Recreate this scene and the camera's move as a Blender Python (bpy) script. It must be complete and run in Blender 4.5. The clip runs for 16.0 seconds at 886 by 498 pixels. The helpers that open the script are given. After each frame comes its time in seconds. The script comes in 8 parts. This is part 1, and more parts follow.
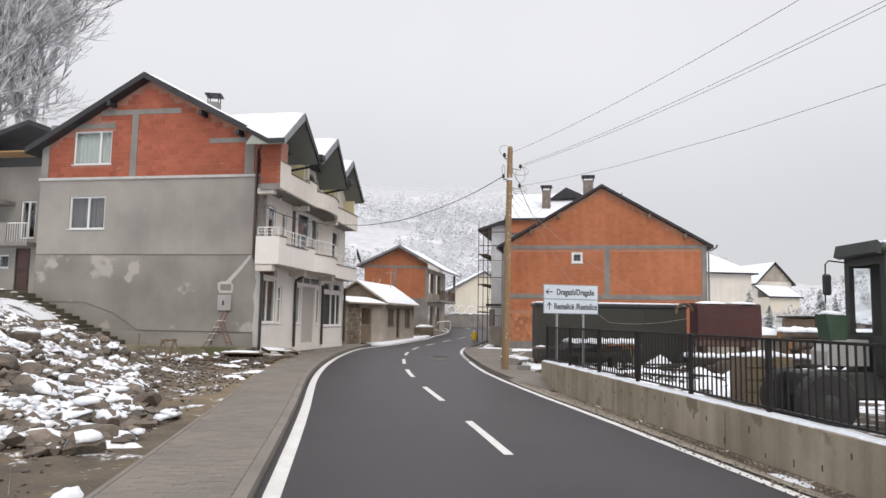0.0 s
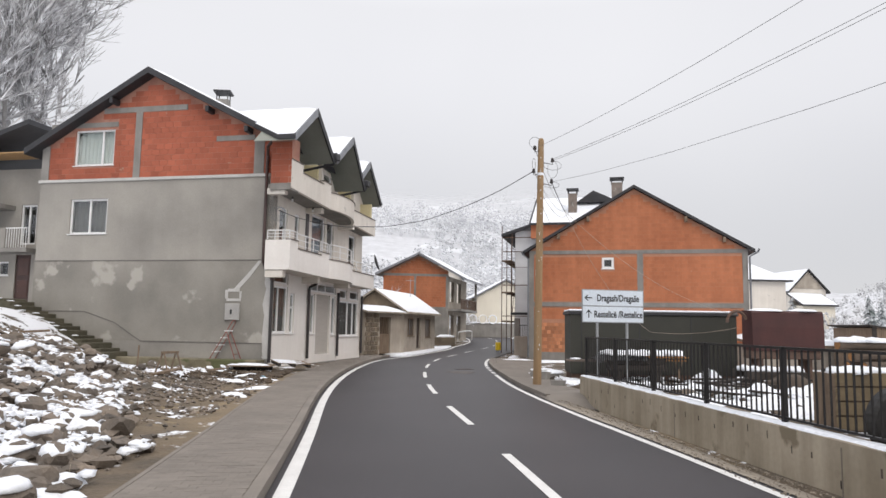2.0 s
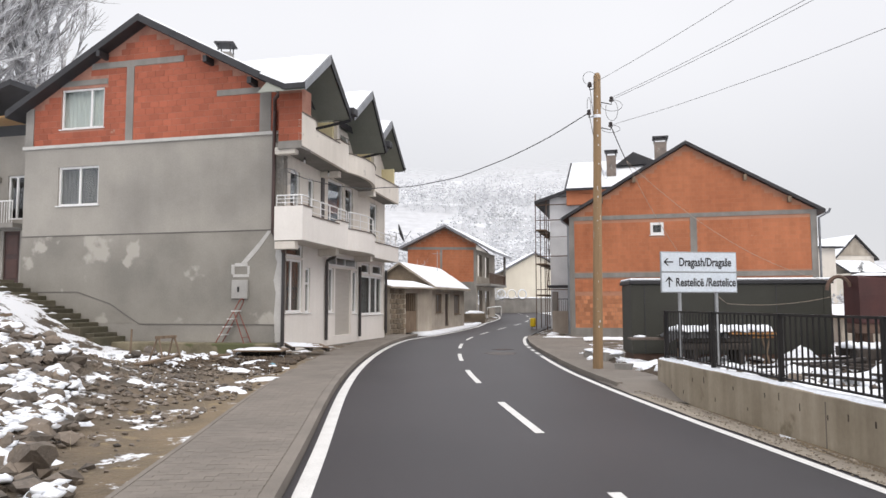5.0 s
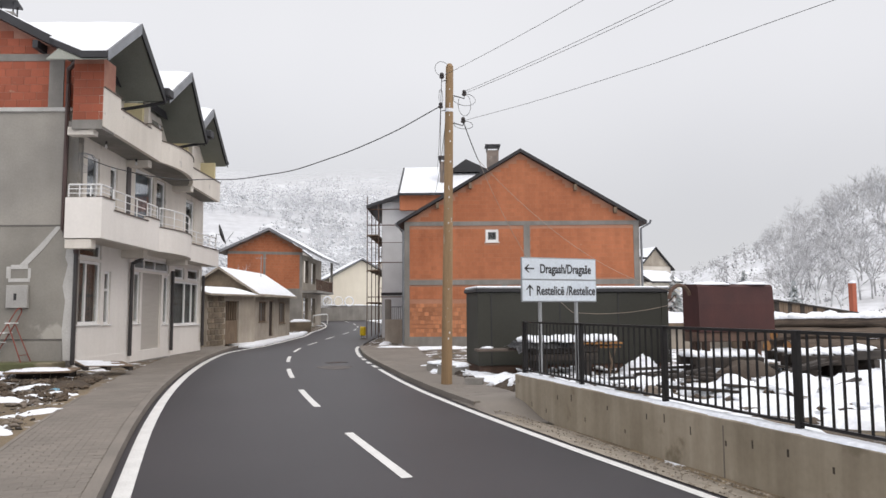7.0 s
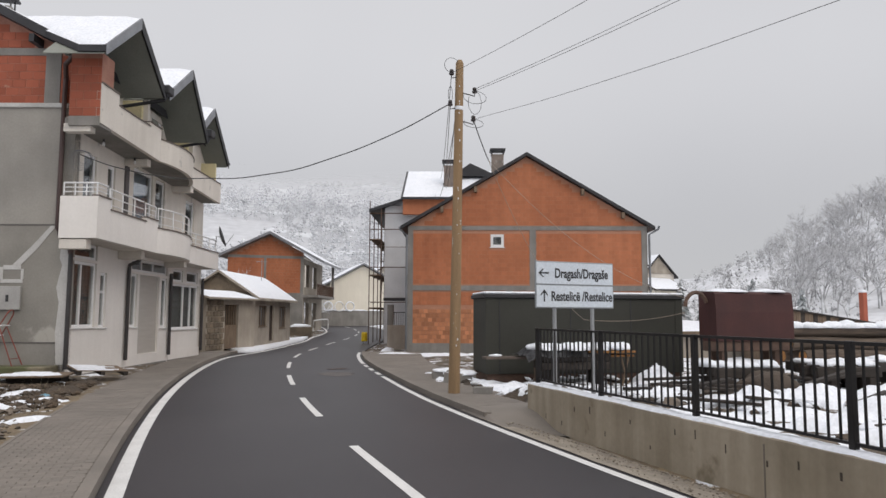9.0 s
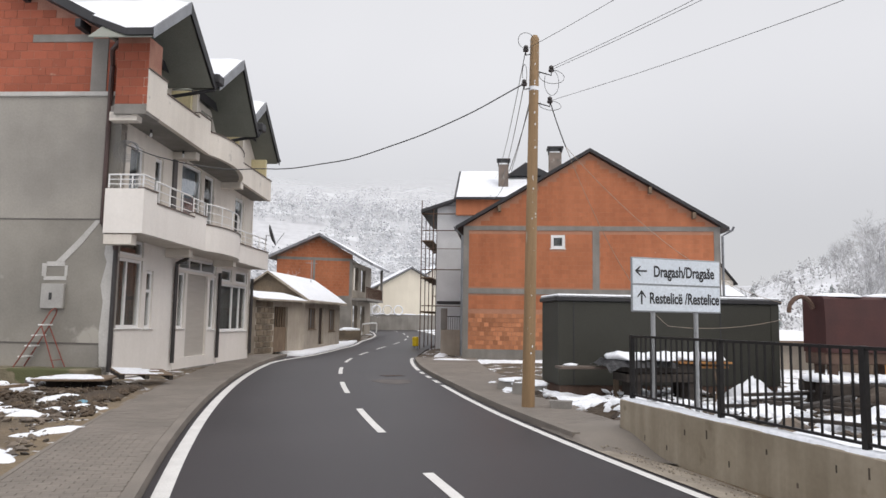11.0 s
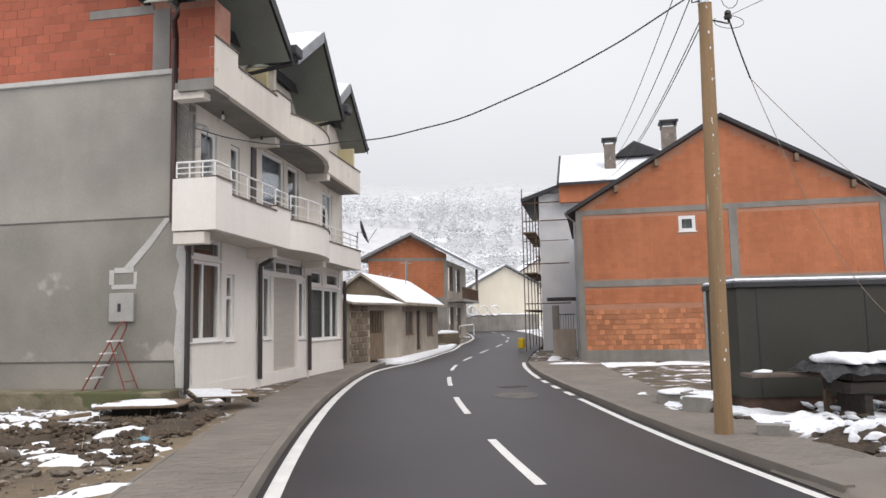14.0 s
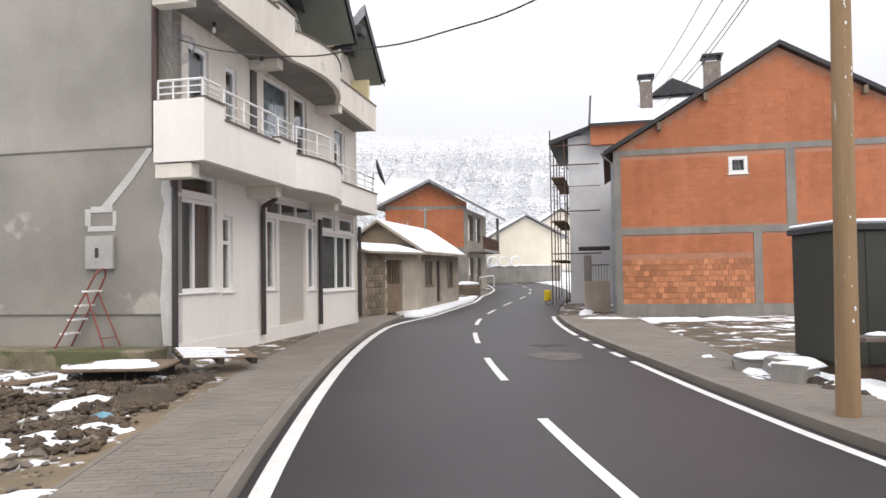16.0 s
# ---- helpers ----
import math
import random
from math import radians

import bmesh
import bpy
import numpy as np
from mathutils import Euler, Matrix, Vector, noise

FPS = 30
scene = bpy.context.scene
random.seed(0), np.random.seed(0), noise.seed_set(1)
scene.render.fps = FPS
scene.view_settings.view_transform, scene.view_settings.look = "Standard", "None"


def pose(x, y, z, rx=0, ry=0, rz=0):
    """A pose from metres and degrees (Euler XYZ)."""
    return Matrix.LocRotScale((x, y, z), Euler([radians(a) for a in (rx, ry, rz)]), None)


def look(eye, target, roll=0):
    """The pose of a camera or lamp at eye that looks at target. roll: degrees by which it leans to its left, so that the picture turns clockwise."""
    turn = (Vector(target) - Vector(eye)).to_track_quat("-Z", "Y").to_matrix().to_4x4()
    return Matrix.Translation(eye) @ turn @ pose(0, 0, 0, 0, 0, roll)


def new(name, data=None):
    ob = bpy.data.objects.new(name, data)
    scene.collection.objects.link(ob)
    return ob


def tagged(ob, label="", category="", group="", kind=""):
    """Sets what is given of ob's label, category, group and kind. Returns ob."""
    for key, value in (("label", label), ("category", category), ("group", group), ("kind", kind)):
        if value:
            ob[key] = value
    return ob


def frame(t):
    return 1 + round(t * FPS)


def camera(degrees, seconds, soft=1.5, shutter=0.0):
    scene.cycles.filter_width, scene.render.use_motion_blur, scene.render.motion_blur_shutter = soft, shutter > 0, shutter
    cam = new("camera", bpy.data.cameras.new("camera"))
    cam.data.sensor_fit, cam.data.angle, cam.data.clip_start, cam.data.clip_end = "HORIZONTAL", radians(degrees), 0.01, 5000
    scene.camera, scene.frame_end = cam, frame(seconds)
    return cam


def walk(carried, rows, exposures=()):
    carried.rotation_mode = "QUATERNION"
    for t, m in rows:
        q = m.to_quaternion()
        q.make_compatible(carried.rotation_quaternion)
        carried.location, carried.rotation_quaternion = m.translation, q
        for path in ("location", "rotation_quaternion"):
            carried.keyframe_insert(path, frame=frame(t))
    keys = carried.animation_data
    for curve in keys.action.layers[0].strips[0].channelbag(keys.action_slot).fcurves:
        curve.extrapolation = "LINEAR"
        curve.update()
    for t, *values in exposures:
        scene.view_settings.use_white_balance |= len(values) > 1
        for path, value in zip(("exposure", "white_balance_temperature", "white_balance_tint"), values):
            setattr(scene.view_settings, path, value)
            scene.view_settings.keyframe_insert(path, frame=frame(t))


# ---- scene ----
cam = camera(63.9, 16.0)
PATH = [
    (0, (0.317, 1.287, 1.756), (0.544, 3.264, 1.949), 1.0),
    (0.5, (0.327, 1.773, 1.753), (0.677, 3.733, 1.943), 0.6),
    (1, (0.343, 2.3, 1.75), (0.762, 4.246, 1.948), 1.0),
    (1.5, (0.375, 2.877, 1.749), (0.69, 4.84, 1.965), 1.2),
    (2, (0.414, 3.48, 1.751), (0.586, 5.461, 1.97), 0.9),
    (2.5, (0.439, 4.082, 1.743), (0.586, 6.066, 1.947), 0.7),
    (3, (0.448, 4.676, 1.736), (0.539, 6.667, 1.907), -0.6),
    (5.5, (0.241, 7.615, 1.725), (0.369, 9.605, 1.877), 0.3),
    (6, (0.199, 8.194, 1.738), (0.493, 10.167, 1.887), 0.2),
    (6.5, (0.206, 8.669, 1.76), (0.704, 10.601, 1.901), -0.1),
    (7, (0.165, 8.981, 1.796), (0.76, 10.883, 1.966), -0.3),
    (7.5, (0.153, 9.12, 1.805), (0.767, 11.016, 1.973), 0.5),
    (8, (0.169, 9.231, 1.804), (0.792, 11.124, 1.98), 0.9),
    (10.5, (0.202, 10.822, 1.754), (0.7, 12.749, 1.954), 0.1),
    (11, (0.148, 11.348, 1.752), (0.618, 13.282, 1.952), 0.9),
    (11.5, (0.073, 11.956, 1.759), (0.534, 13.892, 1.961), 0.4),
    (12, (0.039, 12.559, 1.766), (0.435, 14.508, 1.978), -0.4),
    (12.5, (0.003, 13.15, 1.768), (0.396, 15.1, 1.969), -1.0),
    (13, (0.007, 13.711, 1.771), (0.255, 15.684, 1.98), -0.7),
    (13.5, (0.021, 14.283, 1.769), (0.276, 16.256, 1.977), -0.4),
    (14, (0.036, 14.859, 1.768), (0.267, 16.836, 1.97), -1.2),
    (14.5, (0.079, 15.458, 1.771), (0.292, 17.437, 1.969), -1.8),
    (15, (0.077, 16.067, 1.759), (0.28, 18.049, 1.927), -2.1),
    (15.5, (0.073, 16.669, 1.746), (0.268, 18.657, 1.847), -2.1),
    (16, (0.051, 17.257, 1.729), (0.234, 19.247, 1.796), -0.9),
]
walk(cam, [(t, look(eye, target, roll)) for t, eye, target, roll in PATH],
     [(t, stops, 6680, 11) for t, stops in ((0, 0), (1, -0.06), (1.5, -0.04), (3, 0.15), (4.5, 0.16), (5.5, 0.14), (6.5, 0.08), (7, 0.0), (7.5, -0.06), (8, -0.34), (9.2, -0.32), (10.5, -0.1), (11.5, -0.05), (12.5, -0.02), (13, 0.08), (13.5, -0.13), (14, 0.09), (14.5, 0.18), (15.5, 0.26), (16, 0.36))])

# ---- world and light ----
world = bpy.data.worlds.new("overcast_sky")
scene.world = world
world.use_nodes = True
wn, wl = world.node_tree.nodes, world.node_tree.links
wn.clear()
w_out = wn.new("ShaderNodeOutputWorld")
w_sky = wn.new("ShaderNodeTexSky")
w_sky.sky_type = "NISHITA"
w_sky.sun_disc = False
w_sky.sun_elevation, w_sky.sun_rotation = radians(50), radians(163)
w_b1, w_b2, w_mix = wn.new("ShaderNodeBackground"), wn.new("ShaderNodeBackground"), wn.new("ShaderNodeMixShader")
wl.new(w_sky.outputs[0], w_b1.inputs[0])
w_b1.inputs[1].default_value = 0.1
# cloud cover: pale grey, a little brighter overhead, soft unevenness
w_tc, w_no, w_rp = wn.new("ShaderNodeTexCoord"), wn.new("ShaderNodeTexNoise"), wn.new("ShaderNodeValToRGB")
w_no.inputs["Scale"].default_value, w_no.inputs["Detail"].default_value = 1.4, 4
wl.new(w_tc.outputs["Generated"], w_no.inputs["Vector"])
wl.new(w_no.outputs[0], w_rp.inputs[0])
w_rp.color_ramp.elements[0].position, w_rp.color_ramp.elements[1].position = 0.3, 0.7
w_rp.color_ramp.elements[0].color = (0.775, 0.795, 0.845, 1)
w_rp.color_ramp.elements[1].color = (0.845, 0.865, 0.91, 1)
# an overcast sky is about three times brighter overhead than at the horizon
w_sep, w_up, w_mul = wn.new("ShaderNodeSeparateXYZ"), wn.new("ShaderNodeMapRange"), wn.new("ShaderNodeVectorMath")
wl.new(w_tc.outputs["Generated"], w_sep.inputs[0])
wl.new(w_sep.outputs[2], w_up.inputs[0])
w_up.inputs[1].default_value, w_up.inputs[2].default_value, w_up.inputs[3].default_value, w_up.inputs[4].default_value = 0.42, 1.0, 1.0, 2.1
w_mul.operation = "SCALE"
wl.new(w_rp.outputs[0], w_mul.inputs[0])
w_lo, w_pr = wn.new("ShaderNodeMapRange"), wn.new("ShaderNodeMath")
wl.new(w_sep.outputs[2], w_lo.inputs[0])
w_lo.interpolation_type = "SMOOTHSTEP"
w_lo.inputs[1].default_value, w_lo.inputs[2].default_value, w_lo.inputs[3].default_value, w_lo.inputs[4].default_value = 0.08, 0.36, 0.83, 1.03
w_pr.operation = "MULTIPLY"
wl.new(w_up.outputs[0], w_pr.inputs[0])
wl.new(w_lo.outputs[0], w_pr.inputs[1])
wl.new(w_pr.outputs[0], w_mul.inputs["Scale"])
wl.new(w_mul.outputs[0], w_b2.inputs[0])
w_b2.inputs[1].default_value = 1.0
w_mix.inputs[0].default_value = 0.94
wl.new(w_b1.outputs[0], w_mix.inputs[1]), wl.new(w_b2.outputs[0], w_mix.inputs[2])
wl.new(w_mix.outputs[0], w_out.inputs[0])
sun = new("sun", bpy.data.lights.new("sun", "SUN"))
sun.data.energy, sun.data.angle, sun.data.color = 1.15, radians(40), (1.0, 0.93, 0.84)
sun.matrix_world = look((16, -25, 45), (2, 20, 0))


# ---- materials ----
def mat(name, c1, c2=None, scale=1.5, rough=0.85, metal=0.0, bump=0.25, fine=30.0, depth=0.01, spots=None, vary=0.0, stretch=(1, 1, 1), streak=0.0, grain=0.6):
    """Two scales of variation, fine relief, spots=(colour, scale, threshold), vary: from piece to piece."""
    m = bpy.data.materials.new(name)
    m.use_nodes = True
    n, l = m.node_tree.nodes, m.node_tree.links
    b = n["Principled BSDF"]
    b.inputs["Roughness"].default_value, b.inputs["Metallic"].default_value = rough, metal
    c2 = c2 or tuple(v * 0.8 for v in c1)
    tc, mp = n.new("ShaderNodeTexCoord"), n.new("ShaderNodeMapping")
    mp.inputs["Scale"].default_value = stretch
    geo = n.new("ShaderNodeNewGeometry")
    l.new(geo.outputs["Position"], mp.inputs["Vector"])
    def noise_tex(s, detail=5):
        t = n.new("ShaderNodeTexNoise")
        t.inputs["Scale"].default_value, t.inputs["Detail"].default_value = s, detail
        l.new(mp.outputs[0], t.inputs["Vector"])
        return t
    def mix(kind, fac, a, bb):
        x = n.new("ShaderNodeMix")
        x.data_type, x.blend_type = "RGBA", kind
        for sock, v in ((x.inputs[0], fac), (x.inputs[6], a), (x.inputs[7], bb)):
            if isinstance(v, (int, float)):
                sock.default_value = v
            elif isinstance(v, tuple):
                sock.default_value = (*v, 1)
            else:
                l.new(v, sock)
        return x.outputs[2]
    def ramp(src, lo, hi, a=(0, 0, 0), c=(1, 1, 1)):
        r = n.new("ShaderNodeValToRGB")
        r.color_ramp.elements[0].position, r.color_ramp.elements[1].position = lo, hi
        r.color_ramp.elements[0].color, r.color_ramp.elements[1].color = (*a, 1), (*c, 1)
        l.new(src, r.inputs[0])
        return r.outputs[0]
    big, small = noise_tex(scale), noise_tex(fine, 4)
    col = mix("MIX", ramp(big.outputs[0], 0.32, 0.68), c1, c2)
    col = mix("MULTIPLY", grain, col, ramp(small.outputs[0], 0.25, 0.75, (0.72, 0.72, 0.72), (1.12, 1.12, 1.12)))
    if streak:
        st = n.new("ShaderNodeTexNoise")
        st.inputs["Scale"].default_value, st.inputs["Detail"].default_value = 1.0, 5
        mp2 = n.new("ShaderNodeMapping")
        mp2.inputs["Scale"].default_value = (3.5, 3.5, 0.35)
        l.new(geo.outputs["Position"], mp2.inputs["Vector"])
        l.new(mp2.outputs[0], st.inputs["Vector"])
        col = mix("MULTIPLY", streak, col, ramp(st.outputs[0], 0.4, 0.65, (0.55, 0.53, 0.5)))
    if spots:
        sp = noise_tex(spots[1], 6)
        col = mix("MIX", ramp(sp.outputs[0], spots[2], spots[2] + 0.04), col, spots[0])
    if vary:
        oi, isl = n.new("ShaderNodeObjectInfo"), n.new("ShaderNodeNewGeometry")
        add, wrap = n.new("ShaderNodeMath"), n.new("ShaderNodeMath")
        wrap.operation = "FRACT"
        l.new(oi.outputs["Random"], add.inputs[0])
        l.new(isl.outputs["Random Per Island"], add.inputs[1])
        l.new(add.outputs[0], wrap.inputs[0])
        col = mix("MULTIPLY", 1.0, col, ramp(wrap.outputs[0], 0, 1, (1 - vary,) * 3, (1 + vary * 0.5,) * 3))
    l.new(col, b.inputs["Base Color"])
    if bump:
        bp = n.new("ShaderNodeBump")
        bp.inputs["Strength"].default_value, bp.inputs["Distance"].default_value = bump, depth
        l.new(small.outputs[0], bp.inputs["Height"])
        l.new(bp.outputs[0], b.inputs["Normal"])
    return m


def glass(name, tint, rough=0.03):
    m = bpy.data.materials.new(name)
    m.use_nodes = True
    b = m.node_tree.nodes["Principled BSDF"]
    b.inputs["Base Color"].default_value = (*tint, 1)
    b.inputs["Roughness"].default_value = rough
    b.inputs["Transmission Weight"].default_value = 1.0
    b.inputs["IOR"].default_value = 1.45
    return m


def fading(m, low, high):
    """Low cloud put into the material as haze: the surface turns clear with height."""
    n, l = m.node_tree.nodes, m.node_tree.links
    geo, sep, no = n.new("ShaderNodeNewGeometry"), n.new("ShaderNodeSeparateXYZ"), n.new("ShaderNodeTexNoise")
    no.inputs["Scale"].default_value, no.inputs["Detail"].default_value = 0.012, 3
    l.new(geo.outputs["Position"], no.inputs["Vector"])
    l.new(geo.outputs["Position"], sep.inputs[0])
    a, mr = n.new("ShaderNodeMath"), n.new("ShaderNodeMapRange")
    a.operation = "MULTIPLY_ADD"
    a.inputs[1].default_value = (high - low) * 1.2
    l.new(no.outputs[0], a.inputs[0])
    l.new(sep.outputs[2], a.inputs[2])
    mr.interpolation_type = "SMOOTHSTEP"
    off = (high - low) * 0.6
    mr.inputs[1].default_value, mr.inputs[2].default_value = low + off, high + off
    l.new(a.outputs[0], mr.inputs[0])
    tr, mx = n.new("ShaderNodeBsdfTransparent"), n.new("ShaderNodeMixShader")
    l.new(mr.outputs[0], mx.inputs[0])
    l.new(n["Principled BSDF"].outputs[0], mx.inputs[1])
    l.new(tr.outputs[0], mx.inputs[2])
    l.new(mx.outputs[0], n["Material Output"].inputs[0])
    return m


ASPHALT = mat("asphalt", (0.018, 0.0146, 0.0176), (0.028, 0.0231, 0.0266), 0.35, 0.52, bump=0.5, fine=160, depth=0.004)
LINE = mat("road_paint", (0.72, 0.71, 0.69), (0.62, 0.61, 0.59), 3, 0.7, fine=60)
PAVER = mat("grey_paver", (0.215, 0.188, 0.162), (0.175, 0.153, 0.132), 0.8, 0.9, fine=80, vary=0.1)
KERB = mat("kerb_concrete", (0.22, 0.193, 0.166), (0.165, 0.145, 0.125), 1.0, 0.9, fine=60)
JOINT = mat("joint_sand", (0.165, 0.142, 0.118), (0.19, 0.163, 0.136), 3, 0.95)
PLASTER = mat("grey_render", (0.365, 0.345, 0.31), (0.245, 0.232, 0.212), 0.4, 0.92, bump=0.3, fine=20, streak=0.06, grain=0.3)
PLASTER2 = mat("grey_render_fresh", (0.33, 0.311, 0.276), (0.225, 0.213, 0.19), 0.45, 0.92, bump=0.3, fine=20, streak=0.05, grain=0.3, spots=((0.40, 0.378, 0.34), 0.7, 0.58))
MOSSSTONE = mat("mossy_step_stone", (0.12, 0.105, 0.075), (0.075, 0.07, 0.045), 2.2, 0.95, bump=0.6, fine=18, depth=0.03, vary=0.3)
CHIMNEYBRICK = mat("sooty_chimney_brick", (0.24, 0.19, 0.16), (0.15, 0.13, 0.115), 2.5, 0.9, bump=0.5, fine=25, spots=((0.3, 0.28, 0.26), 3, 0.6))
DUGEARTH = mat("dug_earth", (0.125, 0.09, 0.06), (0.07, 0.052, 0.038), 2.0, 0.95, vary=0.4, bump=1.0, fine=16, depth=0.06)
GRAVEL = mat("pale_brown_gravel", (0.33, 0.28, 0.22), (0.2, 0.17, 0.135), 9, 0.95, bump=0.4, vary=0.4)
DEBRIS = mat("dark_wet_debris", (0.06, 0.045, 0.035), (0.1, 0.078, 0.06), 2.5, 0.9, bump=0.5, vary=0.5)
SLOPETWIG = mat("slope_twigs", (0.84, 0.85, 0.87), (0.33, 0.327, 0.333), 0.9, 0.9, bump=0, fine=5, vary=0.5)
PATCH = mat("pale_patch", (0.55, 0.54, 0.52), (0.46, 0.45, 0.43), 2, 0.92)
WHITE = mat("white_render", (0.76, 0.712, 0.645), (0.65, 0.605, 0.545), 0.5, 0.85, bump=0.15, fine=25, streak=0.14, grain=0.3, spots=((0.5, 0.47, 0.43), 2.2, 0.66))
SHOPWHITE = mat("white_panel", (0.82, 0.785, 0.745), (0.75, 0.715, 0.675), 0.5, 0.7, bump=0.05, fine=12, grain=0.15, streak=0.06)
PVC = mat("white_pvc", (0.82, 0.82, 0.82), (0.78, 0.78, 0.78), 2, 0.35, bump=0.02)
CONCRETE = mat("raw_concrete", (0.30, 0.285, 0.265), (0.22, 0.21, 0.195), 1.1, 0.92, bump=0.4, fine=35, streak=0.3)
WALLCON = mat("cast_wall_concrete", (0.44, 0.38, 0.295), (0.29, 0.245, 0.18), 0.7, 0.9, bump=0.3, fine=14, streak=0.5, grain=0.3, spots=((0.2, 0.165, 0.115), 1.1, 0.62))
MORTAR = mat("mortar", (0.47, 0.235, 0.15), (0.4, 0.195, 0.125), 2, 0.95, bump=0.4)
REDMORTAR = mat("red_mortar", (0.43, 0.225, 0.165), (0.33, 0.15, 0.11), 2.5, 0.95, bump=0.4)
BRICKRED = mat("red_clay_block", (0.42, 0.12, 0.068), (0.31, 0.086, 0.048), 0.6, 0.9, bump=0.35, fine=50, vary=0.2, spots=((0.5, 0.33, 0.25), 1.7, 0.68))
BRICKORANGE = mat("orange_clay_block", (0.54, 0.2, 0.098), (0.44, 0.152, 0.072), 0.35, 0.9, bump=0.35, fine=50, vary=0.1, spots=((0.55, 0.38, 0.29), 1.5, 0.72), streak=0.25)
BRICKBRIGHT = mat("bright_hollow_block", (0.6, 0.265, 0.135), (0.5, 0.2, 0.1), 0.5, 0.9, bump=0.35, fine=50, vary=0.35)
SNOW = mat("snow", (0.86, 0.88, 0.92), (0.80, 0.83, 0.88), 2.5, 0.75, bump=0.35, fine=14, depth=0.03)
DARKTRIM = mat("dark_sheet_trim", (0.02, 0.02, 0.023), (0.034, 0.034, 0.038), 1.4, 0.6, 0.0, bump=0.08)
GREYTRIM = mat("grey_sheet_trim", (0.28, 0.29, 0.31), (0.2, 0.205, 0.22), 2, 0.4, 0.5, bump=0.05)
SOFFIT = mat("olive_soffit", (0.27, 0.28, 0.245), (0.23, 0.24, 0.21), 1, 0.8, bump=0.08)
YELLOW = mat("cream_render", (0.70, 0.62, 0.38), (0.62, 0.55, 0.34), 1, 0.85)
CREAM = mat("cream_house", (0.76, 0.71, 0.6), (0.7, 0.65, 0.55), 0.5, 0.85, streak=0.1)
PIPE = mat("brown_downpipe", (0.075, 0.045, 0.04), (0.055, 0.035, 0.032), 2, 0.4, 0.2, bump=0.04)
PIPEDARK = mat("black_downpipe", (0.03, 0.027, 0.027), (0.045, 0.04, 0.04), 2, 0.45, bump=0.04)
PIPEGREY = mat("zinc_downpipe", (0.24, 0.25, 0.27), (0.18, 0.19, 0.2), 2, 0.4, 0.6, bump=0.05)
# for unlit rooms: their shade is put into this dark colour
DARKROOM = mat("room_shade", (0.055, 0.05, 0.048), (0.09, 0.085, 0.08), 1.2, 0.9)
CURTAIN = mat("grey_curtain", (0.16, 0.16, 0.15), (0.08, 0.08, 0.08), 4, 0.9, stretch=(8, 8, 0.4))
LACE = mat("lace_curtain", (0.42, 0.46, 0.5), (0.2, 0.24, 0.28), 9, 0.9)
PALEBLIND = mat("pale_blind", (0.52, 0.56, 0.52), (0.44, 0.48, 0.45), 2, 0.9)
BROWNEDGE = mat("brown_edge", (0.10, 0.075, 0.06), (0.15, 0.115, 0.095), 3, 0.6)
# shade of a recessed joint, put into the colour
DARKLINE = mat("joint_shade", (0.16, 0.15, 0.14), (0.12, 0.11, 0.105), 3, 0.9)
PANE = glass("window_glass", (0.86, 0.9, 0.92))
# opaque pane: the dark of the room behind is painted into it
DIMPANE = mat("opaque_dark_pane", (0.05, 0.043, 0.038), (0.085, 0.07, 0.06), 2, 0.4, bump=0)
WOOD = mat("weathered_wood", (0.22, 0.16, 0.11), (0.14, 0.10, 0.07), 2, 0.85, stretch=(6, 6, 1), fine=40)
POLEWOOD = mat("pole_timber", (0.33, 0.215, 0.115), (0.25, 0.165, 0.09), 1.2, 0.85, stretch=(5, 5, 0.5), fine=30, spots=((0.6, 0.58, 0.54), 4, 0.7))
GREENSHEET = mat("dark_green_sheet", (0.043, 0.043, 0.034), (0.034, 0.034, 0.027), 0.8, 0.65, 0.1, bump=0.05)
GREENEDGE = mat("green_paint", (0.04, 0.062, 0.042), (0.03, 0.048, 0.032), 2, 0.5)
BLACKIRON = mat("black_iron", (0.018, 0.017, 0.018), (0.03, 0.028, 0.028), 3, 0.45, 0.4, bump=0.08)
STEEL = mat("galvanised_steel", (0.42, 0.43, 0.44), (0.34, 0.35, 0.36), 3, 0.45, 0.7, bump=0.05)
RUST = mat("rusty_pipe", (0.16, 0.10, 0.075), (0.10, 0.065, 0.05), 3, 0.8, 0.3)
REDOX = mat("oxide_red_sheet", (0.075, 0.024, 0.021), (0.055, 0.019, 0.018), 1.5, 0.7, 0.1, streak=0.3)
SIGNWHITE = mat("sign_face", (0.66, 0.72, 0.78), (0.62, 0.68, 0.75), 2, 0.4, bump=0.02)
SIGNINK = mat("sign_black", (0.015, 0.017, 0.02), (0.02, 0.02, 0.025), 2, 0.5, bump=0)
SIGNGREY = mat("sign_back", (0.32, 0.34, 0.36), (0.28, 0.3, 0.31), 2, 0.45, 0.6, bump=0.02)
YELLOWPLASTIC = mat("yellow_plastic", (0.78, 0.56, 0.02), (0.7, 0.48, 0.02), 2, 0.45, bump=0.03)
CABLE = mat("black_cable", (0.02, 0.02, 0.022), (0.04, 0.04, 0.042), 3, 0.5, bump=0)
CERAMIC = mat("dark_insulator", (0.03, 0.025, 0.025), (0.05, 0.04, 0.04), 3, 0.3, bump=0)
STONE = mat("rubble_stone", (0.23, 0.185, 0.145), (0.115, 0.1, 0.087), 2.5, 0.9, bump=0.6, fine=22, depth=0.03, vary=0.45)
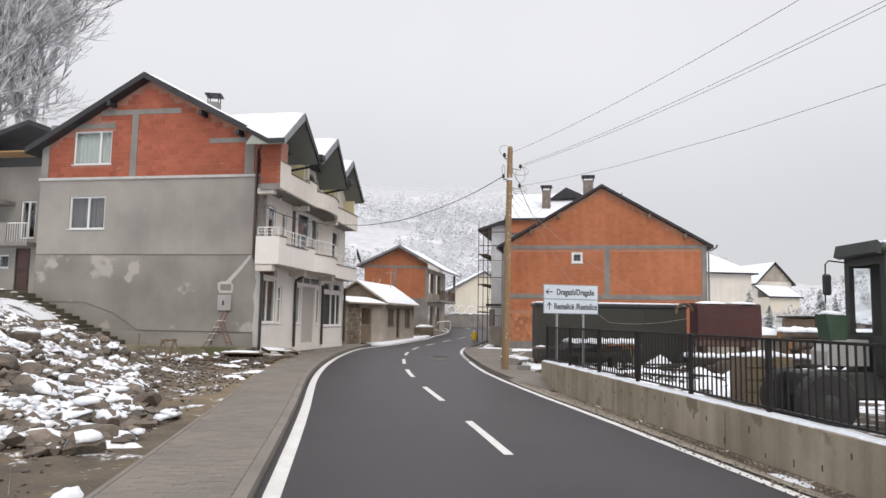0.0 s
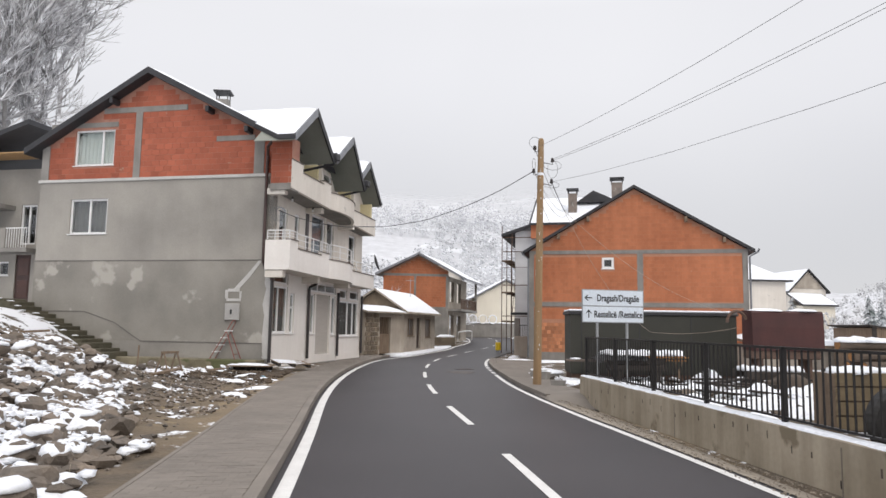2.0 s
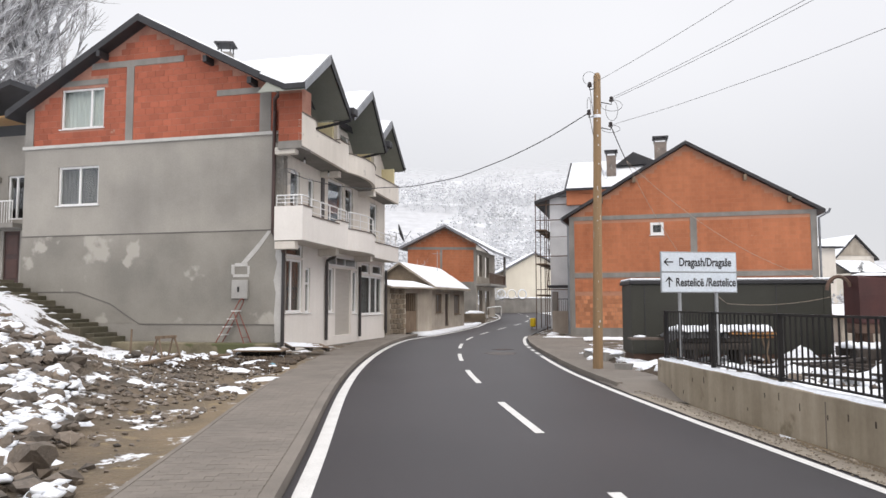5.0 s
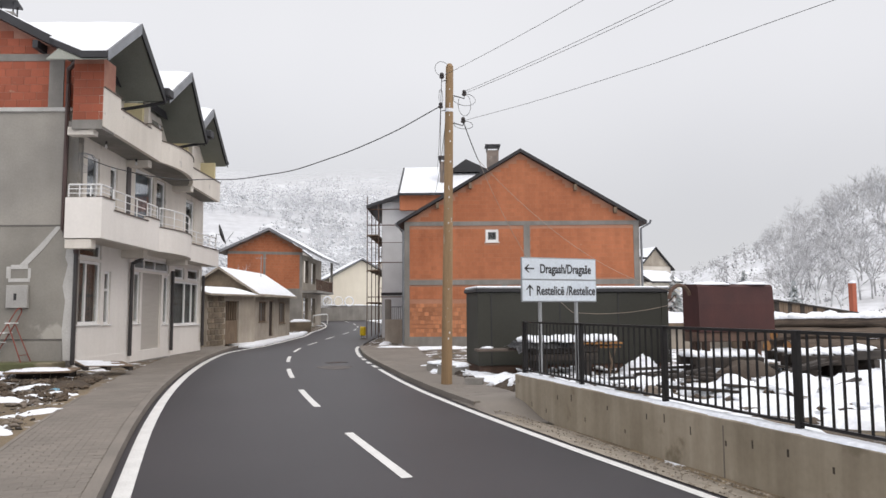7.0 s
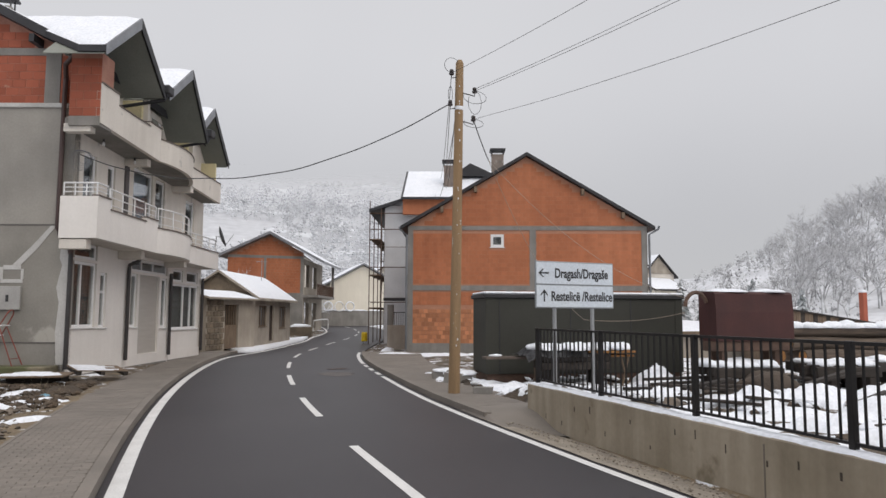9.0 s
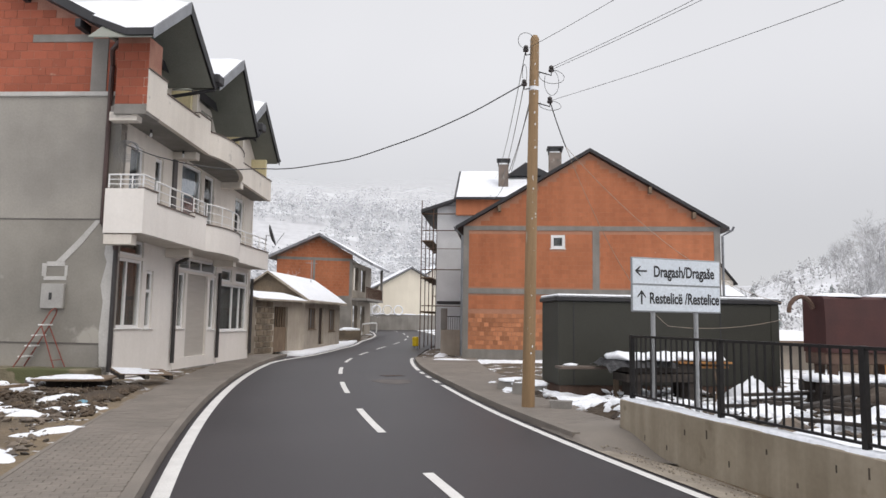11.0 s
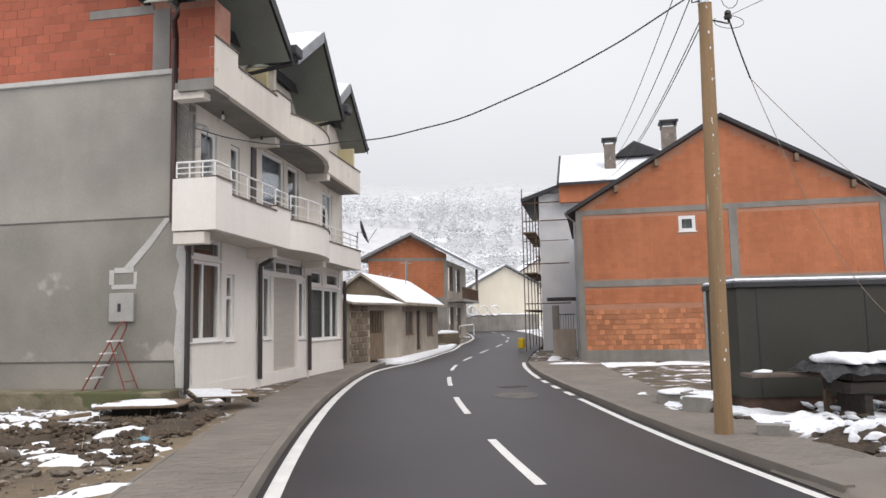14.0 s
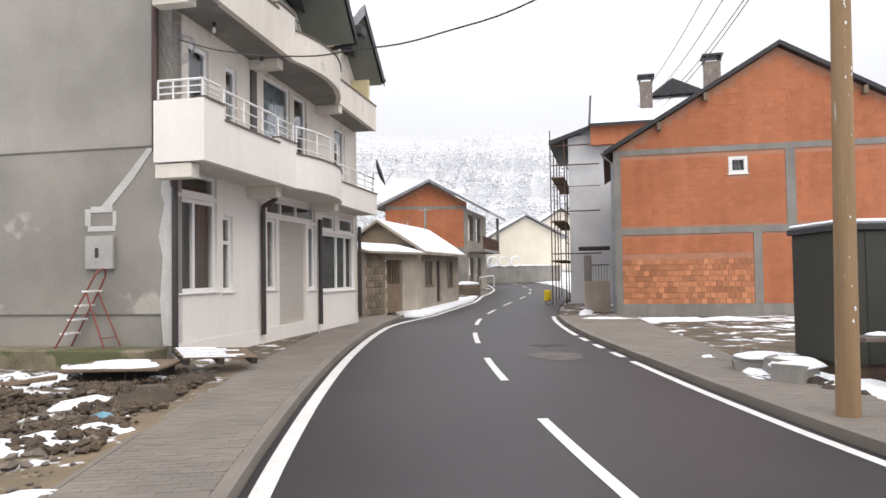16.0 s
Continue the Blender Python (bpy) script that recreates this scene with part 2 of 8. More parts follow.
OLDSTONE = mat("old_stone_wall", (0.27, 0.215, 0.155), (0.16, 0.13, 0.1), 1.4, 0.92, bump=0.6, fine=12, depth=0.03, vary=0.35)
OLDRENDER = mat("old_grey_render", (0.46, 0.41, 0.345), (0.33, 0.29, 0.245), 0.9, 0.92, bump=0.4, streak=0.25)
BARK = mat("frosted_bark", (0.17, 0.16, 0.155), (0.34, 0.335, 0.335), 1.5, 0.9, vary=0.3)
RIME = mat("rimed_twigs", (0.80, 0.81, 0.83), (0.58, 0.585, 0.60), 1.8, 0.85, bump=0, vary=0.4)
PALEWIRE = mat("pale_wire", (0.42, 0.33, 0.25), (0.3, 0.26, 0.22), 3, 0.6, bump=0)
NEARTWIG = mat("snowy_branches", (0.86, 0.87, 0.89), (0.2, 0.19, 0.19), 1.4, 0.9, bump=0, fine=6, vary=0.5)
SPRUCE = mat("snowy_spruce", (0.10, 0.13, 0.12), (0.62, 0.65, 0.68), 2.2, 0.85, vary=0.3)


# ---- mesh helpers ----
def fr(x, y, deg, z=0.0):
    """A frame at (x, y): local x along deg, local z up."""
    return pose(x, y, z, 0, 0, deg)


I4 = Matrix.Identity(4)


def box(bm, m, x0, x1, y0, y1, z0, z1, bev=0.0):
    v = [bm.verts.new(m @ Vector(p)) for p in ((x0, y0, z0), (x1, y0, z0), (x1, y1, z0), (x0, y1, z0), (x0, y0, z1), (x1, y0, z1), (x1, y1, z1), (x0, y1, z1))]
    fs = [bm.faces.new([v[i] for i in q]) for q in ((0, 3, 2, 1), (4, 5, 6, 7), (0, 1, 5, 4), (1, 2, 6, 5), (2, 3, 7, 6), (3, 0, 4, 7))]
    if bev:
        edges = list({e for f in fs for e in f.edges})
        bmesh.ops.bevel(bm, geom=edges, offset=bev, segments=1, affect="EDGES", profile=0.5)
    return bm


def prism(bm, pts, vec):
    """A closed solid: the polygon pts (3D, in world) pushed along vec."""
    a = [bm.verts.new(Vector(p)) for p in pts]
    b = [bm.verts.new(Vector(p) + Vector(vec)) for p in pts]
    k = len(a)
    bm.faces.new(a), bm.faces.new(b[::-1])
    for i in range(k):
        bm.faces.new((a[i], b[i], b[(i + 1) % k], a[(i + 1) % k]))
    return bm


def tube(bm, pts, r, sides=8, r2=None, caps=True):
    """A round bar along a line of points, tapering from r to r2."""
    pts = [Vector(p) for p in pts]
    r2 = r if r2 is None else r2
    rings, k = [], len(pts)
    for i, p in enumerate(pts):
        d = (pts[min(i + 1, k - 1)] - pts[max(i - 1, 0)]).normalized()
        side = d.cross(Vector((0, 0, 1)) if abs(d.z) < 0.95 else Vector((0, 1, 0))).normalized()
        up = side.cross(d)
        rr = r + (r2 - r) * i / max(k - 1, 1)
        rings.append([bm.verts.new(p + side * math.cos(a) * rr + up * math.sin(a) * rr) for a in (2 * math.pi * j / sides for j in range(sides))])
    for a, b in zip(rings, rings[1:]):
        for j in range(sides):
            bm.faces.new((a[j], a[(j + 1) % sides], b[(j + 1) % sides], b[j]))
    if caps:
        bm.faces.new(rings[0][::-1]), bm.faces.new(rings[-1])
    return bm


def lathe(bm, m, prof, sides=16):
    """A turned form about the local z axis: prof = (radius, z)."""
    rings = [[bm.verts.new(m @ Vector((r * math.cos(a), r * math.sin(a), z))) for a in (2 * math.pi * j / sides for j in range(sides))] for r, z in prof]
    for a, b in zip(rings, rings[1:]):
        for j in range(sides):
            bm.faces.new((a[j], a[(j + 1) % sides], b[(j + 1) % sides], b[j]))
    bm.faces.new(rings[0][::-1]), bm.faces.new(rings[-1])
    return bm


def NB():
    return bmesh.new()


def root(name, x, y, z, label, category, group="", kind=""):
    ob = new(name)
    ob.location = (x, y, z)
    ob.empty_display_size = 0.2
    return tagged(ob, label, category, group, kind)


def where(ob):
    v = Vector(ob.location)
    return v + where(ob.parent) if ob.parent else v


def part(name, bm, material, parent=None, label="", smooth=False, kind=""):
    """Links a bmesh, drawn in world places, as one mesh under a thing or a part."""
    me = bpy.data.meshes.new(name)
    bmesh.ops.recalc_face_normals(bm, faces=bm.faces)
    if parent is not None:
        bmesh.ops.translate(bm, verts=bm.verts, vec=-where(parent))
    if smooth:
        for f in bm.faces:
            f.smooth = True
    bm.to_mesh(me)
    bm.free()
    me.materials.append(material)
    ob = new(name, me)
    ob.parent = parent
    if label:
        ob["label"] = label
    if kind:
        ob["kind"] = kind
    return ob


def whole(name, bm, material, label, category, group="", kind="", smooth=False):
    """A thing that is one mesh; its origin lies at the middle of its foot."""
    vs = [v.co for v in bm.verts]
    c = Vector(((min(v.x for v in vs) + max(v.x for v in vs)) / 2, (min(v.y for v in vs) + max(v.y for v in vs)) / 2, min(v.z for v in vs)))
    bmesh.ops.translate(bm, verts=bm.verts, vec=-c)
    ob = part(name, bm, material, None, smooth=smooth)
    ob.location = c
    return tagged(ob, label, category, group, kind)


def wall(bm, m, s0, s1, z0, top, holes=(), th=0.3, marks=()):
    """A wall along local x with its face at local y = 0 and its body behind; top: a height or a function of s; holes: (s0, s1, z0, z1)."""
    f = top if callable(top) else (lambda s: top)
    cuts = sorted({round(c, 4) for c in (s0, s1, *[c for h in holes for c in h[:2] if s0 < c < s1], *marks)})
    lev = sorted({round(c, 4) for c in (z0, *[c for h in holes for c in h[2:] if c > z0])})
    seen = {}
    def vert(s, z, back):
        key = (round(s, 4), round(z, 4), back)
        if key not in seen:
            seen[key] = bm.verts.new(m @ Vector((s, th if back else 0, z)))
        return seen[key]
    cols = []
    for a, b in zip(cuts, cuts[1:]):
        ta, tb = f(a), f(b)
        zs = [z for z in lev if z < min(ta, tb) - 1e-3]
        cells = [(z, z, q, q) for z, q in zip(zs, zs[1:])] + [(zs[-1], zs[-1], ta, tb)]
        mid = (a + b) / 2
        cols.append((a, b, [c for c in cells if not any(h[0] < mid < h[1] and h[2] - 1e-3 <= c[0] and h[3] >= min(c[2:]) - 1e-3 for h in holes)]))
    for i, (a, b, cells) in enumerate(cols):
        left = {(c[1], c[3]) for c in cols[i - 1][2]} if i else set()
        right = {(c[0], c[2]) for c in cols[i + 1][2]} if i + 1 < len(cols) else set()
        for c in cells:
            p = [vert(a, c[0], 0), vert(b, c[1], 0), vert(b, c[3], 0), vert(a, c[2], 0)]
            q = [vert(a, c[0], 1), vert(b, c[1], 1), vert(b, c[3], 1), vert(a, c[2], 1)]
            bm.faces.new(p), bm.faces.new(q[::-1])
            if (c[0], c[2]) not in left:
                bm.faces.new((p[3], q[3], q[0], p[0]))
            if (c[1], c[3]) not in right:
                bm.faces.new((p[1], q[1], q[2], p[2]))
            if not any(d[2] == c[0] and d[3] == c[1] for d in cells):
                bm.faces.new((p[0], q[0], q[1], p[1]))
            if not any(d[0] == c[2] and d[1] == c[3] for d in cells):
                bm.faces.new((p[2], q[2], q[3], p[3]))
    return bm


def window(parent, m, s0, s1, z0, z1, splits=(), behind=None, sill=True, frame_w=0.07, name="window", set_in=0.06, transom=None, material=None, label="white framed window", pane=None):
    """A framed window in a hole of a wall: frame, bars, panes, sill, and what hangs behind."""
    material = material or PVC
    y0, y1 = set_in, set_in + 0.07
    edges = [s0 + frame_w / 2, *splits, s1 - frame_w / 2]
    gaps = []
    for a, b in zip(edges, edges[1:]):
        zz = [z0 + frame_w, z1 - frame_w] if not transom else [z0 + frame_w, transom - 0.04, transom + 0.04, z1 - frame_w]
        gaps += [(a + frame_w / 2, b - frame_w / 2, p, q) for p, q in zip(zz[::2], zz[1::2])]
    bm = wall(NB(), m @ pose(0, y0, 0), s0, s1, z0, z1, gaps, 0.07)
    fo = part(name, bm, material, parent, label)
    for a, b in zip(edges, edges[1:]):
        p = part("pane", box(NB(), m, a + frame_w * 0.4, b - frame_w * 0.4, y0 + 0.03, y0 + 0.04, z0 + frame_w * 0.8, z1 - frame_w * 0.8), pane or PANE, fo)
        p.visible_shadow = False
    if behind:
        bm = NB()
        k = max(6, int((s1 - s0) / 0.09))
        for i in range(k):
            a, b = s0 + (s1 - s0) * i / k, s0 + (s1 - s0) * (i + 1) / k
            o = 0.03 * (i % 2)
            prism(bm, [m @ Vector(p) for p in ((a, y1 + 0.09 + o, z0), (b, y1 + 0.09 + 0.03 - o, z0), (b, y1 + 0.13 + 0.03 - o, z0), (a, y1 + 0.13 + o, z0))], (0, 0, z1 - z0))
        part("curtain", bm, behind, fo, "folded curtain, or dark room backing, behind the glass")
    if sill:
        part("sill", box(NB(), m, s0 - 0.06, s1 + 0.06, -0.05, set_in, z0 - 0.035, z0 - 0.002, 0.006), material, fo)
    return fo


def bricks(parent, m, s0, s1, z0, top, skip, bw, bh, gap, material, keep, proud=0.018, near=0):
    """Clay blocks in running bond over a wall face; the keep blocks nearest to s = near are pieces of their own, the rest is joined."""
    f = top if callable(top) else (lambda s: top)
    rng = random.Random(round(s0 * 100 + z0 * 7 + bw * 1000))
    full, rest, row, z = [], NB(), 0, z0
    while z < max(f(s0), f(s1), f((s0 + s1) / 2), z0 + 0.1) + 4:
        h = bh - gap
        s = s0 - (bw / 2 if row % 2 else 0)
        while s < s1:
            a, b = max(s, s0), min(s + bw - gap, s1)
            s += bw
            if b - a < 0.04 or min(f(a), f(b)) < z + h:
                continue
            cells = [(a, b)]
            for k in skip:
                if k[2] < z + h - 0.02 and k[3] > z + 0.02:
                    out = []
                    for p, q in cells:
                        if k[1] <= p or k[0] >= q:
                            out.append((p, q))
                        else:
                            if k[0] - p > 0.04:
                                out.append((p, k[0]))
                            if q - k[1] > 0.04:
                                out.append((k[1], q))
                    cells = out
            for p, q in cells:
                if q - p > bw - gap - 0.002:
                    full.append((p, z, rng.uniform(-0.004, 0.004)))
                else:
                    box(rest, m, p, q, -proud + rng.uniform(-0.004, 0.004), 0.01, z, z + h)
        z += bh
        row += 1
    full.sort(key=lambda q: abs(q[0] - near))
    for p, zz, o in full[keep:]:
        box(rest, m, p, p + bw - gap, -proud + o, 0.01, zz, zz + bh - gap)
    me = bpy.data.meshes.new("brick")
    one = box(NB(), I4, 0, bw - gap, -proud, 0.01, 0, bh - gap)
    one.to_mesh(me), one.free()
    me.materials.append(material)
    base = where(parent)
    for p, zz, o in full[:keep]:
        ob = new("brick", me)
        ob.parent = parent
        ob.matrix_basis = Matrix.Translation(-base) @ m @ pose(p, o, zz)
    if rest.verts:
        part("brick_infill", rest, material, parent, kind="stuff")


def cut_range(path, k):
    """Point and side direction of a plan line at parameter y."""
    ys, xs = zip(*path)
    return float(np.interp(k, ys, xs))


# ---- road plan ----
CENTRE = [(-60, 3.8), (-20, 3.0), (0, 2.55), (7.5, 2.36), (11.2, 2.28), (14.2, 2.2), (16.6, 2.12), (19.6, 1.98), (22.5, 1.92), (25.5, 1.93), (28.5, 2.03), (31.6, 2.2), (34.6, 2.46), (37.6, 2.78),
          (42.6, 3.6), (47.3, 4.75), (52, 6.12), (56.1, 7.5), (60.1, 8.87), (64.9, 10.33), (72.3, 12.0), (80, 12.9), (90, 12.9), (104, 11.0), (125, 4.0), (160, -12.0)]
_cy = np.array([c[0] for c in CENTRE])
_cx = np.array([c[1] for c in CENTRE])
ROADY = np.concatenate([np.arange(-40, 100, 0.5), np.arange(100, 160, 2.0)])
ROADX = np.mean([np.interp(ROADY + d, _cy, _cx) for d in np.linspace(-2, 2, 9)], axis=0)
ROADZ = np.interp(ROADY, [0, 50, 75, 110, 160], [0, 0, 0.35, 1.2, 3.0])
_tx, _ty = np.gradient(ROADX), np.gradient(ROADY)
_tl = np.hypot(_tx, _ty)
NX, NY = _ty / _tl, -_tx / _tl  # unit vector to the right of the road
ARC = np.concatenate([[0], np.cumsum(np.hypot(np.diff(ROADX), np.diff(ROADY)))])


def road_at(y, off):
    """A place off metres to the right of the road's middle, at the middle's y."""
    return (float(np.interp(y, ROADY, ROADX) + off * np.interp(y, ROADY, NX)), float(y + off * np.interp(y, ROADY, NY)), float(np.interp(y, ROADY, ROADZ)))


def strip(bm, y0, y1, a, b, z, th=0.0, step=0.5):
    """A band along the road between the offsets a and b (numbers or functions of y)."""
    fa, fb = (a if callable(a) else lambda y: a), (b if callable(b) else lambda y: b)
    k = max(2, int(round((y1 - y0) / step)) + 1)
    rows = []
    for y in np.linspace(y0, y1, k):
        pa, pb = road_at(y, fa(y)), road_at(y, fb(y))
        rows.append([bm.verts.new((p[0], p[1], p[2] + zz)) for p, zz in ((pa, z), (pb, z), (pb, z - th), (pa, z - th))])
    for r, q in zip(rows, rows[1:]):
        for i in range(4 if th else 1):
            j = (i + 1) % 4
            bm.faces.new((r[i], r[j], q[j], q[i]))
    if th:
        bm.faces.new(rows[0]), bm.faces.new(rows[-1][::-1])
    return bm


def smooth01(v):
    v = min(max(v, 0.0), 1.0)
    return v * v * (3 - 2 * v)


def ground_z(x, y):
    """Height of the land: flat along the road, rising to the left bank and far away on both sides."""
    rx = float(np.interp(y, ROADY, ROADX)) if y < 160 else -12.0
    rz = float(np.interp(y, ROADY, ROADZ)) if y < 160 else 3.0
    d = x - rx
    z = rz - 0.05
    if d < -4.2:
        l = -4.2 - d
        yard = smooth01((y - 21) / 5) * (1 - smooth01((y - 34) / 4))
        bank = 1.5 * smooth01((l - 0.8) / 6.5) * (1 - yard) + yard * (0.06 + 2.0 * smooth01((l - 6.6) / 5.5))
        z += 0.1 + bank + 0.28 * max(l - 9, 0) * smooth01((l - 9) / 8) * (1 - 0.75 * yard) + 0.10 * noise.noise((x * 0.6, y * 0.6, 0)) * smooth01(l / 2) + 0.05 * noise.noise((x * 2.1, y * 2.1, 3)) * smooth01(l / 1.0)
    if d > 2.9:
        r = d - 2.9
        low = smooth01((22.3 - y) / 1.2)
        z += (0.1 - 0.4 * low * (1 - smooth01((x - 5.7) / 0.3))) * smooth01(r / 1.0) + 0.05 * noise.noise((x * 0.9, y * 0.9, 7)) * smooth01(r / 2) + 0.01 * max(r - 40, 0)
    return z


# ---- ground ----
def ground_material():
    m = mat("muddy_snowy_ground", (0.145, 0.11, 0.077), (0.075, 0.063, 0.05), 1.3, 0.95, bump=1.0, fine=14, depth=0.06, spots=((0.2, 0.155, 0.09), 2.3, 0.62))
    n, l = m.node_tree.nodes, m.node_tree.links
    b = n["Principled BSDF"]
    src = b.inputs["Base Color"].links[0].from_socket
    geo, a, c = n.new("ShaderNodeNewGeometry"), n.new("ShaderNodeTexNoise"), n.new("ShaderNodeTexNoise")
    a.inputs["Scale"].default_value, a.inputs["Detail"].default_value = 1.1, 9
    a.inputs["Roughness"].default_value = 0.68
    l.new(geo.outputs["Position"], a.inputs["Vector"])
    # snow lies thicker away from the road
    sep, mr, add, rp, mx = n.new("ShaderNodeSeparateXYZ"), n.new("ShaderNodeMapRange"), n.new("ShaderNodeMath"), n.new("ShaderNodeValToRGB"), n.new("ShaderNodeMix")
    ab = n.new("ShaderNodeMath")
    l.new(geo.outputs["Position"], sep.inputs[0])
    sh = n.new("ShaderNodeMath")
    sh.operation = "SUBTRACT"
    sh.inputs[1].default_value = 2.0
    l.new(sep.outputs[0], sh.inputs[0])
    ab.operation = "ABSOLUTE"
    l.new(sh.outputs[0], ab.inputs[0])
    mr.inputs[1].default_value, mr.inputs[2].default_value = 4.0, 22.0
    mr.inputs[3].default_value, mr.inputs[4].default_value = -0.06, 0.2
    l.new(ab.outputs[0], mr.inputs[0])
    l.new(a.outputs[0], add.inputs[0])
    l.new(mr.outputs[0], add.inputs[1])
    sd, sm_, sx, sn = n.new("ShaderNodeMapRange"), n.new("ShaderNodeMath"), n.new("ShaderNodeMix"), n.new("ShaderNodeTexNoise")
    sd.inputs[1].default_value, sd.inputs[2].default_value, sd.inputs[3].default_value, sd.inputs[4].default_value = 4.3, 6.4, 1.1, 0.0
    l.new(ab.outputs[0], sd.inputs[0])
    sn.inputs["Scale"].default_value, sn.inputs["Detail"].default_value = 1.7, 6
    l.new(geo.outputs["Position"], sn.inputs["Vector"])
    sm_.operation = "MULTIPLY"
    ya, yb, ym, yn = n.new("ShaderNodeMapRange"), n.new("ShaderNodeMapRange"), n.new("ShaderNodeMath"), n.new("ShaderNodeMath")
    for q, lo_, hi_ in ((ya, 12.5, 16.0), (yb, 28.5, 26.0)):
        q.inputs[1].default_value, q.inputs[2].default_value, q.inputs[3].default_value, q.inputs[4].default_value = lo_, hi_, 0.12, 0.95
        l.new(sep.outputs[1], q.inputs[0])
    ym.operation = yn.operation = "MULTIPLY"
    l.new(ya.outputs[0], ym.inputs[0]), l.new(yb.outputs[0], ym.inputs[1])
    l.new(sd.outputs[0], yn.inputs[0]), l.new(ym.outputs[0], yn.inputs[1])
    l.new(yn.outputs[0], sm_.inputs[0])
    l.new(sn.outputs[0], sm_.inputs[1])
    sx.data_type = "RGBA"
    sx.inputs[7].default_value = (0.30, 0.225, 0.135, 1)
    l.new(sm_.outputs[0], sx.inputs[0])
    l.new(src, sx.inputs[6])
    src = sx.outputs[2]
    rp.color_ramp.elements[0].position, rp.color_ramp.elements[1].position = 0.52, 0.57
    l.new(add.outputs[0], rp.inputs[0])
    mx.data_type = "RGBA"
    l.new(rp.outputs[0], mx.inputs[0])
    l.new(src, mx.inputs[6])
    mx.inputs[7].default_value = (0.82, 0.84, 0.88, 1)
    l.new(mx.outputs[2], b.inputs["Base Color"])
    return m


def axis(parts):
    out = []
    for a, b, k in parts:
        out += list(np.linspace(a, b, k, endpoint=False))
    return out + [parts[-1][1]]


gxs = axis([(-1500, -120, 8), (-120, -25, 24), (-25, -2, 80), (-2, 6, 16), (6, 30, 48), (30, 120, 24), (120, 1500, 8)])
gys = axis([(-400, -40, 6), (-40, 0, 20), (0, 50, 170), (50, 120, 50), (120, 1800, 12)])
verts = [(x, y, ground_z(x, y)) for y in gys for x in gxs]
k = len(gxs)
faces = [(j * k + i, j * k + i + 1, (j + 1) * k + i + 1, (j + 1) * k + i) for j in range(len(gys) - 1) for i in range(k - 1)]
me = bpy.data.meshes.new("ground")
me.from_pydata(verts, [], faces)
me.polygons.foreach_set("use_smooth", [True] * len(me.polygons))
me.materials.append(ground_material())
tagged(new("ground", me), "muddy brown ground with patches of snow", "ground", kind="structure")

SWO = 4.36      # outer edge of the left footway from the road's middle
WALLX = 5.64    # road face of the retaining wall
RL = lambda y: float(np.interp(y, [7, 13, 17, 21, 24.5, 30], [2.44, 2.42, 2.38, 2.42, 2.46, 2.6]))   # inner side of the right edge line
bm = strip(NB(), -40, 158, -2.99, lambda y: RL(y) + 0.24, 0.0, 0.12)
tagged(part("road", bm, ASPHALT), "fresh dark asphalt road, damp and smooth", "road", kind="structure")
# the left edge swings in a little where the cleared snow lies
swing = lambda y: 0.8 * smooth01((y - 39.5) / 7) * (1 - smooth01((y - 54) / 9))
bm = strip(NB(), -40, 158, lambda y: -2.91 + swing(y), lambda y: -2.735 + swing(y), 0.005)
tagged(part("edge_line", bm, LINE), "solid white painted edge line on asphalt", "road marking", kind="structure")
bm = strip(NB(), -40, 30.5, RL, lambda y: RL(y) + 0.13, 0.005)
for a in (31.2, 32.9, 34.6):
    strip(bm, a, a + 0.9, 2.62, 2.76, 0.005)
strip(bm, 36.2, 44.5, 2.62, 2.76, 0.005), strip(bm, 66, 158, 2.70, 2.84, 0.005)
tagged(part("edge_line", bm, LINE), "white painted edge line, broken at the driveway", "road marking", kind="structure")
y = 16.53 - 5.98 * 9
while y < 100:
    tagged(part("centre_dash", strip(NB(), y, y + 3.0, -0.065, 0.065, 0.005), LINE), "white painted centre dash on asphalt", "road marking", "centre dashes", "structure")
    y += 5.98

# footway on the left with kerb
bm = strip(NB(), -40, 44, -SWO, -3.13, 0.105, 0.25)
footway = tagged(part("pavement", bm, JOINT), "grey concrete paver footway beside the road", "pavement", kind="structure")
bm = strip(NB(), -40, 44, -3.13, -2.995, 0.125, 0.3)
tagged(part("kerb", bm, KERB), "grey concrete kerb along the footway", "kerb", kind="structure")
bm = strip(NB(), -40, 31.0, -SWO - 0.06, -SWO - 0.002, 0.11, 0.3)
tagged(part("kerb", bm, KERB), "narrow concrete edging of the footway", "kerb", kind="structure")
# footway on the right from the wall's end round the corner
rin = lambda y: RL(y) + 0.38
rout = lambda y: float(np.interp(y, [21.4, 22.6, 25, 29, 33, 39, 43.5], [3.3, 4.0, 4.25, 4.3, 4.9, 5.3, 5.6]))
bm = strip(NB(), 21.9, 43.5, rin, rout, 0.10, 0.25)
footway2 = tagged(part("pavement", bm, JOINT), "grey paver footway by the wooden pole", "pavement", kind="structure")
bm = strip(NB(), 21.35, 43.5, lambda y: RL(y) + 0.25, lambda y: RL(y) + 0.375, 0.12, 0.3)
tagged(part("kerb", bm, KERB), "grey concrete kerb of the footway", "kerb", kind="structure")
bm, rows = NB(), []
for y in np.arange(-40, 21.9, 0.4):
    x0, x1 = road_at(y, RL(y) + 0.2 + 0.04 * noise.noise((y * 1.5, 3, 3)))[0], WALLX + 0.05
    rows.append([bm.verts.new((x0 + (x1 - x0) * q, y, 0.012 - 0.2 * q ** 1.3 + 0.03 * noise.noise((x0 * 3 + q * 4, y * 2.5, 1)) * q)) for q in (0, 0.2, 0.4, 0.6, 0.8, 1.0)])
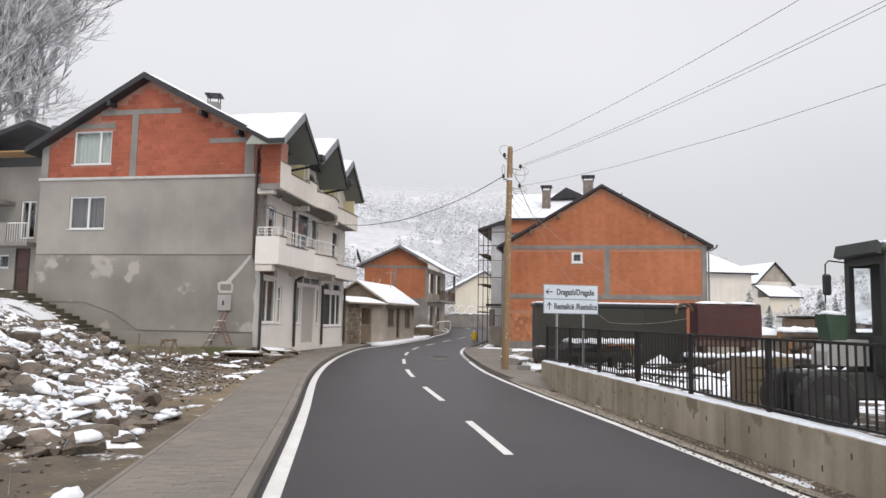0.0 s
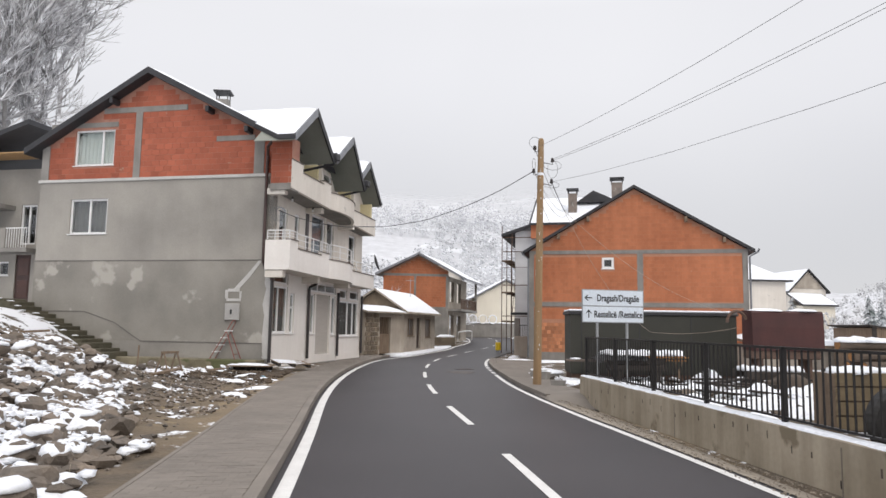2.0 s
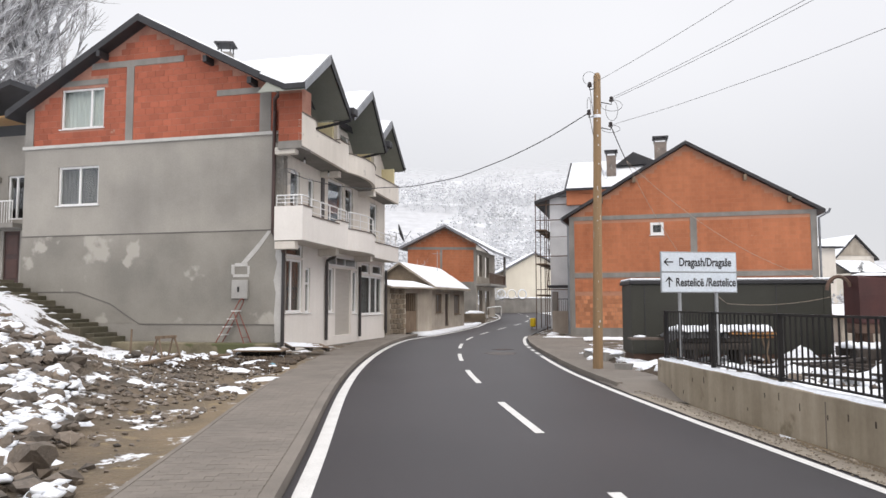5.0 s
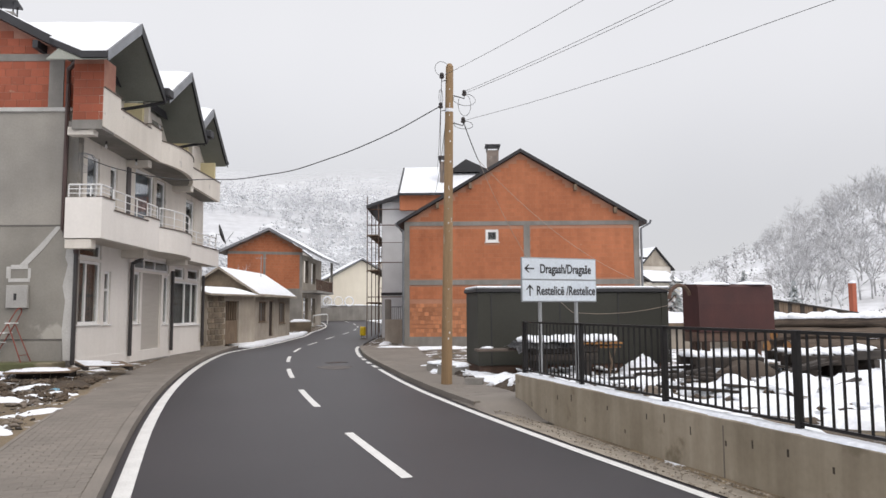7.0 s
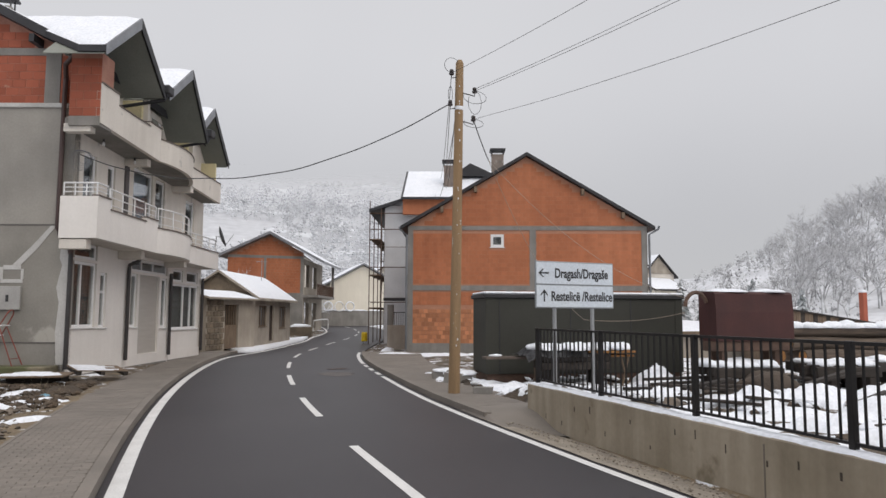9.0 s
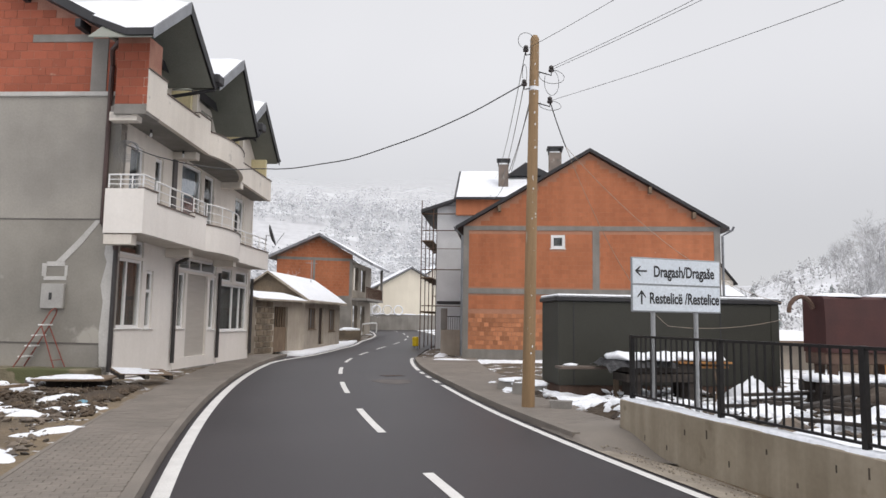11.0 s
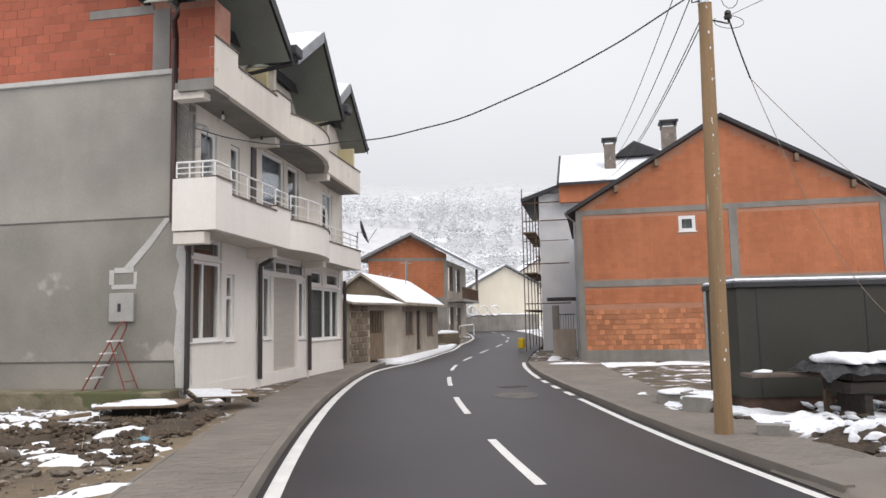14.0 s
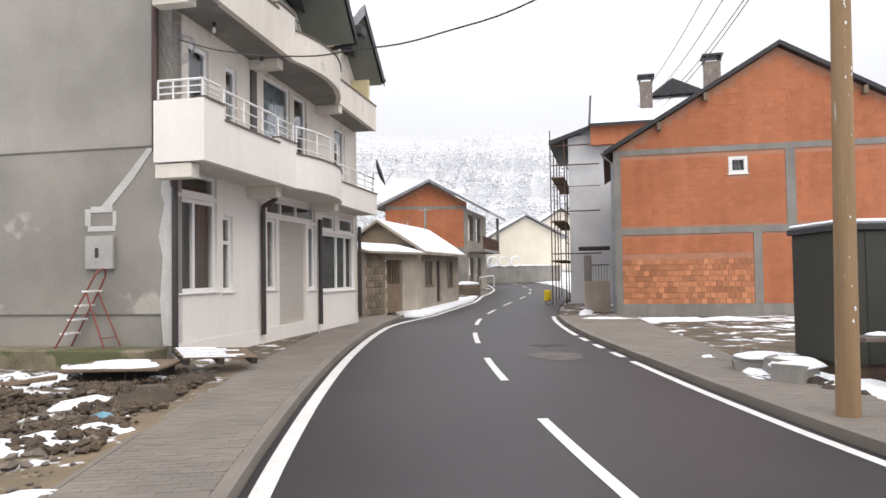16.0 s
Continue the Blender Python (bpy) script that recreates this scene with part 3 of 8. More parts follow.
for r, q in zip(rows, rows[1:]):
    for k in range(5):
        bm.faces.new((r[k], r[k + 1], q[k + 1], q[k]))
tagged(part("verge", bm, mat("gravel_verge", (0.32, 0.28, 0.225), (0.22, 0.19, 0.155), 3, 0.95, bump=0.35, fine=30, depth=0.012)), "gravelly verge between the road and the wall", "verge", kind="structure")

bm, rows = NB(), []
for y in np.linspace(20.2, 22.6, 17):
    x0, x1 = road_at(y, RL(y) + 0.22)[0], WALLX + 0.02 + 0.5 * smooth01((y - 21.9) / 0.6)
    rows.append([bm.verts.new((x0 + (x1 - x0) * q, y, 0.008 + min(1, q * 14) * (0.1 * smooth01((y - 20.4) / 1.2) + 0.012 * noise.noise((q * 5, y * 3, 2))) - 0.16 * q * (1 - smooth01((y - 20.4) / 1.5)))) for q in (0, 0.035, 0.07, 0.2, 0.4, 0.6, 0.8, 1)])
for r, q in zip(rows, rows[1:]):
    for k in range(7):
        bm.faces.new((r[k], r[k + 1], q[k + 1], q[k]))
tagged(part("apron", bm, KERB, smooth=True), "smooth concrete apron sloping from the footway to the verge", "pavement", kind="structure")

# ---- grey and brick house on the left ----
HX, HY = -3.75, 30.9
FA = 73.0
U = Vector((math.cos(radians(FA)), math.sin(radians(FA)), 0))      # along the street front
OUT = Vector((U.y, -U.x, 0))                                      # from the front towards the road
GM = Matrix.Translation((HX, HY, 0)) @ Matrix(((-OUT.x, U.x, 0, 0), (-OUT.y, U.y, 0, 0), (0, 0, 1, 0), (0, 0, 0, 1)))  # gable: x to the west, y into the house
FM = Matrix.Translation((HX, HY, 0)) @ Matrix(((U.x, -OUT.x, 0, 0), (U.y, -OUT.y, 0, 0), (0, 0, 1, 0), (0, 0, 0, 1)))  # front: x along it, y inwards
house = root("house", HX, HY, 0, "three-storey house, grey render below and bare red clay blocks above", "house")
GW, RIDGE = 10.5, 5.47
roof_z = lambda s: 11.82 - 0.52 * (RIDGE - s) if s < RIDGE else 11.82 - 0.571 * (s - RIDGE)
W1, W2 = (7.27, 9.0, 5.3, 6.73), (7.14, 8.98, 8.13, 9.62)
gw = part("gable_wall", wall(NB(), GM, 0.0, GW, -0.2, 7.44, [W1]), PLASTER, house, "smooth grey cement render with patches")
gb = part("upper_gable_wall", wall(NB(), GM, 0.0, GW, 7.56, lambda s: roof_z(s) - 0.05, [W2], marks=(RIDGE,)), REDMORTAR, house, "bare red clay block gable")
part("ledge", box(NB(), GM, 0.2, GW + 0.08, -0.07, 0.3, 7.44, 7.56, 0.01), PATCH, house, "pale thin concrete ledge")
bm = NB()
box(bm, GM, 5.9, 6.2, -0.03, 0.02, 7.56, 10.28), box(bm, GM, 0.48, 0.9, -0.03, 0.02, 7.56, 9.0), box(bm, GM, 10.15, GW, -0.03, 0.02, 7.56, 9.0)
box(bm, GM, 3.9, 7.7, -0.028, 0.02, 10.28, 10.5)
box(bm, GM, 0.9, 2.55, -0.026, 0.02, 8.92, 9.12), box(bm, GM, 7.0, 10.15, -0.026, 0.02, 9.72, 9.92)
part("concrete_frame", bm, CONCRETE, house, "grey concrete posts and ring beams between the blocks")
# render coats; joints and plinth line are raised strips coloured as recess shade
bm = NB()
box(bm, GM, 0.2, GW, -0.022, 0.01, 4.185, 4.215), box(bm, GM, 0.25, 5.4, -0.022, 0.01, 1.02, 1.045), box(bm, GM, 8.0, 10.4, -0.022, 0.01, 2.15, 2.175)
prism(bm, [GM @ Vector(p) for p in ((5.4, -0.022, 1.02), (5.4, -0.022, 1.045), (6.6, -0.022, 1.75), (8.0, -0.022, 2.175), (8.0, -0.022, 2.15), (6.6, -0.022, 1.725))], U * 0.03)
part("groove", bm, DARKLINE, house, "dark raised strip painted as the shade in a render joint")
part("render_coat", box(NB(), GM, 0.005, GW - 0.005, -0.006, 0.01, 1.047, 4.184), PLASTER2, house, "darker coat of grey render on the ground floor")
bm = NB()
prism(bm, [GM @ Vector(p) for p in ((0.2, -0.02, 0.45), (-0.02, -0.02, 0.45), (-0.02, -0.02, 3.9), (0.18, -0.02, 3.9), (0.24, -0.02, 3.3), (0.16, -0.02, 3.1), (0.29, -0.02, 2.5), (0.2, -0.02, 2.1), (0.26, -0.02, 1.3))], U * 0.05)
prism(bm, [GM @ Vector(p) for p in ((0.52, -0.022, 4.17), (0.38, -0.022, 4.17), (0.85, -0.022, 3.55), (1.28, -0.022, 3.1), (1.5, -0.022, 3.1), (1.0, -0.022, 3.62))], U * 0.03)
ptch = lambda g0, g1, z0, z1: box(bm, GM, g0, g1, -0.0215, 0.01, z0, z1, 0.004)
ptch(1.2, 1.8, 2.62, 2.72), ptch(1.18, 1.26, 2.722, 3.0), ptch(1.74, 1.86, 2.722, 3.05), ptch(1.262, 1.738, 2.98, 3.098)
part("plaster_patch", bm, PATCH, house, "pale plaster patch round the meter and its cable slot")
for w, sp, beh in ((W1, (8.1,), CURTAIN), (W2, (7.72,), PALEBLIND)):
    window(house, GM, *w, splits=sp, behind=beh, sill=True)
bricks(gb, GM, 0.0, GW, 7.57, lambda s: roof_z(s) - 0.12, [(5.89, 6.21, 7, 10.29), (0.47, 0.91, 7, 9.01), (10.14, 11, 7, 9.01), (3.88, 7.72, 10.27, 10.51), (0.89, 2.57, 8.9, 9.14), (6.98, 10.17, 9.7, 9.94),
       (W2[0] - 0.02, W2[1] + 0.02, W2[2] - 0.04, W2[3] + 0.02)], 0.36, 0.225, 0.014, BRICKRED, 260, proud=0.008, near=0.0)
# return of the upper wall, out to the terrace's edge
RM = Matrix.Translation(FM @ Vector((-0.7, 0.0, 0))) @ Matrix(((OUT.x, U.x, 0, 0), (OUT.y, U.y, 0, 0), (0, 0, 1, 0), (0, 0, 0, 1)))
rb = part("return_wall", wall(NB(), RM, 0.16, 0.98, 7.02, 8.75, (), 0.7), REDMORTAR, house, "bare red clay block return wall")
bricks(rb, RM, 0.17, 0.98, 7.03, 8.75, [], 0.36, 0.225, 0.014, BRICKRED, 40, proud=0.008, near=0.0)
part("slab_edge", box(NB(), RM, 0.16, 0.98, -0.03, 0.7, 6.76, 7.018, 0.008), CONCRETE, house, "grey slab edge under the blocks")

# side and back walls
LEN = 10.7
# street front, ground floor: shop bays
holes = [(0.12, 1.6, 1.42, 3.26), (0.12, 1.6, 3.34, 3.78), (1.84, 2.26, 1.4, 3.02),
         (3.95, 4.45, 1.38, 3.12), (4.62, 6.3, 0.36, 3.12), (6.5, 7.0, 1.32, 3.1), (3.95, 7.0, 3.2, 3.62),
         (7.5, 10.4, 1.24, 2.96), (7.55, 8.6, 3.04, 3.5), (9.0, 10.3, 3.04, 3.5)]
front0 = part("street_wall", wall(NB(), FM, 0.0, LEN, 0.0, 3.98, holes, 0.25), SHOPWHITE, house, "white shop front on the ground floor")
holes1 = [(0.55, 1.3, 4.9, 6.35), (2.0, 2.5, 4.9, 6.3), (3.8, 5.35, 4.35, 6.6), (5.6, 6.45, 4.35, 6.55), (8.6, 9.6, 4.35, 6.3)]
front1 = part("street_wall", wall(NB(), FM, 0.0, LEN, 3.98, 6.9, holes1, 0.25), WHITE, house, "pale rendered first floor behind the balcony")
front2 = part("street_wall", wall(NB(), FM, 0.0, LEN, 6.9, 8.82, [(1.0, 1.9, 6.95, 8.6), (5.0, 6.0, 6.95, 8.6)], 0.25), WHITE, house, "pale rendered attic wall behind the terrace")
# end, back and gable return
part("end_wall", prism(NB(), [GM @ Vector(p) for p in ((0, LEN - 0.25, -0.2), (GW, LEN - 0.25, -0.2), (GW, LEN - 0.25, roof_z(GW) - 0.1), (RIDGE, LEN - 0.25, roof_z(RIDGE) - 0.1), (0, LEN - 0.25, roof_z(0) - 0.1))], U * 0.25), WHITE, house)
part("back_wall", box(NB(), GM, GW - 0.25, GW, 0.302, LEN - 0.252, -0.2, 8.75), PLASTER, house)
# slabs and added wall are coloured dark, holding the rooms' shade
bm = NB()
for zf in (0.36, 4.0, 6.95):
    box(bm, GM, 0.26, GW - 0.26, 0.31, LEN - 0.26, zf - 0.15, zf - 0.03)
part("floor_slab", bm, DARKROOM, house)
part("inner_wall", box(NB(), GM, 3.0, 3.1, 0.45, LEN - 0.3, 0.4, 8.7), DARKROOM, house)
# shop windows
for s0, s1, z0, z1, sp, tr, st in ((0.12, 1.6, 1.42, 3.26, (0.8,), None, True), (0.12, 1.6, 3.34, 3.78, (), None, False), (1.84, 2.26, 1.4, 3.02, (), 2.45, True), (3.95, 4.45, 1.38, 3.12, (), None, True),
                                   (6.5, 7.0, 1.32, 3.1, (), None, True), (3.95, 7.0, 3.2, 3.62, (4.85, 5.8), None, False), (7.5, 10.4, 1.24, 2.96, (8.85, 9.65), None, True),
                                   (7.55, 8.6, 3.04, 3.5, (), None, False), (9.0, 10.3, 3.04, 3.5, (), None, False)):
    window(house, FM, s0, s1, z0, z1, sp, CURTAIN if z0 < 3 else None, st, 0.08, transom=tr)
part("shutter", box(NB(), FM, 4.62, 6.3, 0.08, 0.12, 0.36, 3.12), mat("beige_shutter", (0.50, 0.47, 0.43), (0.45, 0.42, 0.38), 1, 0.6, stretch=(1, 1, 12)), house, "lowered beige roller shutter")
bm = NB()
for a, b in ((0.06, 3.55), (3.75, 7.1), (7.3, LEN)):
    box(bm, FM, a, b, -0.03, 0.1, 0.0, 0.13)
    part("base_panel", box(NB(), FM, a, b, -0.012, 0.1, 0.13, 0.47), SHOPWHITE, house)
part("plinth", bm, CONCRETE, house, "stained concrete plinth")
for s0, s1, z0, z1, sp, bh in ((0.55, 1.3, 4.9, 6.35, (), CURTAIN), (2.0, 2.5, 4.9, 6.3, (), None), (3.8, 5.35, 4.35, 6.6, (), LACE), (5.6, 6.45, 4.35, 6.55, (), None), (8.6, 9.6, 4.35, 6.3, (), CURTAIN)):
    window(house, FM, s0, s1, z0, z1, sp, bh, False, 0.1)
window(house, FM, 1.0, 1.9, 6.95, 8.6, (), None, False, 0.1), window(house, FM, 5.0, 6.0, 6.95, 8.6, (), None, False, 0.1)
part("pillar", box(NB(), FM, 3.1, 3.34, -0.06, 0.05, 4.0, 6.9), mat("dark_pillar", (0.12, 0.11, 0.11), None, 1, 0.7), house, "dark pillar on the balcony")


def bulge(s):
    """How far the balcony front stands out from the street wall."""
    base = float(np.interp(s, [3.4, 7.0], [1.0, 0.76]))
    return base + (0.38 * math.sin(math.pi * (s - 3.4) / 3.6) ** 0.8 if 3.4 < s < 7.0 else 0.0)


def band(bm, s0, s1, zlo, zhi, th=0.14, inner=None, grow=0.0, step=0.2):
    """A wall that follows the balcony's line; zlo, zhi are functions of s."""
    ks = np.linspace(s0, s1, max(2, int((s1 - s0) / step) + 1))
    rows = []
    for s in ks:
        o = bulge(s) + grow
        i = o - th if inner is None else inner
        rows.append([bm.verts.new(FM @ Vector(p)) for p in ((s, -o, zlo(s)), (s, -o, zhi(s)), (s, -i, zhi(s)), (s, -i, zlo(s)))])
    for r, q in zip(rows, rows[1:]):
        for i in range(4):
            bm.faces.new((r[i], r[(i + 1) % 4], q[(i + 1) % 4], q[i]))
    bm.faces.new(rows[0]), bm.faces.new(rows[-1][::-1])
    return bm


K = lambda v: (lambda s: v)
lowb = lambda s: 3.78 - 0.012 * s
upb = lambda s: 6.82 - 0.036 * s
STEPS1 = ((-0.6, 0.12, 4.9), (0.12, 2.5, 4.62), (2.5, 3.4, 4.75), (3.4, 7.0, 4.52), (7.0, 10.5, 4.34))
STEPS2 = ((-0.7, 0.35, 7.92), (0.35, 2.5, 7.6), (2.5, 3.4, 7.74), (3.4, 7.0, 7.4), (7.0, 10.5, 7.26))
for steps, zb, mt, nm in ((STEPS1, lowb, SHOPWHITE, "white rendered balcony with stepped parapet"), (STEPS2, upb, WHITE, "unpainted pale terrace with stepped parapet")):
    bm = NB()
    for a, b, t in steps:
        band(bm, a, b, zb, K(t))
    e = steps[0][2]
    if mt is SHOPWHITE:
        box(bm, FM, -0.6, -0.46, -0.86, 0.0, zb(0) + 0.002, e - 0.002)
    box(bm, FM, 10.36, 10.5, -0.62, 0.0, zb(10) + 0.002, steps[-1][2] - 0.002)
    bal = part("balcony", bm, mt, house, nm)
    part("slab", band(NB(), -0.58, 10.48, lambda s: zb(s) + 0.01, lambda s: zb(s) + 0.17, inner=0.0, grow=-0.02), CONCRETE if mt is WHITE else WHITE, bal, "balcony floor slab")
    bm = NB()
    for a, b, t in steps:
        band(bm, a, b, K(t), K(t + 0.035), 0.2, grow=0.03)
    part("coping", bm, BROWNEDGE, bal, "thin brown-edged coping")
# brackets under the balconies
for s in (-0.42, 3.05, 6.8):
    part("bracket", box(NB(), FM, s - 0.14, s + 0.14, -0.72, 0.0, 3.5, 3.76, 0.01), WHITE, house, "white concrete bracket under the balcony")
for s in (-0.5, 3.2, 7.2):
    part("bracket", box(NB(), FM, s - 0.14, s + 0.14, -0.72, 0.0, upb(s) - 0.22, upb(s) + 0.005, 0.01), WHITE, house, "pale concrete bracket under the terrace")
# railing
bm = NB()
for a, b, t in STEPS1:
    top = {4.9: 5.26, 4.62: 5.22, 4.75: 5.2, 4.52: 5.18, 4.34: 4.86}[t]
    ks = np.linspace(a + 0.05, b - 0.05, max(2, int((b - a) / 0.2)))
    for zz in (top, (top + t) / 2 + 0.08, t + 0.16):
        tube(bm, [FM @ Vector((s, -bulge(s) + 0.07, zz)) for s in ks], 0.024 if zz == top else 0.014, 6)
    for s in np.arange(a + 0.08, b, 0.8):
        tube(bm, [FM @ Vector((s, -bulge(s) + 0.07, t)), FM @ Vector((s, -bulge(s) + 0.07, top))], 0.02, 6)
for zz, r in ((5.26, 0.024), (5.14, 0.014), (5.02, 0.014)):
    tube(bm, [FM @ Vector((-0.53, -0.05, zz)), FM @ Vector((-0.53, -0.93, zz))], r, 6)
for o in (0.05, 0.35, 0.65, 0.93):
    tube(bm, [FM @ Vector((-0.53, -o, 4.93)), FM @ Vector((-0.53, -o, 5.26))], 0.018, 6)
part("railing", bm, PVC, house, "white painted tubular railing")


# roofs
def slope_slab(bm, a, b, c, d, th):
    """A sloping four-cornered slab, th thick downwards."""
    return prism(bm, [a, b, c, d], (0, 0, -th))


def roof_slab(parent, p, q, vec, th, material, name="roof", snow=0.09, trim=None, inset=0.05):
    """A sloping slab with top line p-q pushed along vec, with snow lying on it."""
    p, q, vec = Vector(p), Vector(q), Vector(vec)
    dn = Vector((0, 0, -th))
    r = part(name, prism(NB(), [p, q, q + dn, p + dn], vec), material, parent)
    if snow:
        up = Vector((0, 0, 0.006))
        a, b, v = p.lerp(q, 0.0) + up, p.lerp(q, 1 - inset / max((q - p).length, 0.1)) + up, vec * (1 - 0.03)
        bm = NB()
        n1, n2 = max(2, int((b - a).length / 0.35)), max(2, int(v.length / 0.35))
        grid = [[bm.verts.new(a.lerp(b, i / n1) + vec * 0.015 + v * (j / n2) + Vector((0, 0, snow * (0.75 + 0.4 * noise.noise(a.lerp(b, i / n1) * 0.8 + v * (j / n2) * 0.8))) * 1)) if 0 < i < n1 and 0 < j < n2
                 else bm.verts.new(a.lerp(b, i / n1) + vec * 0.015 + v * (j / n2)) for j in range(n2 + 1)] for i in range(n1 + 1)]
        for i in range(n1):
            for j in range(n2):
                bm.faces.new((grid[i][j], grid[i + 1][j], grid[i + 1][j + 1], grid[i][j + 1]))
        part("snow", bm, SNOW, parent if parent.parent is None and parent.type == "EMPTY" else parent, "layer of fresh snow on the roof", smooth=True)
    return r


LR = U * 11.4
part_apex = GM @ Vector((RIDGE, -0.5, 12.0))
roof_slab(house, part_apex, GM @ Vector((-0.25, -0.5, 12.0 - 0.52 * (RIDGE + 0.25))), LR, 0.26, DARKTRIM, snow=0.1)
roof_slab(house, part_apex, GM @ Vector((11.0, -0.5, 12.0 - 0.571 * (11.0 - RIDGE))), LR, 0.26, DARKTRIM, snow=0.1)
for s in (1.0, 2.7, 7.0):
    part("rafter_end", box(NB(), GM, s, s + 0.14, -0.5, 0.0, roof_z(s) - 0.36, roof_z(s) - 0.14), DARKTRIM, house)
# dormer roofs over the terrace
for s0, sa, s1, z0, za, z1, o in ((-1.5, 0.5, 2.42, 8.66, 10.2, 8.68, 1.45), (2.74, 4.75, 6.5, 8.75, 10.18, 8.28, 1.45), (6.8, 8.8, 10.85, 8.5, 10.02, 8.28, 0.945)):
    at = lambda p, out: FM @ Vector((p[0], -out, p[1]))
    back = lambda z: min((9.155 - z) / 0.52 - 0.12, o - 0.7)     # where the main roof reaches the height z
    A, B, C = (s0, z0), (sa, za), (s1, z1)
    dr = part("dormer_roof", slope_slab(slope_slab(NB(), at(A, o), at(B, o), at(B, back(za)), at(A, back(z0)), 0.17), at(C, o), at(B, o), at(B, back(za)), at(C, back(z1)), 0.17), DARKTRIM, house, "dark-edged dormer roof over the terrace")
    bm = NB()
    for P in (A, C):
        e, f = (P[0] + (0.04 if P is A else -0.04), P[1] - 0.19), (sa, za - 0.2)
        slope_slab(bm, at(e, o - 0.05), at(f, o - 0.05), at(f, -0.4), at(e, min(back(P[1]), -0.2)), 0.03)
    part("soffit", bm, SOFFIT, dr, "olive-grey soffit lining")
    part("gable_infill", prism(NB(), [at((s0 + 0.75, z0 + 0.1), -0.02), at((s1 - 0.75, z1 + 0.1), -0.02), at((sa, za - 0.3), -0.02)], -OUT * 0.1), SOFFIT, dr, "olive boarding under the dormer ridge")
    for P, mt, lb in ((A, GREYTRIM, "snow-dusted grey fascia board"), (C, DARKTRIM, "dark fascia board")):
        part("fascia", prism(NB(), [at((P[0], P[1] + 0.03), o + 0.03), at((sa, za + 0.03), o + 0.03), at((sa, za - 0.3), o + 0.03), at((P[0], P[1] - 0.26), o + 0.03)], -OUT * 0.028), mt, dr, lb)
        bm = NB()
        rows = [[bm.verts.new(at(P, o - 0.04).lerp(at(B, o - 0.04), u).lerp(at(P, back(P[1])).lerp(at(B, back(za)), u), w) + Vector((0, 0, 0.01 + (0.09 * (0.8 + 0.4 * noise.noise((u * 4, w * 6, s0))) if 0 < w < 1 and 0 < u else 0))))
                 for w in np.linspace(0, 1, 10)] for u in np.linspace(0, 1, 8)]
        for r, q in zip(rows, rows[1:]):
            for k in range(9):
                bm.faces.new((r[k], r[k + 1], q[k + 1], q[k]))
        part("snow", bm, SNOW, dr, "fresh snow on the dormer roof", smooth=True)
    part("gutter", tube(NB(), [at((s1 + 0.03, z1 - 0.06), o + 0.05), at((s1 + 0.03, z1 - 0.08), back(z1) + 0.05)], 0.06, 8), DARKTRIM, dr, "dark half-round gutter")
# terrace dividers
for s, z in ((2.75, 8.5), (6.9, 8.2), (10.2, 8.1)):
    part("divider", box(NB(), FM, s, s + 0.14, -0.6, 0.0, 6.75, z), YELLOW, house, "cream rendered terrace divider")
for s in (-0.69, 2.9, 7.05):
    part("terrace_post", box(NB(), FM, s, s + 0.16, -0.74, -0.602, 6.75, 8.6), WHITE, house, "pale terrace post")
# gutters and downpipes
bm = NB()
tube(bm, [GM @ Vector((-0.2, -0.62, 8.75)), GM @ Vector((0.1, -0.5, 8.5)), GM @ Vector((0.28, -0.12, 8.25)), GM @ Vector((0.3, -0.1, 8.05)), GM @ Vector((0.3, -0.1, 4.1)), GM @ Vector((0.22, -0.12, 3.9)), GM @ Vector((0.0, -0.14, 3.75)), GM @ Vector((-0.08, -0.12, 3.55)), GM @ Vector((-0.09, -0.1, 3.4))], 0.065, 8)
part("downpipe", bm, PIPE, house, "brown sheet downpipe")
for s, z in ((-0.08, 3.6), (3.55, 3.35), (7.15, 3.3), (10.66, 3.3)):
    bm = NB()
    if s in (3.55,):
        tube(bm, [FM @ Vector((s - 0.12, -0.5, 3.75)), FM @ Vector((s - 0.1, -0.45, 3.5)), FM @ Vector((s, -0.1, 3.36)), FM @ Vector((s, -0.09, 3.2)), FM @ Vector((s, -0.09, 0.35))], 0.06, 8)
    else:
        tube(bm, [FM @ Vector((s, -0.09, z)), FM @ Vector((s, -0.09, 0.33))], 0.06, 8)
    part("downpipe", bm, PIPEDARK, house, "dark downpipe on the shop front")
for s, z in ((2.58, 8.6), (6.75, 8.3)):
    bm = NB()
    tube(bm, [FM @ Vector((s, -1.5, z + 0.1)), FM @ Vector((s - 0.05, -1.4, z - 0.15)), FM @ Vector((s - 0.3, -0.1, z - 0.45))], 0.055, 8)
    box(bm, FM, s - 0.22, s + 0.2, -1.6, -1.3, z + 0.02, z + 0.3, 0.03)
    part("rain_hopper", bm, DARKTRIM, house, "dark rainwater hopper between the dormers")
# chimney
cm = fr(-6.83, 35.2, 0, -0.2)
ch = part("chimney", box(NB(), cm, -0.27, 0.27, -0.27, 0.27, 10.2, 11.9), CONCRETE, house, "rendered chimney with sheet cowl")
bm = box(NB(), cm, -0.38, 0.38, -0.38, 0.38, 12.22, 12.29, 0.01)
for sx in (-0.26, 0.22):
    for sy in (-0.26, 0.22):
        box(bm, cm, sx, sx + 0.04, sy, sy + 0.04, 11.88, 12.22)
part("cowl", bm, DARKTRIM, ch, "flat dark sheet cowl")

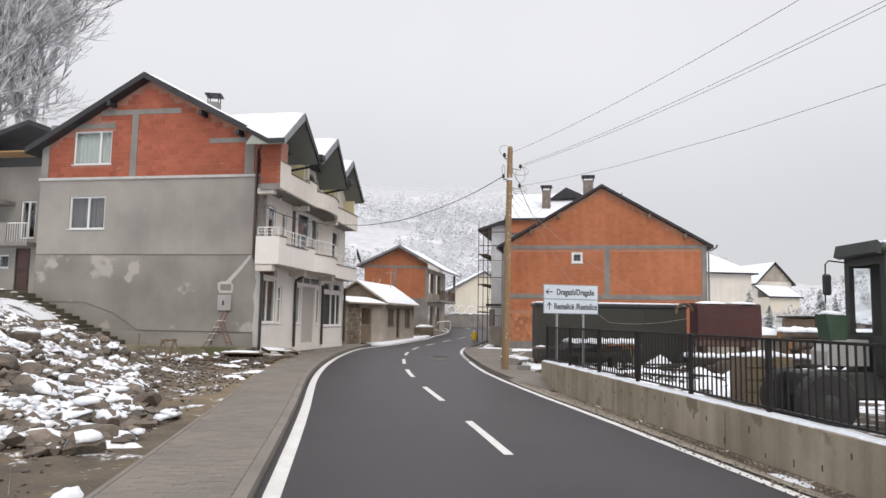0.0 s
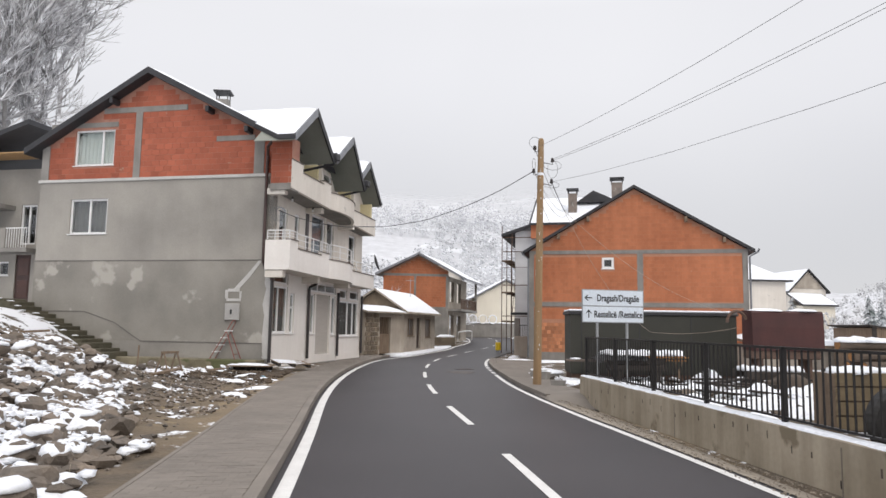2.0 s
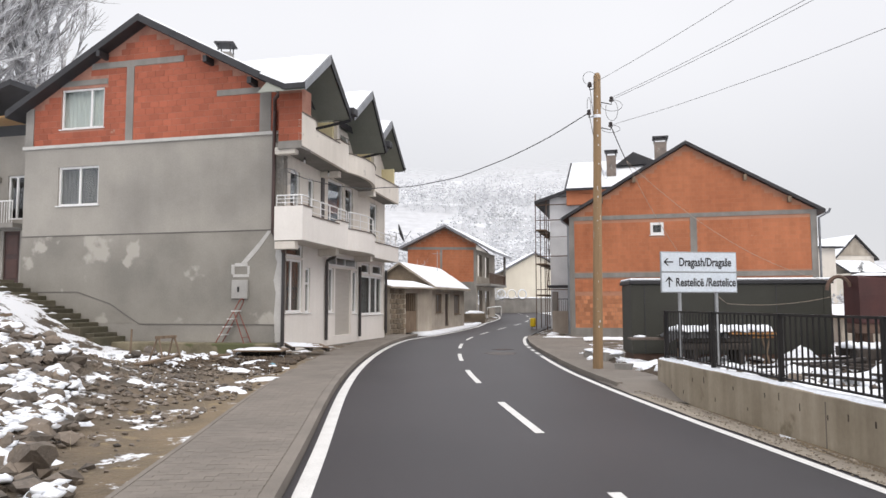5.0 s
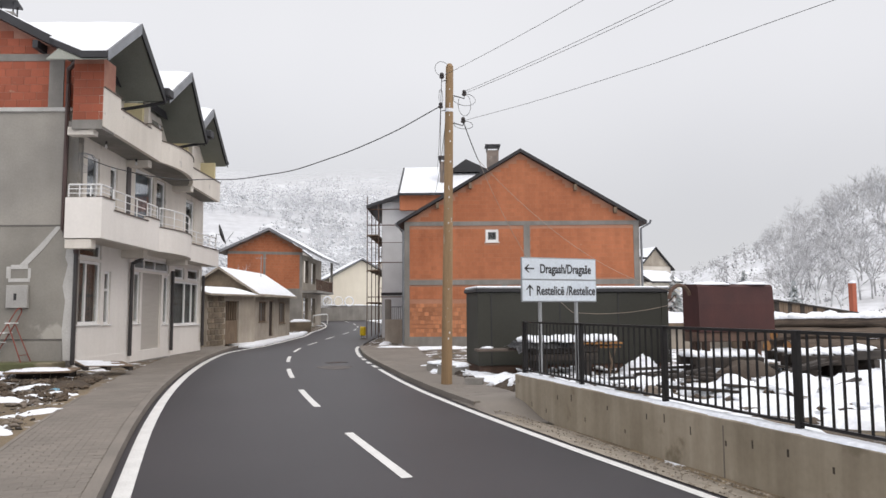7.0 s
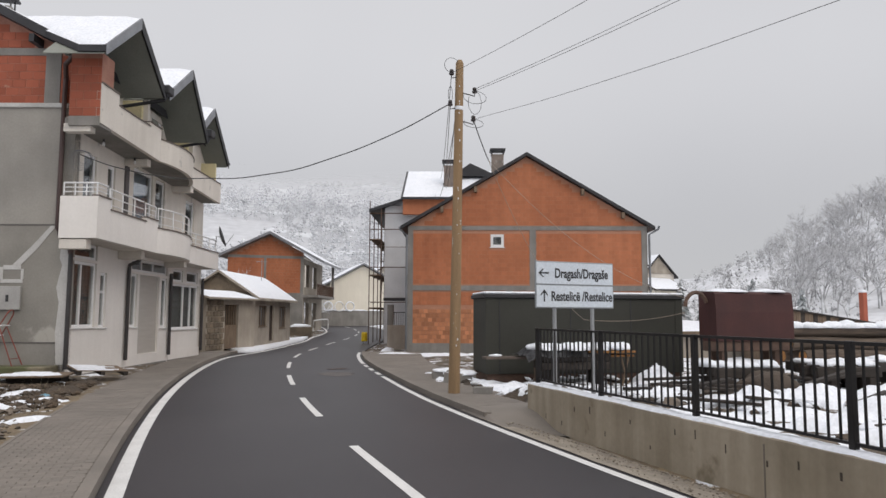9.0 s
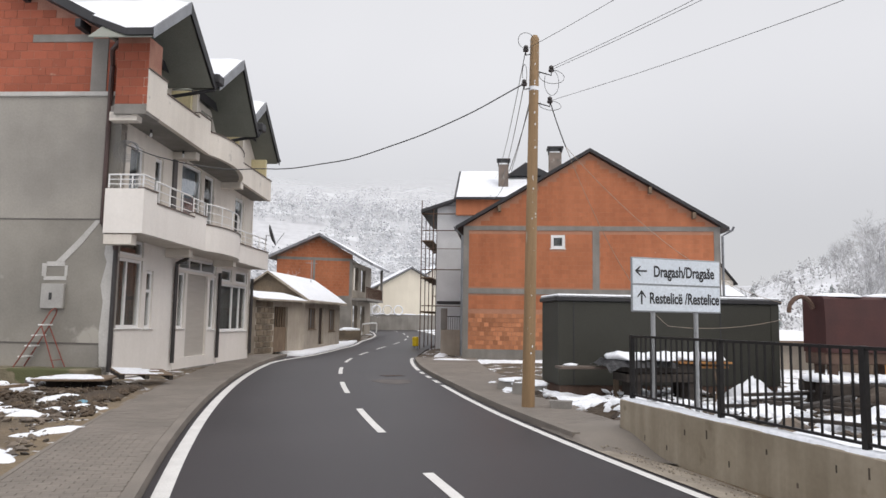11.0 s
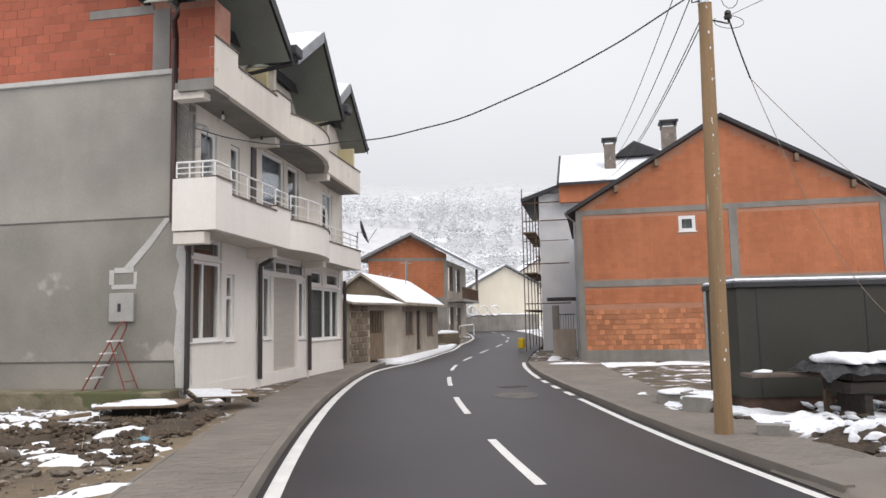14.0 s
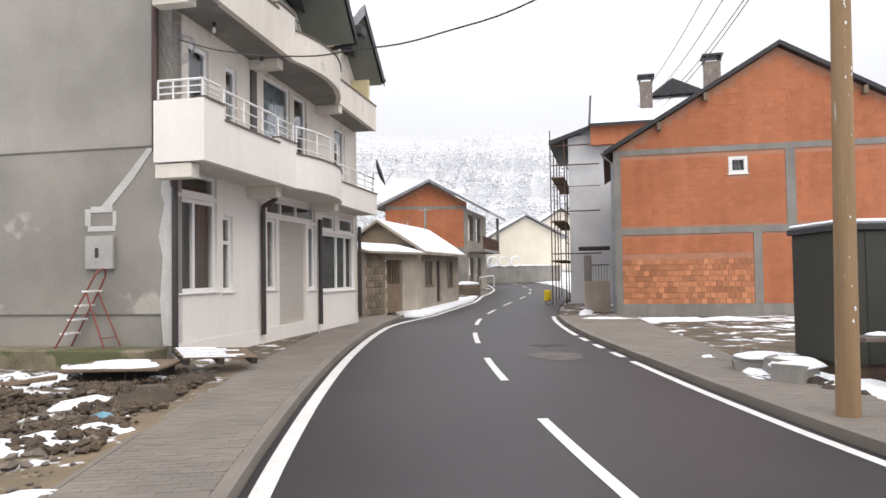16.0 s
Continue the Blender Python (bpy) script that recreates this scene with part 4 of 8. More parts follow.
# ---- small old house further on, left ----
sm = root("old_house", 1.9, 51, 0, "low old grey house under a snowy roof", "house")
FM2 = fr(1.85, 49.1, 70)
D70 = FM2.to_3x3() @ Vector((1, 0, 0))
part("front_wall", wall(NB(), FM2, 0, 7.7, -0.2, 2.75, [(1.1, 2.5, 1.15, 2.3), (3.1, 4.0, 0.3, 2.35), (5.2, 6.6, 1.0, 2.3)], 0.25), OLDRENDER, sm, "stained grey rendered front")
part("gable_end", prism(NB(), [FM2 @ Vector(p) for p in ((-0.02, 0.0, -0.2), (-0.02, 3.6, -0.2), (-0.02, 3.6, 2.8), (-0.02, 1.85, 4.1), (-0.02, 0, 2.75))], D70 * 0.25), OLDSTONE, sm, "weathered gable end")
PM = fr(-0.45, 45.2, 56)
part("porch_wall", wall(NB(), PM, 0, 4.3, -0.2, 2.62, [(1.55, 2.75, 0.0, 2.3)], 0.25), OLDRENDER, sm, "lean-to wall with a wide opening")
rngs = random.Random(6)
for i in range(9):
    for j in range(5):
        w_ = 0.28
        part("stone", box(NB(), PM, 0.02 + w_ * j + (0.1 if i % 2 else 0), 0.02 + w_ * (j + 1) - 0.03 + (0.1 if i % 2 else 0), -0.03 - rngs.random() * 0.03, 0.01, 0.1 + 0.27 * i, 0.34 + 0.27 * i, 0.02), OLDSTONE, sm)
part("porch_side", prism(NB(), [PM @ Vector(p) for p in ((0.0, 0.25, -0.2), (0.0, 4.5, -0.2), (0.0, 4.5, 3.4), (0.0, 0.25, 2.6))], PM.to_3x3() @ Vector((0.2, 0, 0))), OLDSTONE, sm)
# dark sheets behind the openings, coloured as the shade of the rooms
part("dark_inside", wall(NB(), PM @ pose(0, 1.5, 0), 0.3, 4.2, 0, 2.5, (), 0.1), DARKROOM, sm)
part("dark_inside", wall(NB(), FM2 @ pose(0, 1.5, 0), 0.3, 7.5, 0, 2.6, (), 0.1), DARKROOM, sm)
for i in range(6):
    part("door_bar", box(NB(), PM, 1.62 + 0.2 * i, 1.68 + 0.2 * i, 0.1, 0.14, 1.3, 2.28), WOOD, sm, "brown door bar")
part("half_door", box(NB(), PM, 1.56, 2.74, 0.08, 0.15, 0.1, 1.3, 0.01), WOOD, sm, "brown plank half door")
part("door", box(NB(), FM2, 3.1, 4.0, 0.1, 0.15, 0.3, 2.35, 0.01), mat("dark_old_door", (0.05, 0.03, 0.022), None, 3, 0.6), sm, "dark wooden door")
# no curtains here: the DARKROOM backing is room shade as colour
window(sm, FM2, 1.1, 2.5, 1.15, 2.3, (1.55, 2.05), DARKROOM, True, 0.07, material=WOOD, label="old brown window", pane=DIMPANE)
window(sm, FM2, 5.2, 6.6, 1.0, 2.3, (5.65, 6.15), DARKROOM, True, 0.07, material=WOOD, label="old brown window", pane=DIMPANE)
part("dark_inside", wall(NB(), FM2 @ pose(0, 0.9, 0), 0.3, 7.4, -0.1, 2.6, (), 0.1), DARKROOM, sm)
roof_slab(sm, FM2 @ Vector((-0.3, 1.85, 4.2)), FM2 @ Vector((-0.3, -0.45, 2.68)), D70 * 8.1, 0.12, OLDRENDER, snow=0.14)
roof_slab(sm, FM2 @ Vector((-0.3, 1.85, 4.2)), FM2 @ Vector((-0.3, 4.1, 2.7)), D70 * 8.1, 0.12, OLDRENDER, snow=0.14)
roof_slab(sm, PM @ Vector((-0.3, 1.3, 3.05)), PM @ Vector((-0.3, -0.4, 2.62)), PM.to_3x3() @ Vector((4.4, 0, 0)), 0.08, OLDRENDER, snow=0.1)
for s_ in (5.3,):
    ae = root("roof_aerial", *(FM2 @ Vector((s_, 1.2, 3.7))), "thin television aerial on the snowy roof", "aerial")
    c_ = Vector(ae.location)
    part("mast", tube(NB(), [c_, c_ + Vector((0, 0, 1.5))], 0.02, 6), STEEL, ae)
    part("crossbar", tube(NB(), [c_ + Vector((-0.35, 0, 1.35)), c_ + Vector((0.35, 0.1, 1.35))], 0.015, 6), STEEL, ae)

# far brick house on the left
fh = root("far_brick_house", 4.5, 71, 0, "two-storey orange block house with a snowy roof edge", "house")
GF = fr(0.65, 71, 0)
rf = lambda s: 8.55 - 0.5 * abs(s - 3.3)
part("gable_wall", wall(NB(), GF, 0, 6.2, 0, lambda s: rf(s), (), 0.3, (3.3,)), MORTAR, fh)
bricks(fh, GF, 0.0, 6.0, 3.7, lambda s: rf(s) - 0.15, [(0, 6.2, 6.55, 6.8), (2.9, 3.12, 3.6, 6.6)], 0.3, 0.24, 0.02, BRICKORANGE, 0)
bm = NB()
box(bm, GF, 0, 6.2, -0.03, 0.01, 6.56, 6.79), box(bm, GF, 2.92, 3.1, -0.028, 0.01, 3.6, 6.56), box(bm, GF, 5.95, 6.2, -0.03, 0.01, 0.2, 6.56), box(bm, GF, 0, 5.95, -0.03, 0.01, 0.2, 3.65)
part("concrete_frame", bm, CONCRETE, fh)
SF = fr(6.85, 71, 72)
part("street_wall", wall(NB(), SF, 0, 9, 0, 6.6, [(0.6, 2.6, 0.6, 2.9), (0.6, 2.6, 4.2, 6.2), (4, 6, 0.6, 2.9), (4, 6, 4.2, 6.2)], 0.3), OLDRENDER, fh)
part("balcony", box(NB(), SF, 0, 8.5, -1.3, 0.0, 3.3, 3.5), CONCRETE, fh)
bm = NB()
for s in np.arange(0.1, 8.5, 0.35):
    tube(bm, [SF @ Vector((s, -1.22, 3.5)), SF @ Vector((s, -1.22, 4.4))], 0.03, 5)
tube(bm, [SF @ Vector((0.0, -1.22, 4.42)), SF @ Vector((8.5, -1.22, 4.42))], 0.05, 6)
part("railing", bm, RUST, fh, "dark balcony railing")
for s in (8.2,):
    part("balcony_post", box(NB(), SF, s, s + 0.22, -1.25, -1.03, 3.5, 6.4), CONCRETE, fh)
# dark sheet behind the openings, room shade in its colour
part("dark_inside", wall(NB(), SF @ pose(0, 2.0, 0), 0.3, 9, 0, 6.5, (), 0.1), DARKROOM, fh)
ap = Vector((3.95, 70.3, 8.8))
roof_slab(fh, ap, ap + Vector((-4.1, 0, -2.05)), (3.0, 9.3, 0), 0.22, GREYTRIM, snow=0.04)
roof_slab(fh, ap, ap + Vector((4.5, 0, -2.4)), (3.0, 9.3, 0), 0.22, GREYTRIM, snow=0.04)

# cream gabled house in the distance
ch2 = root("cream_house", 18, 100, 1.3, "cream rendered house with a snowy gable roof", "house")
GC = fr(13.4, 100, 0)
part("gable_wall", wall(NB(), GC, 0, 8.4, 1.0, lambda s: 8.2 - 0.55 * abs(s - 4.2), (), 8, (4.2,)), CREAM, ch2)
ap = Vector((17.6, 99.5, 8.5))
roof_slab(ch2, ap, ap + Vector((-4.9, 0, -2.7)), (0, 9, 0), 0.2, GREYTRIM, snow=0.12)
roof_slab(ch2, ap, ap + Vector((4.9, 0, -2.7)), (0, 9, 0), 0.2, GREYTRIM, snow=0.12)

# ---- orange block house on the right ----
oh = root("block_house", 8.6, 42.4, 0.1, "unrendered orange clay block house with a steep gable", "house")
GR = fr(8.6, 42.4, -18.3)
rz = lambda s: 9.42 - 0.595 * abs(s - 5.72)
WR = (4.0, 4.62, 5.05, 5.66)
obw = part("gable_wall", wall(NB(), GR, 0.05, 11.42, -0.1, lambda s: rz(s), [WR], 0.3, (5.72,)), MORTAR, oh)
bm = NB()
box(bm, GR, 0.05, 11.42, -0.03, 0.01, 5.86, 6.06), box(bm, GR, 0.05, 11.42, -0.031, 0.01, 2.98, 3.22)
box(bm, GR, 0.05, 0.3, -0.029, 0.01, 0.5, 2.98), box(bm, GR, 0.05, 0.3, -0.029, 0.01, 3.22, 5.86), box(bm, GR, 11.15, 11.42, -0.029, 0.01, 0.5, 5.86)
box(bm, GR, 5.85, 6.15, -0.029, 0.01, 3.22, 5.86), box(bm, GR, 4.75, 5.02, -0.029, 0.01, 0.5, 2.98), box(bm, GR, 0.0, 11.5, -0.06, 0.01, -0.1, 0.5)
part("concrete_frame", bm, CONCRETE, oh, "grey concrete posts, beams and plinth")
bricks(obw, GR, 0.05, 11.42, 0.5, lambda s: rz(s) - 0.1, [(0, 12, 5.85, 6.07), (0, 12, 2.97, 3.23), (0, 0.31, 0, 5.9), (11.14, 12, 0, 5.9), (5.84, 6.16, 3.2, 5.9), (4.74, 5.03, 0.4, 3.0), (3.95, 4.67, 5.0, 5.72), (0.3, 4.75, 0.5, 2.12)],
       0.262, 0.2, 0.008, BRICKORANGE, 300, proud=0.007, near=1.0)
bricks(oh, GR, 0.31, 4.74, 0.5, 2.13, [], 0.205, 0.2, 0.018, BRICKBRIGHT, 150, near=0.0)
window(oh, GR, *WR, (), CURTAIN, True, 0.12, set_in=0.0)
DV = Vector((math.cos(radians(71.7)), math.sin(radians(71.7)), 0))
p0 = GR @ Vector((0.05, 0.3, -0.1)); p1 = GR @ Vector((11.42, 0.3, -0.1))
part("street_wall", prism(NB(), [p0, p0 + DV * 8, p0 + DV * 8 + Vector((0, 0, 6.1)), p0 + Vector((0, 0, 6.1))], GR.to_3x3() @ Vector((0.3, 0, 0))), MORTAR, oh)
part("yard_wall", prism(NB(), [p1, p1 + DV * 8, p1 + DV * 8 + Vector((0, 0, 6.1)), p1 + Vector((0, 0, 6.1))], GR.to_3x3() @ Vector((-0.3, 0, 0))), MORTAR, oh)
ap, ea, eb = GR @ Vector((5.72, -0.3, 9.6)), GR @ Vector((-0.3, -0.3, 6.03)), GR @ Vector((11.75, -0.3, 6.03))
roof_slab(oh, ap, ea, DV * 9, 0.16, DARKTRIM, snow=0.08), roof_slab(oh, ap, eb, DV * 9, 0.16, DARKTRIM, snow=0.08)
bm = NB()
tube(bm, [GR @ Vector(p) for p in ((-0.35, -0.25, 6.0), (-0.3, -0.2, 5.85), (0.0, -0.09, 5.6), (0.0, -0.09, 0.2))], 0.055, 8)
part("downpipe", bm, PIPEGREY, oh)
bm = NB()
tube(bm, [GR @ Vector(p) for p in ((11.95, -0.25, 6.05), (11.9, -0.2, 5.9), (11.5, -0.09, 5.65), (11.5, -0.09, 0.2))], 0.055, 8)
part("downpipe", bm, PIPEGREY, oh)
for s in (1.6, 3.2, 8.3, 10.2):
    part("purlin_end", box(NB(), GR, s, s + 0.14, -0.28, 0.0, rz(s + 0.07) - 0.3, rz(s + 0.07) - 0.02), WOOD, oh)

# house under scaffolding behind it
sh = root("scaffolded_house", 11, 54, 0.1, "grey house with scaffolding and a snow-covered roof", "house")
GS = fr(9.1, 52.9, -18.3)
part("gable_wall", wall(NB(), GS, 0.75, 11, 0, 8.6, (), 0.3), mat("insulation_board", (0.66, 0.67, 0.69), (0.56, 0.57, 0.59), 0.8, 0.85), sh, "pale grey insulated wall")
q0 = GS @ Vector((0.75, 0.3, 0))
part("street_wall", prism(NB(), [q0, q0 + DV * 9, q0 + DV * 9 + Vector((0, 0, 8.6)), q0 + Vector((0, 0, 8.6))], GS.to_3x3() @ Vector((0.3, 0, 0))), CONCRETE, sh)
part("upper_wall", wall(NB(), GS @ pose(0, -0.6, 0), 1.9, 9.5, 8.0, 9.1, (), 0.4), BRICKORANGE, sh, "strip of orange blocks under the eaves")
a, b = GS @ Vector((1.8, -0.95, 9.0)), GS @ Vector((1.8, 4.0, 11.6))
roof_slab(sh, b, a, GS.to_3x3() @ Vector((8.5, 0, 0)), 0.14, DARKTRIM, snow=0.12)
part("porch_roof", prism(NB(), [GS @ Vector(p) for p in ((-0.2, -0.4, 8.35), (1.9, -0.4, 9.05), (1.9, -0.4, 8.85), (-0.2, -0.4, 8.15))], DV * 8), DARKTRIM, sh, "dark sloping side roof")
part("dormer", prism(NB(), [GS @ Vector(p) for p in ((4.9, 2.0, 10.9), (7.9, 2.0, 10.9), (6.1, 2.0, 11.75))], DV * 3), DARKTRIM, sh, "dark small gable on the snowy roof")
for s, d0, z0, z1, w in ((4.7, 0.6, 9.6, 11.3, 0.3), (7.75, -0.6, 8.6, 11.75, 0.36)):
    c = part("chimney", box(NB(), GS, s - w, s + w, d0, d0 + 2 * w, z0, z1), CHIMNEYBRICK, sh, "brick chimney with a sheet cap")
    bm = box(NB(), GS, s - w - 0.12, s + w + 0.12, d0 - 0.1, d0 + 2 * w + 0.1, z1 + 0.25, z1 + 0.36, 0.01)
    for i in (-1, 1):
        box(bm, GS, s + i * w - 0.04, s + i * w + 0.04, d0, d0 + 2 * w, z1, z1 + 0.25)
    part("cap", bm, DARKTRIM, c)

# ---- retaining wall and fence ----
rw = tagged(part("retaining_wall", box(NB(), I4, WALLX, WALLX + 0.24, -40, 21.86, -0.45, 0.55, 0.015), WALLCON), "stained cast concrete retaining wall", "wall", kind="structure")

FENCEY = [21.68 - 2.27 * i for i in range(24)]
bm = NB()
rng = random.Random(4)
ys = np.arange(-40, 21.83, 0.22)
rows = []
for y in ys:
    w = 0.03 * noise.noise((y * 1.3, 0, 0))
    h = 0.04 + 0.025 * noise.noise((y * 2.1, 4, 0))
    rows.append([bm.verts.new(p) for p in ((WALLX + 0.01 + w, y, 0.545), (WALLX + 0.03 + w, y, 0.545 + h * 0.8), (WALLX + 0.16, y, 0.55 + h * 0.9), (WALLX + 0.235, y, 0.545))])
for r, q in zip(rows, rows[1:]):
    for i in range(3):
        bm.faces.new((r[i], r[i + 1], q[i + 1], q[i]))
part("snow_cap", bm, SNOW, rw, "thin snow lying on the wall", smooth=True)
bm = NB()
for y in np.arange(15.86 - 4.6 * 11, 20, 4.6):
    box(bm, I4, WALLX - 0.004, WALLX + 0.01, y, y + 0.02, -0.3, 0.47)
part("joint", bm, JOINT, rw, "dark vertical joint")
# shuttering holes as raised marks, the shade inside them put into the colour
rng = random.Random(18)
bm = NB()
for y in np.arange(-20, 21.6, 0.52):
    yy, zz = y + rng.uniform(-0.1, 0.1), rng.uniform(0.22, 0.36) - (0.28 if rng.random() < 0.3 else 0)
    box(bm, I4, WALLX - 0.003, WALLX + 0.01, yy, yy + rng.uniform(0.018, 0.03), zz, zz + rng.uniform(0.05, 0.11))
part("tie_hole", bm, DEBRIS, rw, "small dark marks painted as holes left by the shuttering", kind="stuff")

fence = root("iron_fence", 5.77, 10, 0.56, "black iron bar fence on the concrete wall", "fence")
bar_me = None
for i, y in enumerate(FENCEY):
    part("post", box(NB(), I4, 5.735, 5.805, y - 0.035, y + 0.035, 0.552, 1.57, 0.006), BLACKIRON, fence)
    if i + 1 < len(FENCEY):
        yb = FENCEY[i + 1]
        part("rail", box(NB(), I4, 5.75, 5.79, yb + 0.036, y - 0.036, 1.53, 1.565), BLACKIRON, fence)
        part("rail", box(NB(), I4, 5.75, 5.79, yb + 0.036, y - 0.036, 0.62, 0.65), BLACKIRON, fence)
        for j in range(1, 16):
            yy = y + (yb - y) * j / 16
            if bar_me is None:
                b0 = part("bar", box(NB(), I4, 5.76, 5.78, yy - 0.01, yy + 0.01, 0.65, 1.53), BLACKIRON, fence)
                bar_me, bar_y = b0.data, yy
            else:
                ob = new("bar", bar_me)
                ob.parent = fence
                ob.location = (0, yy - bar_y, 0)


def lump(bm, c, rx, ry, rz, seed, flat=0.35, sub=2):
    """An uneven rounded lump, flat underneath."""
    tmp = NB()
    bmesh.ops.create_icosphere(tmp, subdivisions=sub, radius=1.0)
    vs = {}
    for v in tmp.verts:
        k = 1 + 0.35 * noise.noise(v.co * 1.3 + Vector((seed * 3.1, seed, 0)))
        vs[v] = bm.verts.new(Vector(c) + Vector((v.co.x * rx * k, v.co.y * ry * k, max(v.co.z, -flat) * rz * k)))
    for f in tmp.faces:
        bm.faces.new([vs[v] for v in f.verts])
    tmp.free()


# ---- direction sign ----
def lettering(text, m, size, material, parent, width=None):
    cu = bpy.data.curves.new("lettering", "FONT")
    cu.body, cu.size, cu.extrude = text, size, 0.001
    cu.offset = 0.006
    tmp = new("lettering_source", cu)
    bpy.context.view_layer.update()
    me = bpy.data.meshes.new_from_object(tmp.evaluated_get(bpy.context.evaluated_depsgraph_get()))
    bpy.data.objects.remove(tmp)
    xs = [v.co.x for v in me.vertices]
    k = width / (max(xs) - min(xs)) if width else 1.0
    x0 = min(xs)
    for v in me.vertices:
        v.co = m @ Vector(((v.co.x - x0) * k, v.co.y, v.co.z)) - where(parent)
    me.materials.append(material)
    ob = new("lettering", me)
    ob.parent = parent
    ob["label"] = "black lettering"
    return ob


SG = fr(5.53, 21.25, 6.6)
sign = root("direction_sign", 6.25, 21.3, 0.1, "white two-panel direction sign on two grey posts", "sign")
for x in (0.44, 1.26):
    part("post", tube(NB(), [SG @ Vector((x, 0.06, 0.0)), SG @ Vector((x, 0.06, 2.75))], 0.036, 10), STEEL, sign)
for z0, txt, arrow, tx, tw in ((2.345, "Dragash/Dragaše", "left", 0.41, 1.16), (1.93, "Restelicë /Restelice", "up", 0.33, 1.33)):
    p = part("panel", box(NB(), SG, 0, 1.7, -0.012, 0.02, z0, z0 + 0.43, 0.01), SIGNGREY, sign, "white sign panel with black lettering")
    part("face", box(NB(), SG, 0.022, 1.678, -0.017, -0.012, z0 + 0.022, z0 + 0.408), SIGNWHITE, p, "pale blue-white reflective face")
    T = SG @ pose(tx, -0.02, z0 + 0.135, 90)
    lettering(txt, T, 0.24, SIGNINK, p, tw)
    A = SG @ pose(0.18, -0.02, z0 + 0.215, 90, 0, 0) @ pose(0, 0, 0, 0, 0, 90 if arrow == "left" else 0)
    bm = NB()
    box(bm, A, -0.014, 0.014, -0.1, 0.08, -0.001, 0.001)
    prism(bm, [A @ Vector(q) for q in ((0, 0.12, -0.001), (-0.075, 0.03, -0.001), (-0.075, 0.0, -0.001), (0, 0.075, -0.001))], SG.to_3x3() @ Vector((0, 0.002, 0)))
    prism(bm, [A @ Vector(q) for q in ((0, 0.12, -0.001), (0.075, 0.03, -0.001), (0.075, 0.0, -0.001), (0, 0.075, -0.001))], SG.to_3x3() @ Vector((0, 0.002, 0)))
    part("arrow", bm, SIGNINK, p)

# ---- wooden pole with its wires ----
PX, PY = 5.12, 24.6
pole = root("utility_pole", PX, PY, 0.1, "weathered wooden utility pole flecked with snow", "pole")
prof = [(0.128, 0.0), (0.124, 0.6), (0.116, 2.0), (0.105, 4.5), (0.096, 6.6), (0.09, 7.48), (0.055, 7.55)]
PT = Matrix.Translation((PX, PY, 0.05)) @ pose(0, 0, 0, 0, 0.9, 0)
part("shaft", lathe(NB(), PT, prof, 16), POLEWOOD, pole, smooth=False)
part("steel_band", lathe(NB(), PT, [(0.1, 6.38), (0.104, 6.38), (0.104, 6.46), (0.1, 6.46)], 16), SNOW, pole, "snow-crusted steel band")
bm = NB()
rng = random.Random(9)
for i in range(26):
    z, a = rng.uniform(0.4, 7.2), radians(rng.uniform(255, 300))
    r = np.interp(z, [p[1] for p in prof], [p[0] for p in prof]) - 0.004
    c = PT @ Vector((r * math.cos(a), r * math.sin(a), z))
    s = rng.uniform(0.005, 0.016)
    lathe(bm, Matrix.Translation(c), [(s * 0.3, -s * 1.8), (s, -s), (s * 0.9, s), (s * 0.3, s * 1.8)], 6)
part("snow_fleck", bm, SNOW, pole, "clinging flecks of snow", kind="stuff")
INS = [(-0.2, 7.22), (0.36, 6.86), (-0.22, 6.5), (0.34, 6.2)]
ends = []
for dx, z in INS:
    c = PT @ Vector((dx, -0.03, z))
    hook = tube(NB(), [PT @ Vector((0.0, -0.02, z - 0.06)), PT @ Vector((dx * 0.7, -0.03, z - 0.1)), c - Vector((0, 0, 0.12)), c - Vector((0, 0, 0.02))], 0.012, 6)
    hk = part("bracket", hook, BLACKIRON, pole, "bent iron hook")
    part("insulator", lathe(NB(), Matrix.Translation(c - Vector((0, 0, 0.05))), [(0.025, 0), (0.055, 0.01), (0.06, 0.05), (0.03, 0.065), (0.05, 0.08), (0.045, 0.12), (0.02, 0.14)], 12), CERAMIC, hk, "dark ceramic insulator")
    ends.append(c)


def cable(a, b, sag, r=0.012, k=24, name="overhead_wire", label="thin dark overhead wire", wob=0.0, material=None):
    a, b = Vector(a), Vector(b)
    pts = [a.lerp(b, t) - Vector((0, 0, sag * 4 * t * (1 - t))) + Vector((wob * noise.noise((t * 9, sag, 1)), 0, wob * noise.noise((t * 9, sag, 5)))) for t in np.linspace(0, 1, k)]
    return whole(name, tube(NB(), pts, r, 5), material or CABLE, label, "wire", "overhead wires")


cable(ends[2], FM @ Vector((-0.35, -0.35, 6.05)), 1.14, 0.013, 40, label="thick dark service cable from the pole to the house", wob=0.05)
cable(ends[0], (9.72, -2.0, 8.17), 0.675, 0.005, 40)
cable(ends[1], (12.1, -1.6, 8.5), 0.675, 0.005, 40)
cable(ends[1] + Vector((0.02, 0, 0.06)), (12.3, -1.6, 8.72), 0.66, 0.005, 40)
cable(ends[3], (10.25, -2.0, 5.8), 0.675, 0.0045, 40, wob=0.03)
KNOT = (6.05, 24.9, 5.4)
cable(ends[3], KNOT, 0.03, 0.012, 8)
for tgt, sg in (((12.25, 26.2, 2.3), 0.55), ((9.4, 26.6, 1.7), 0.5)):
    cable(KNOT, tgt, sg, 0.006, 18, label="loose pale wire hanging from the knot", material=PALEWIRE)
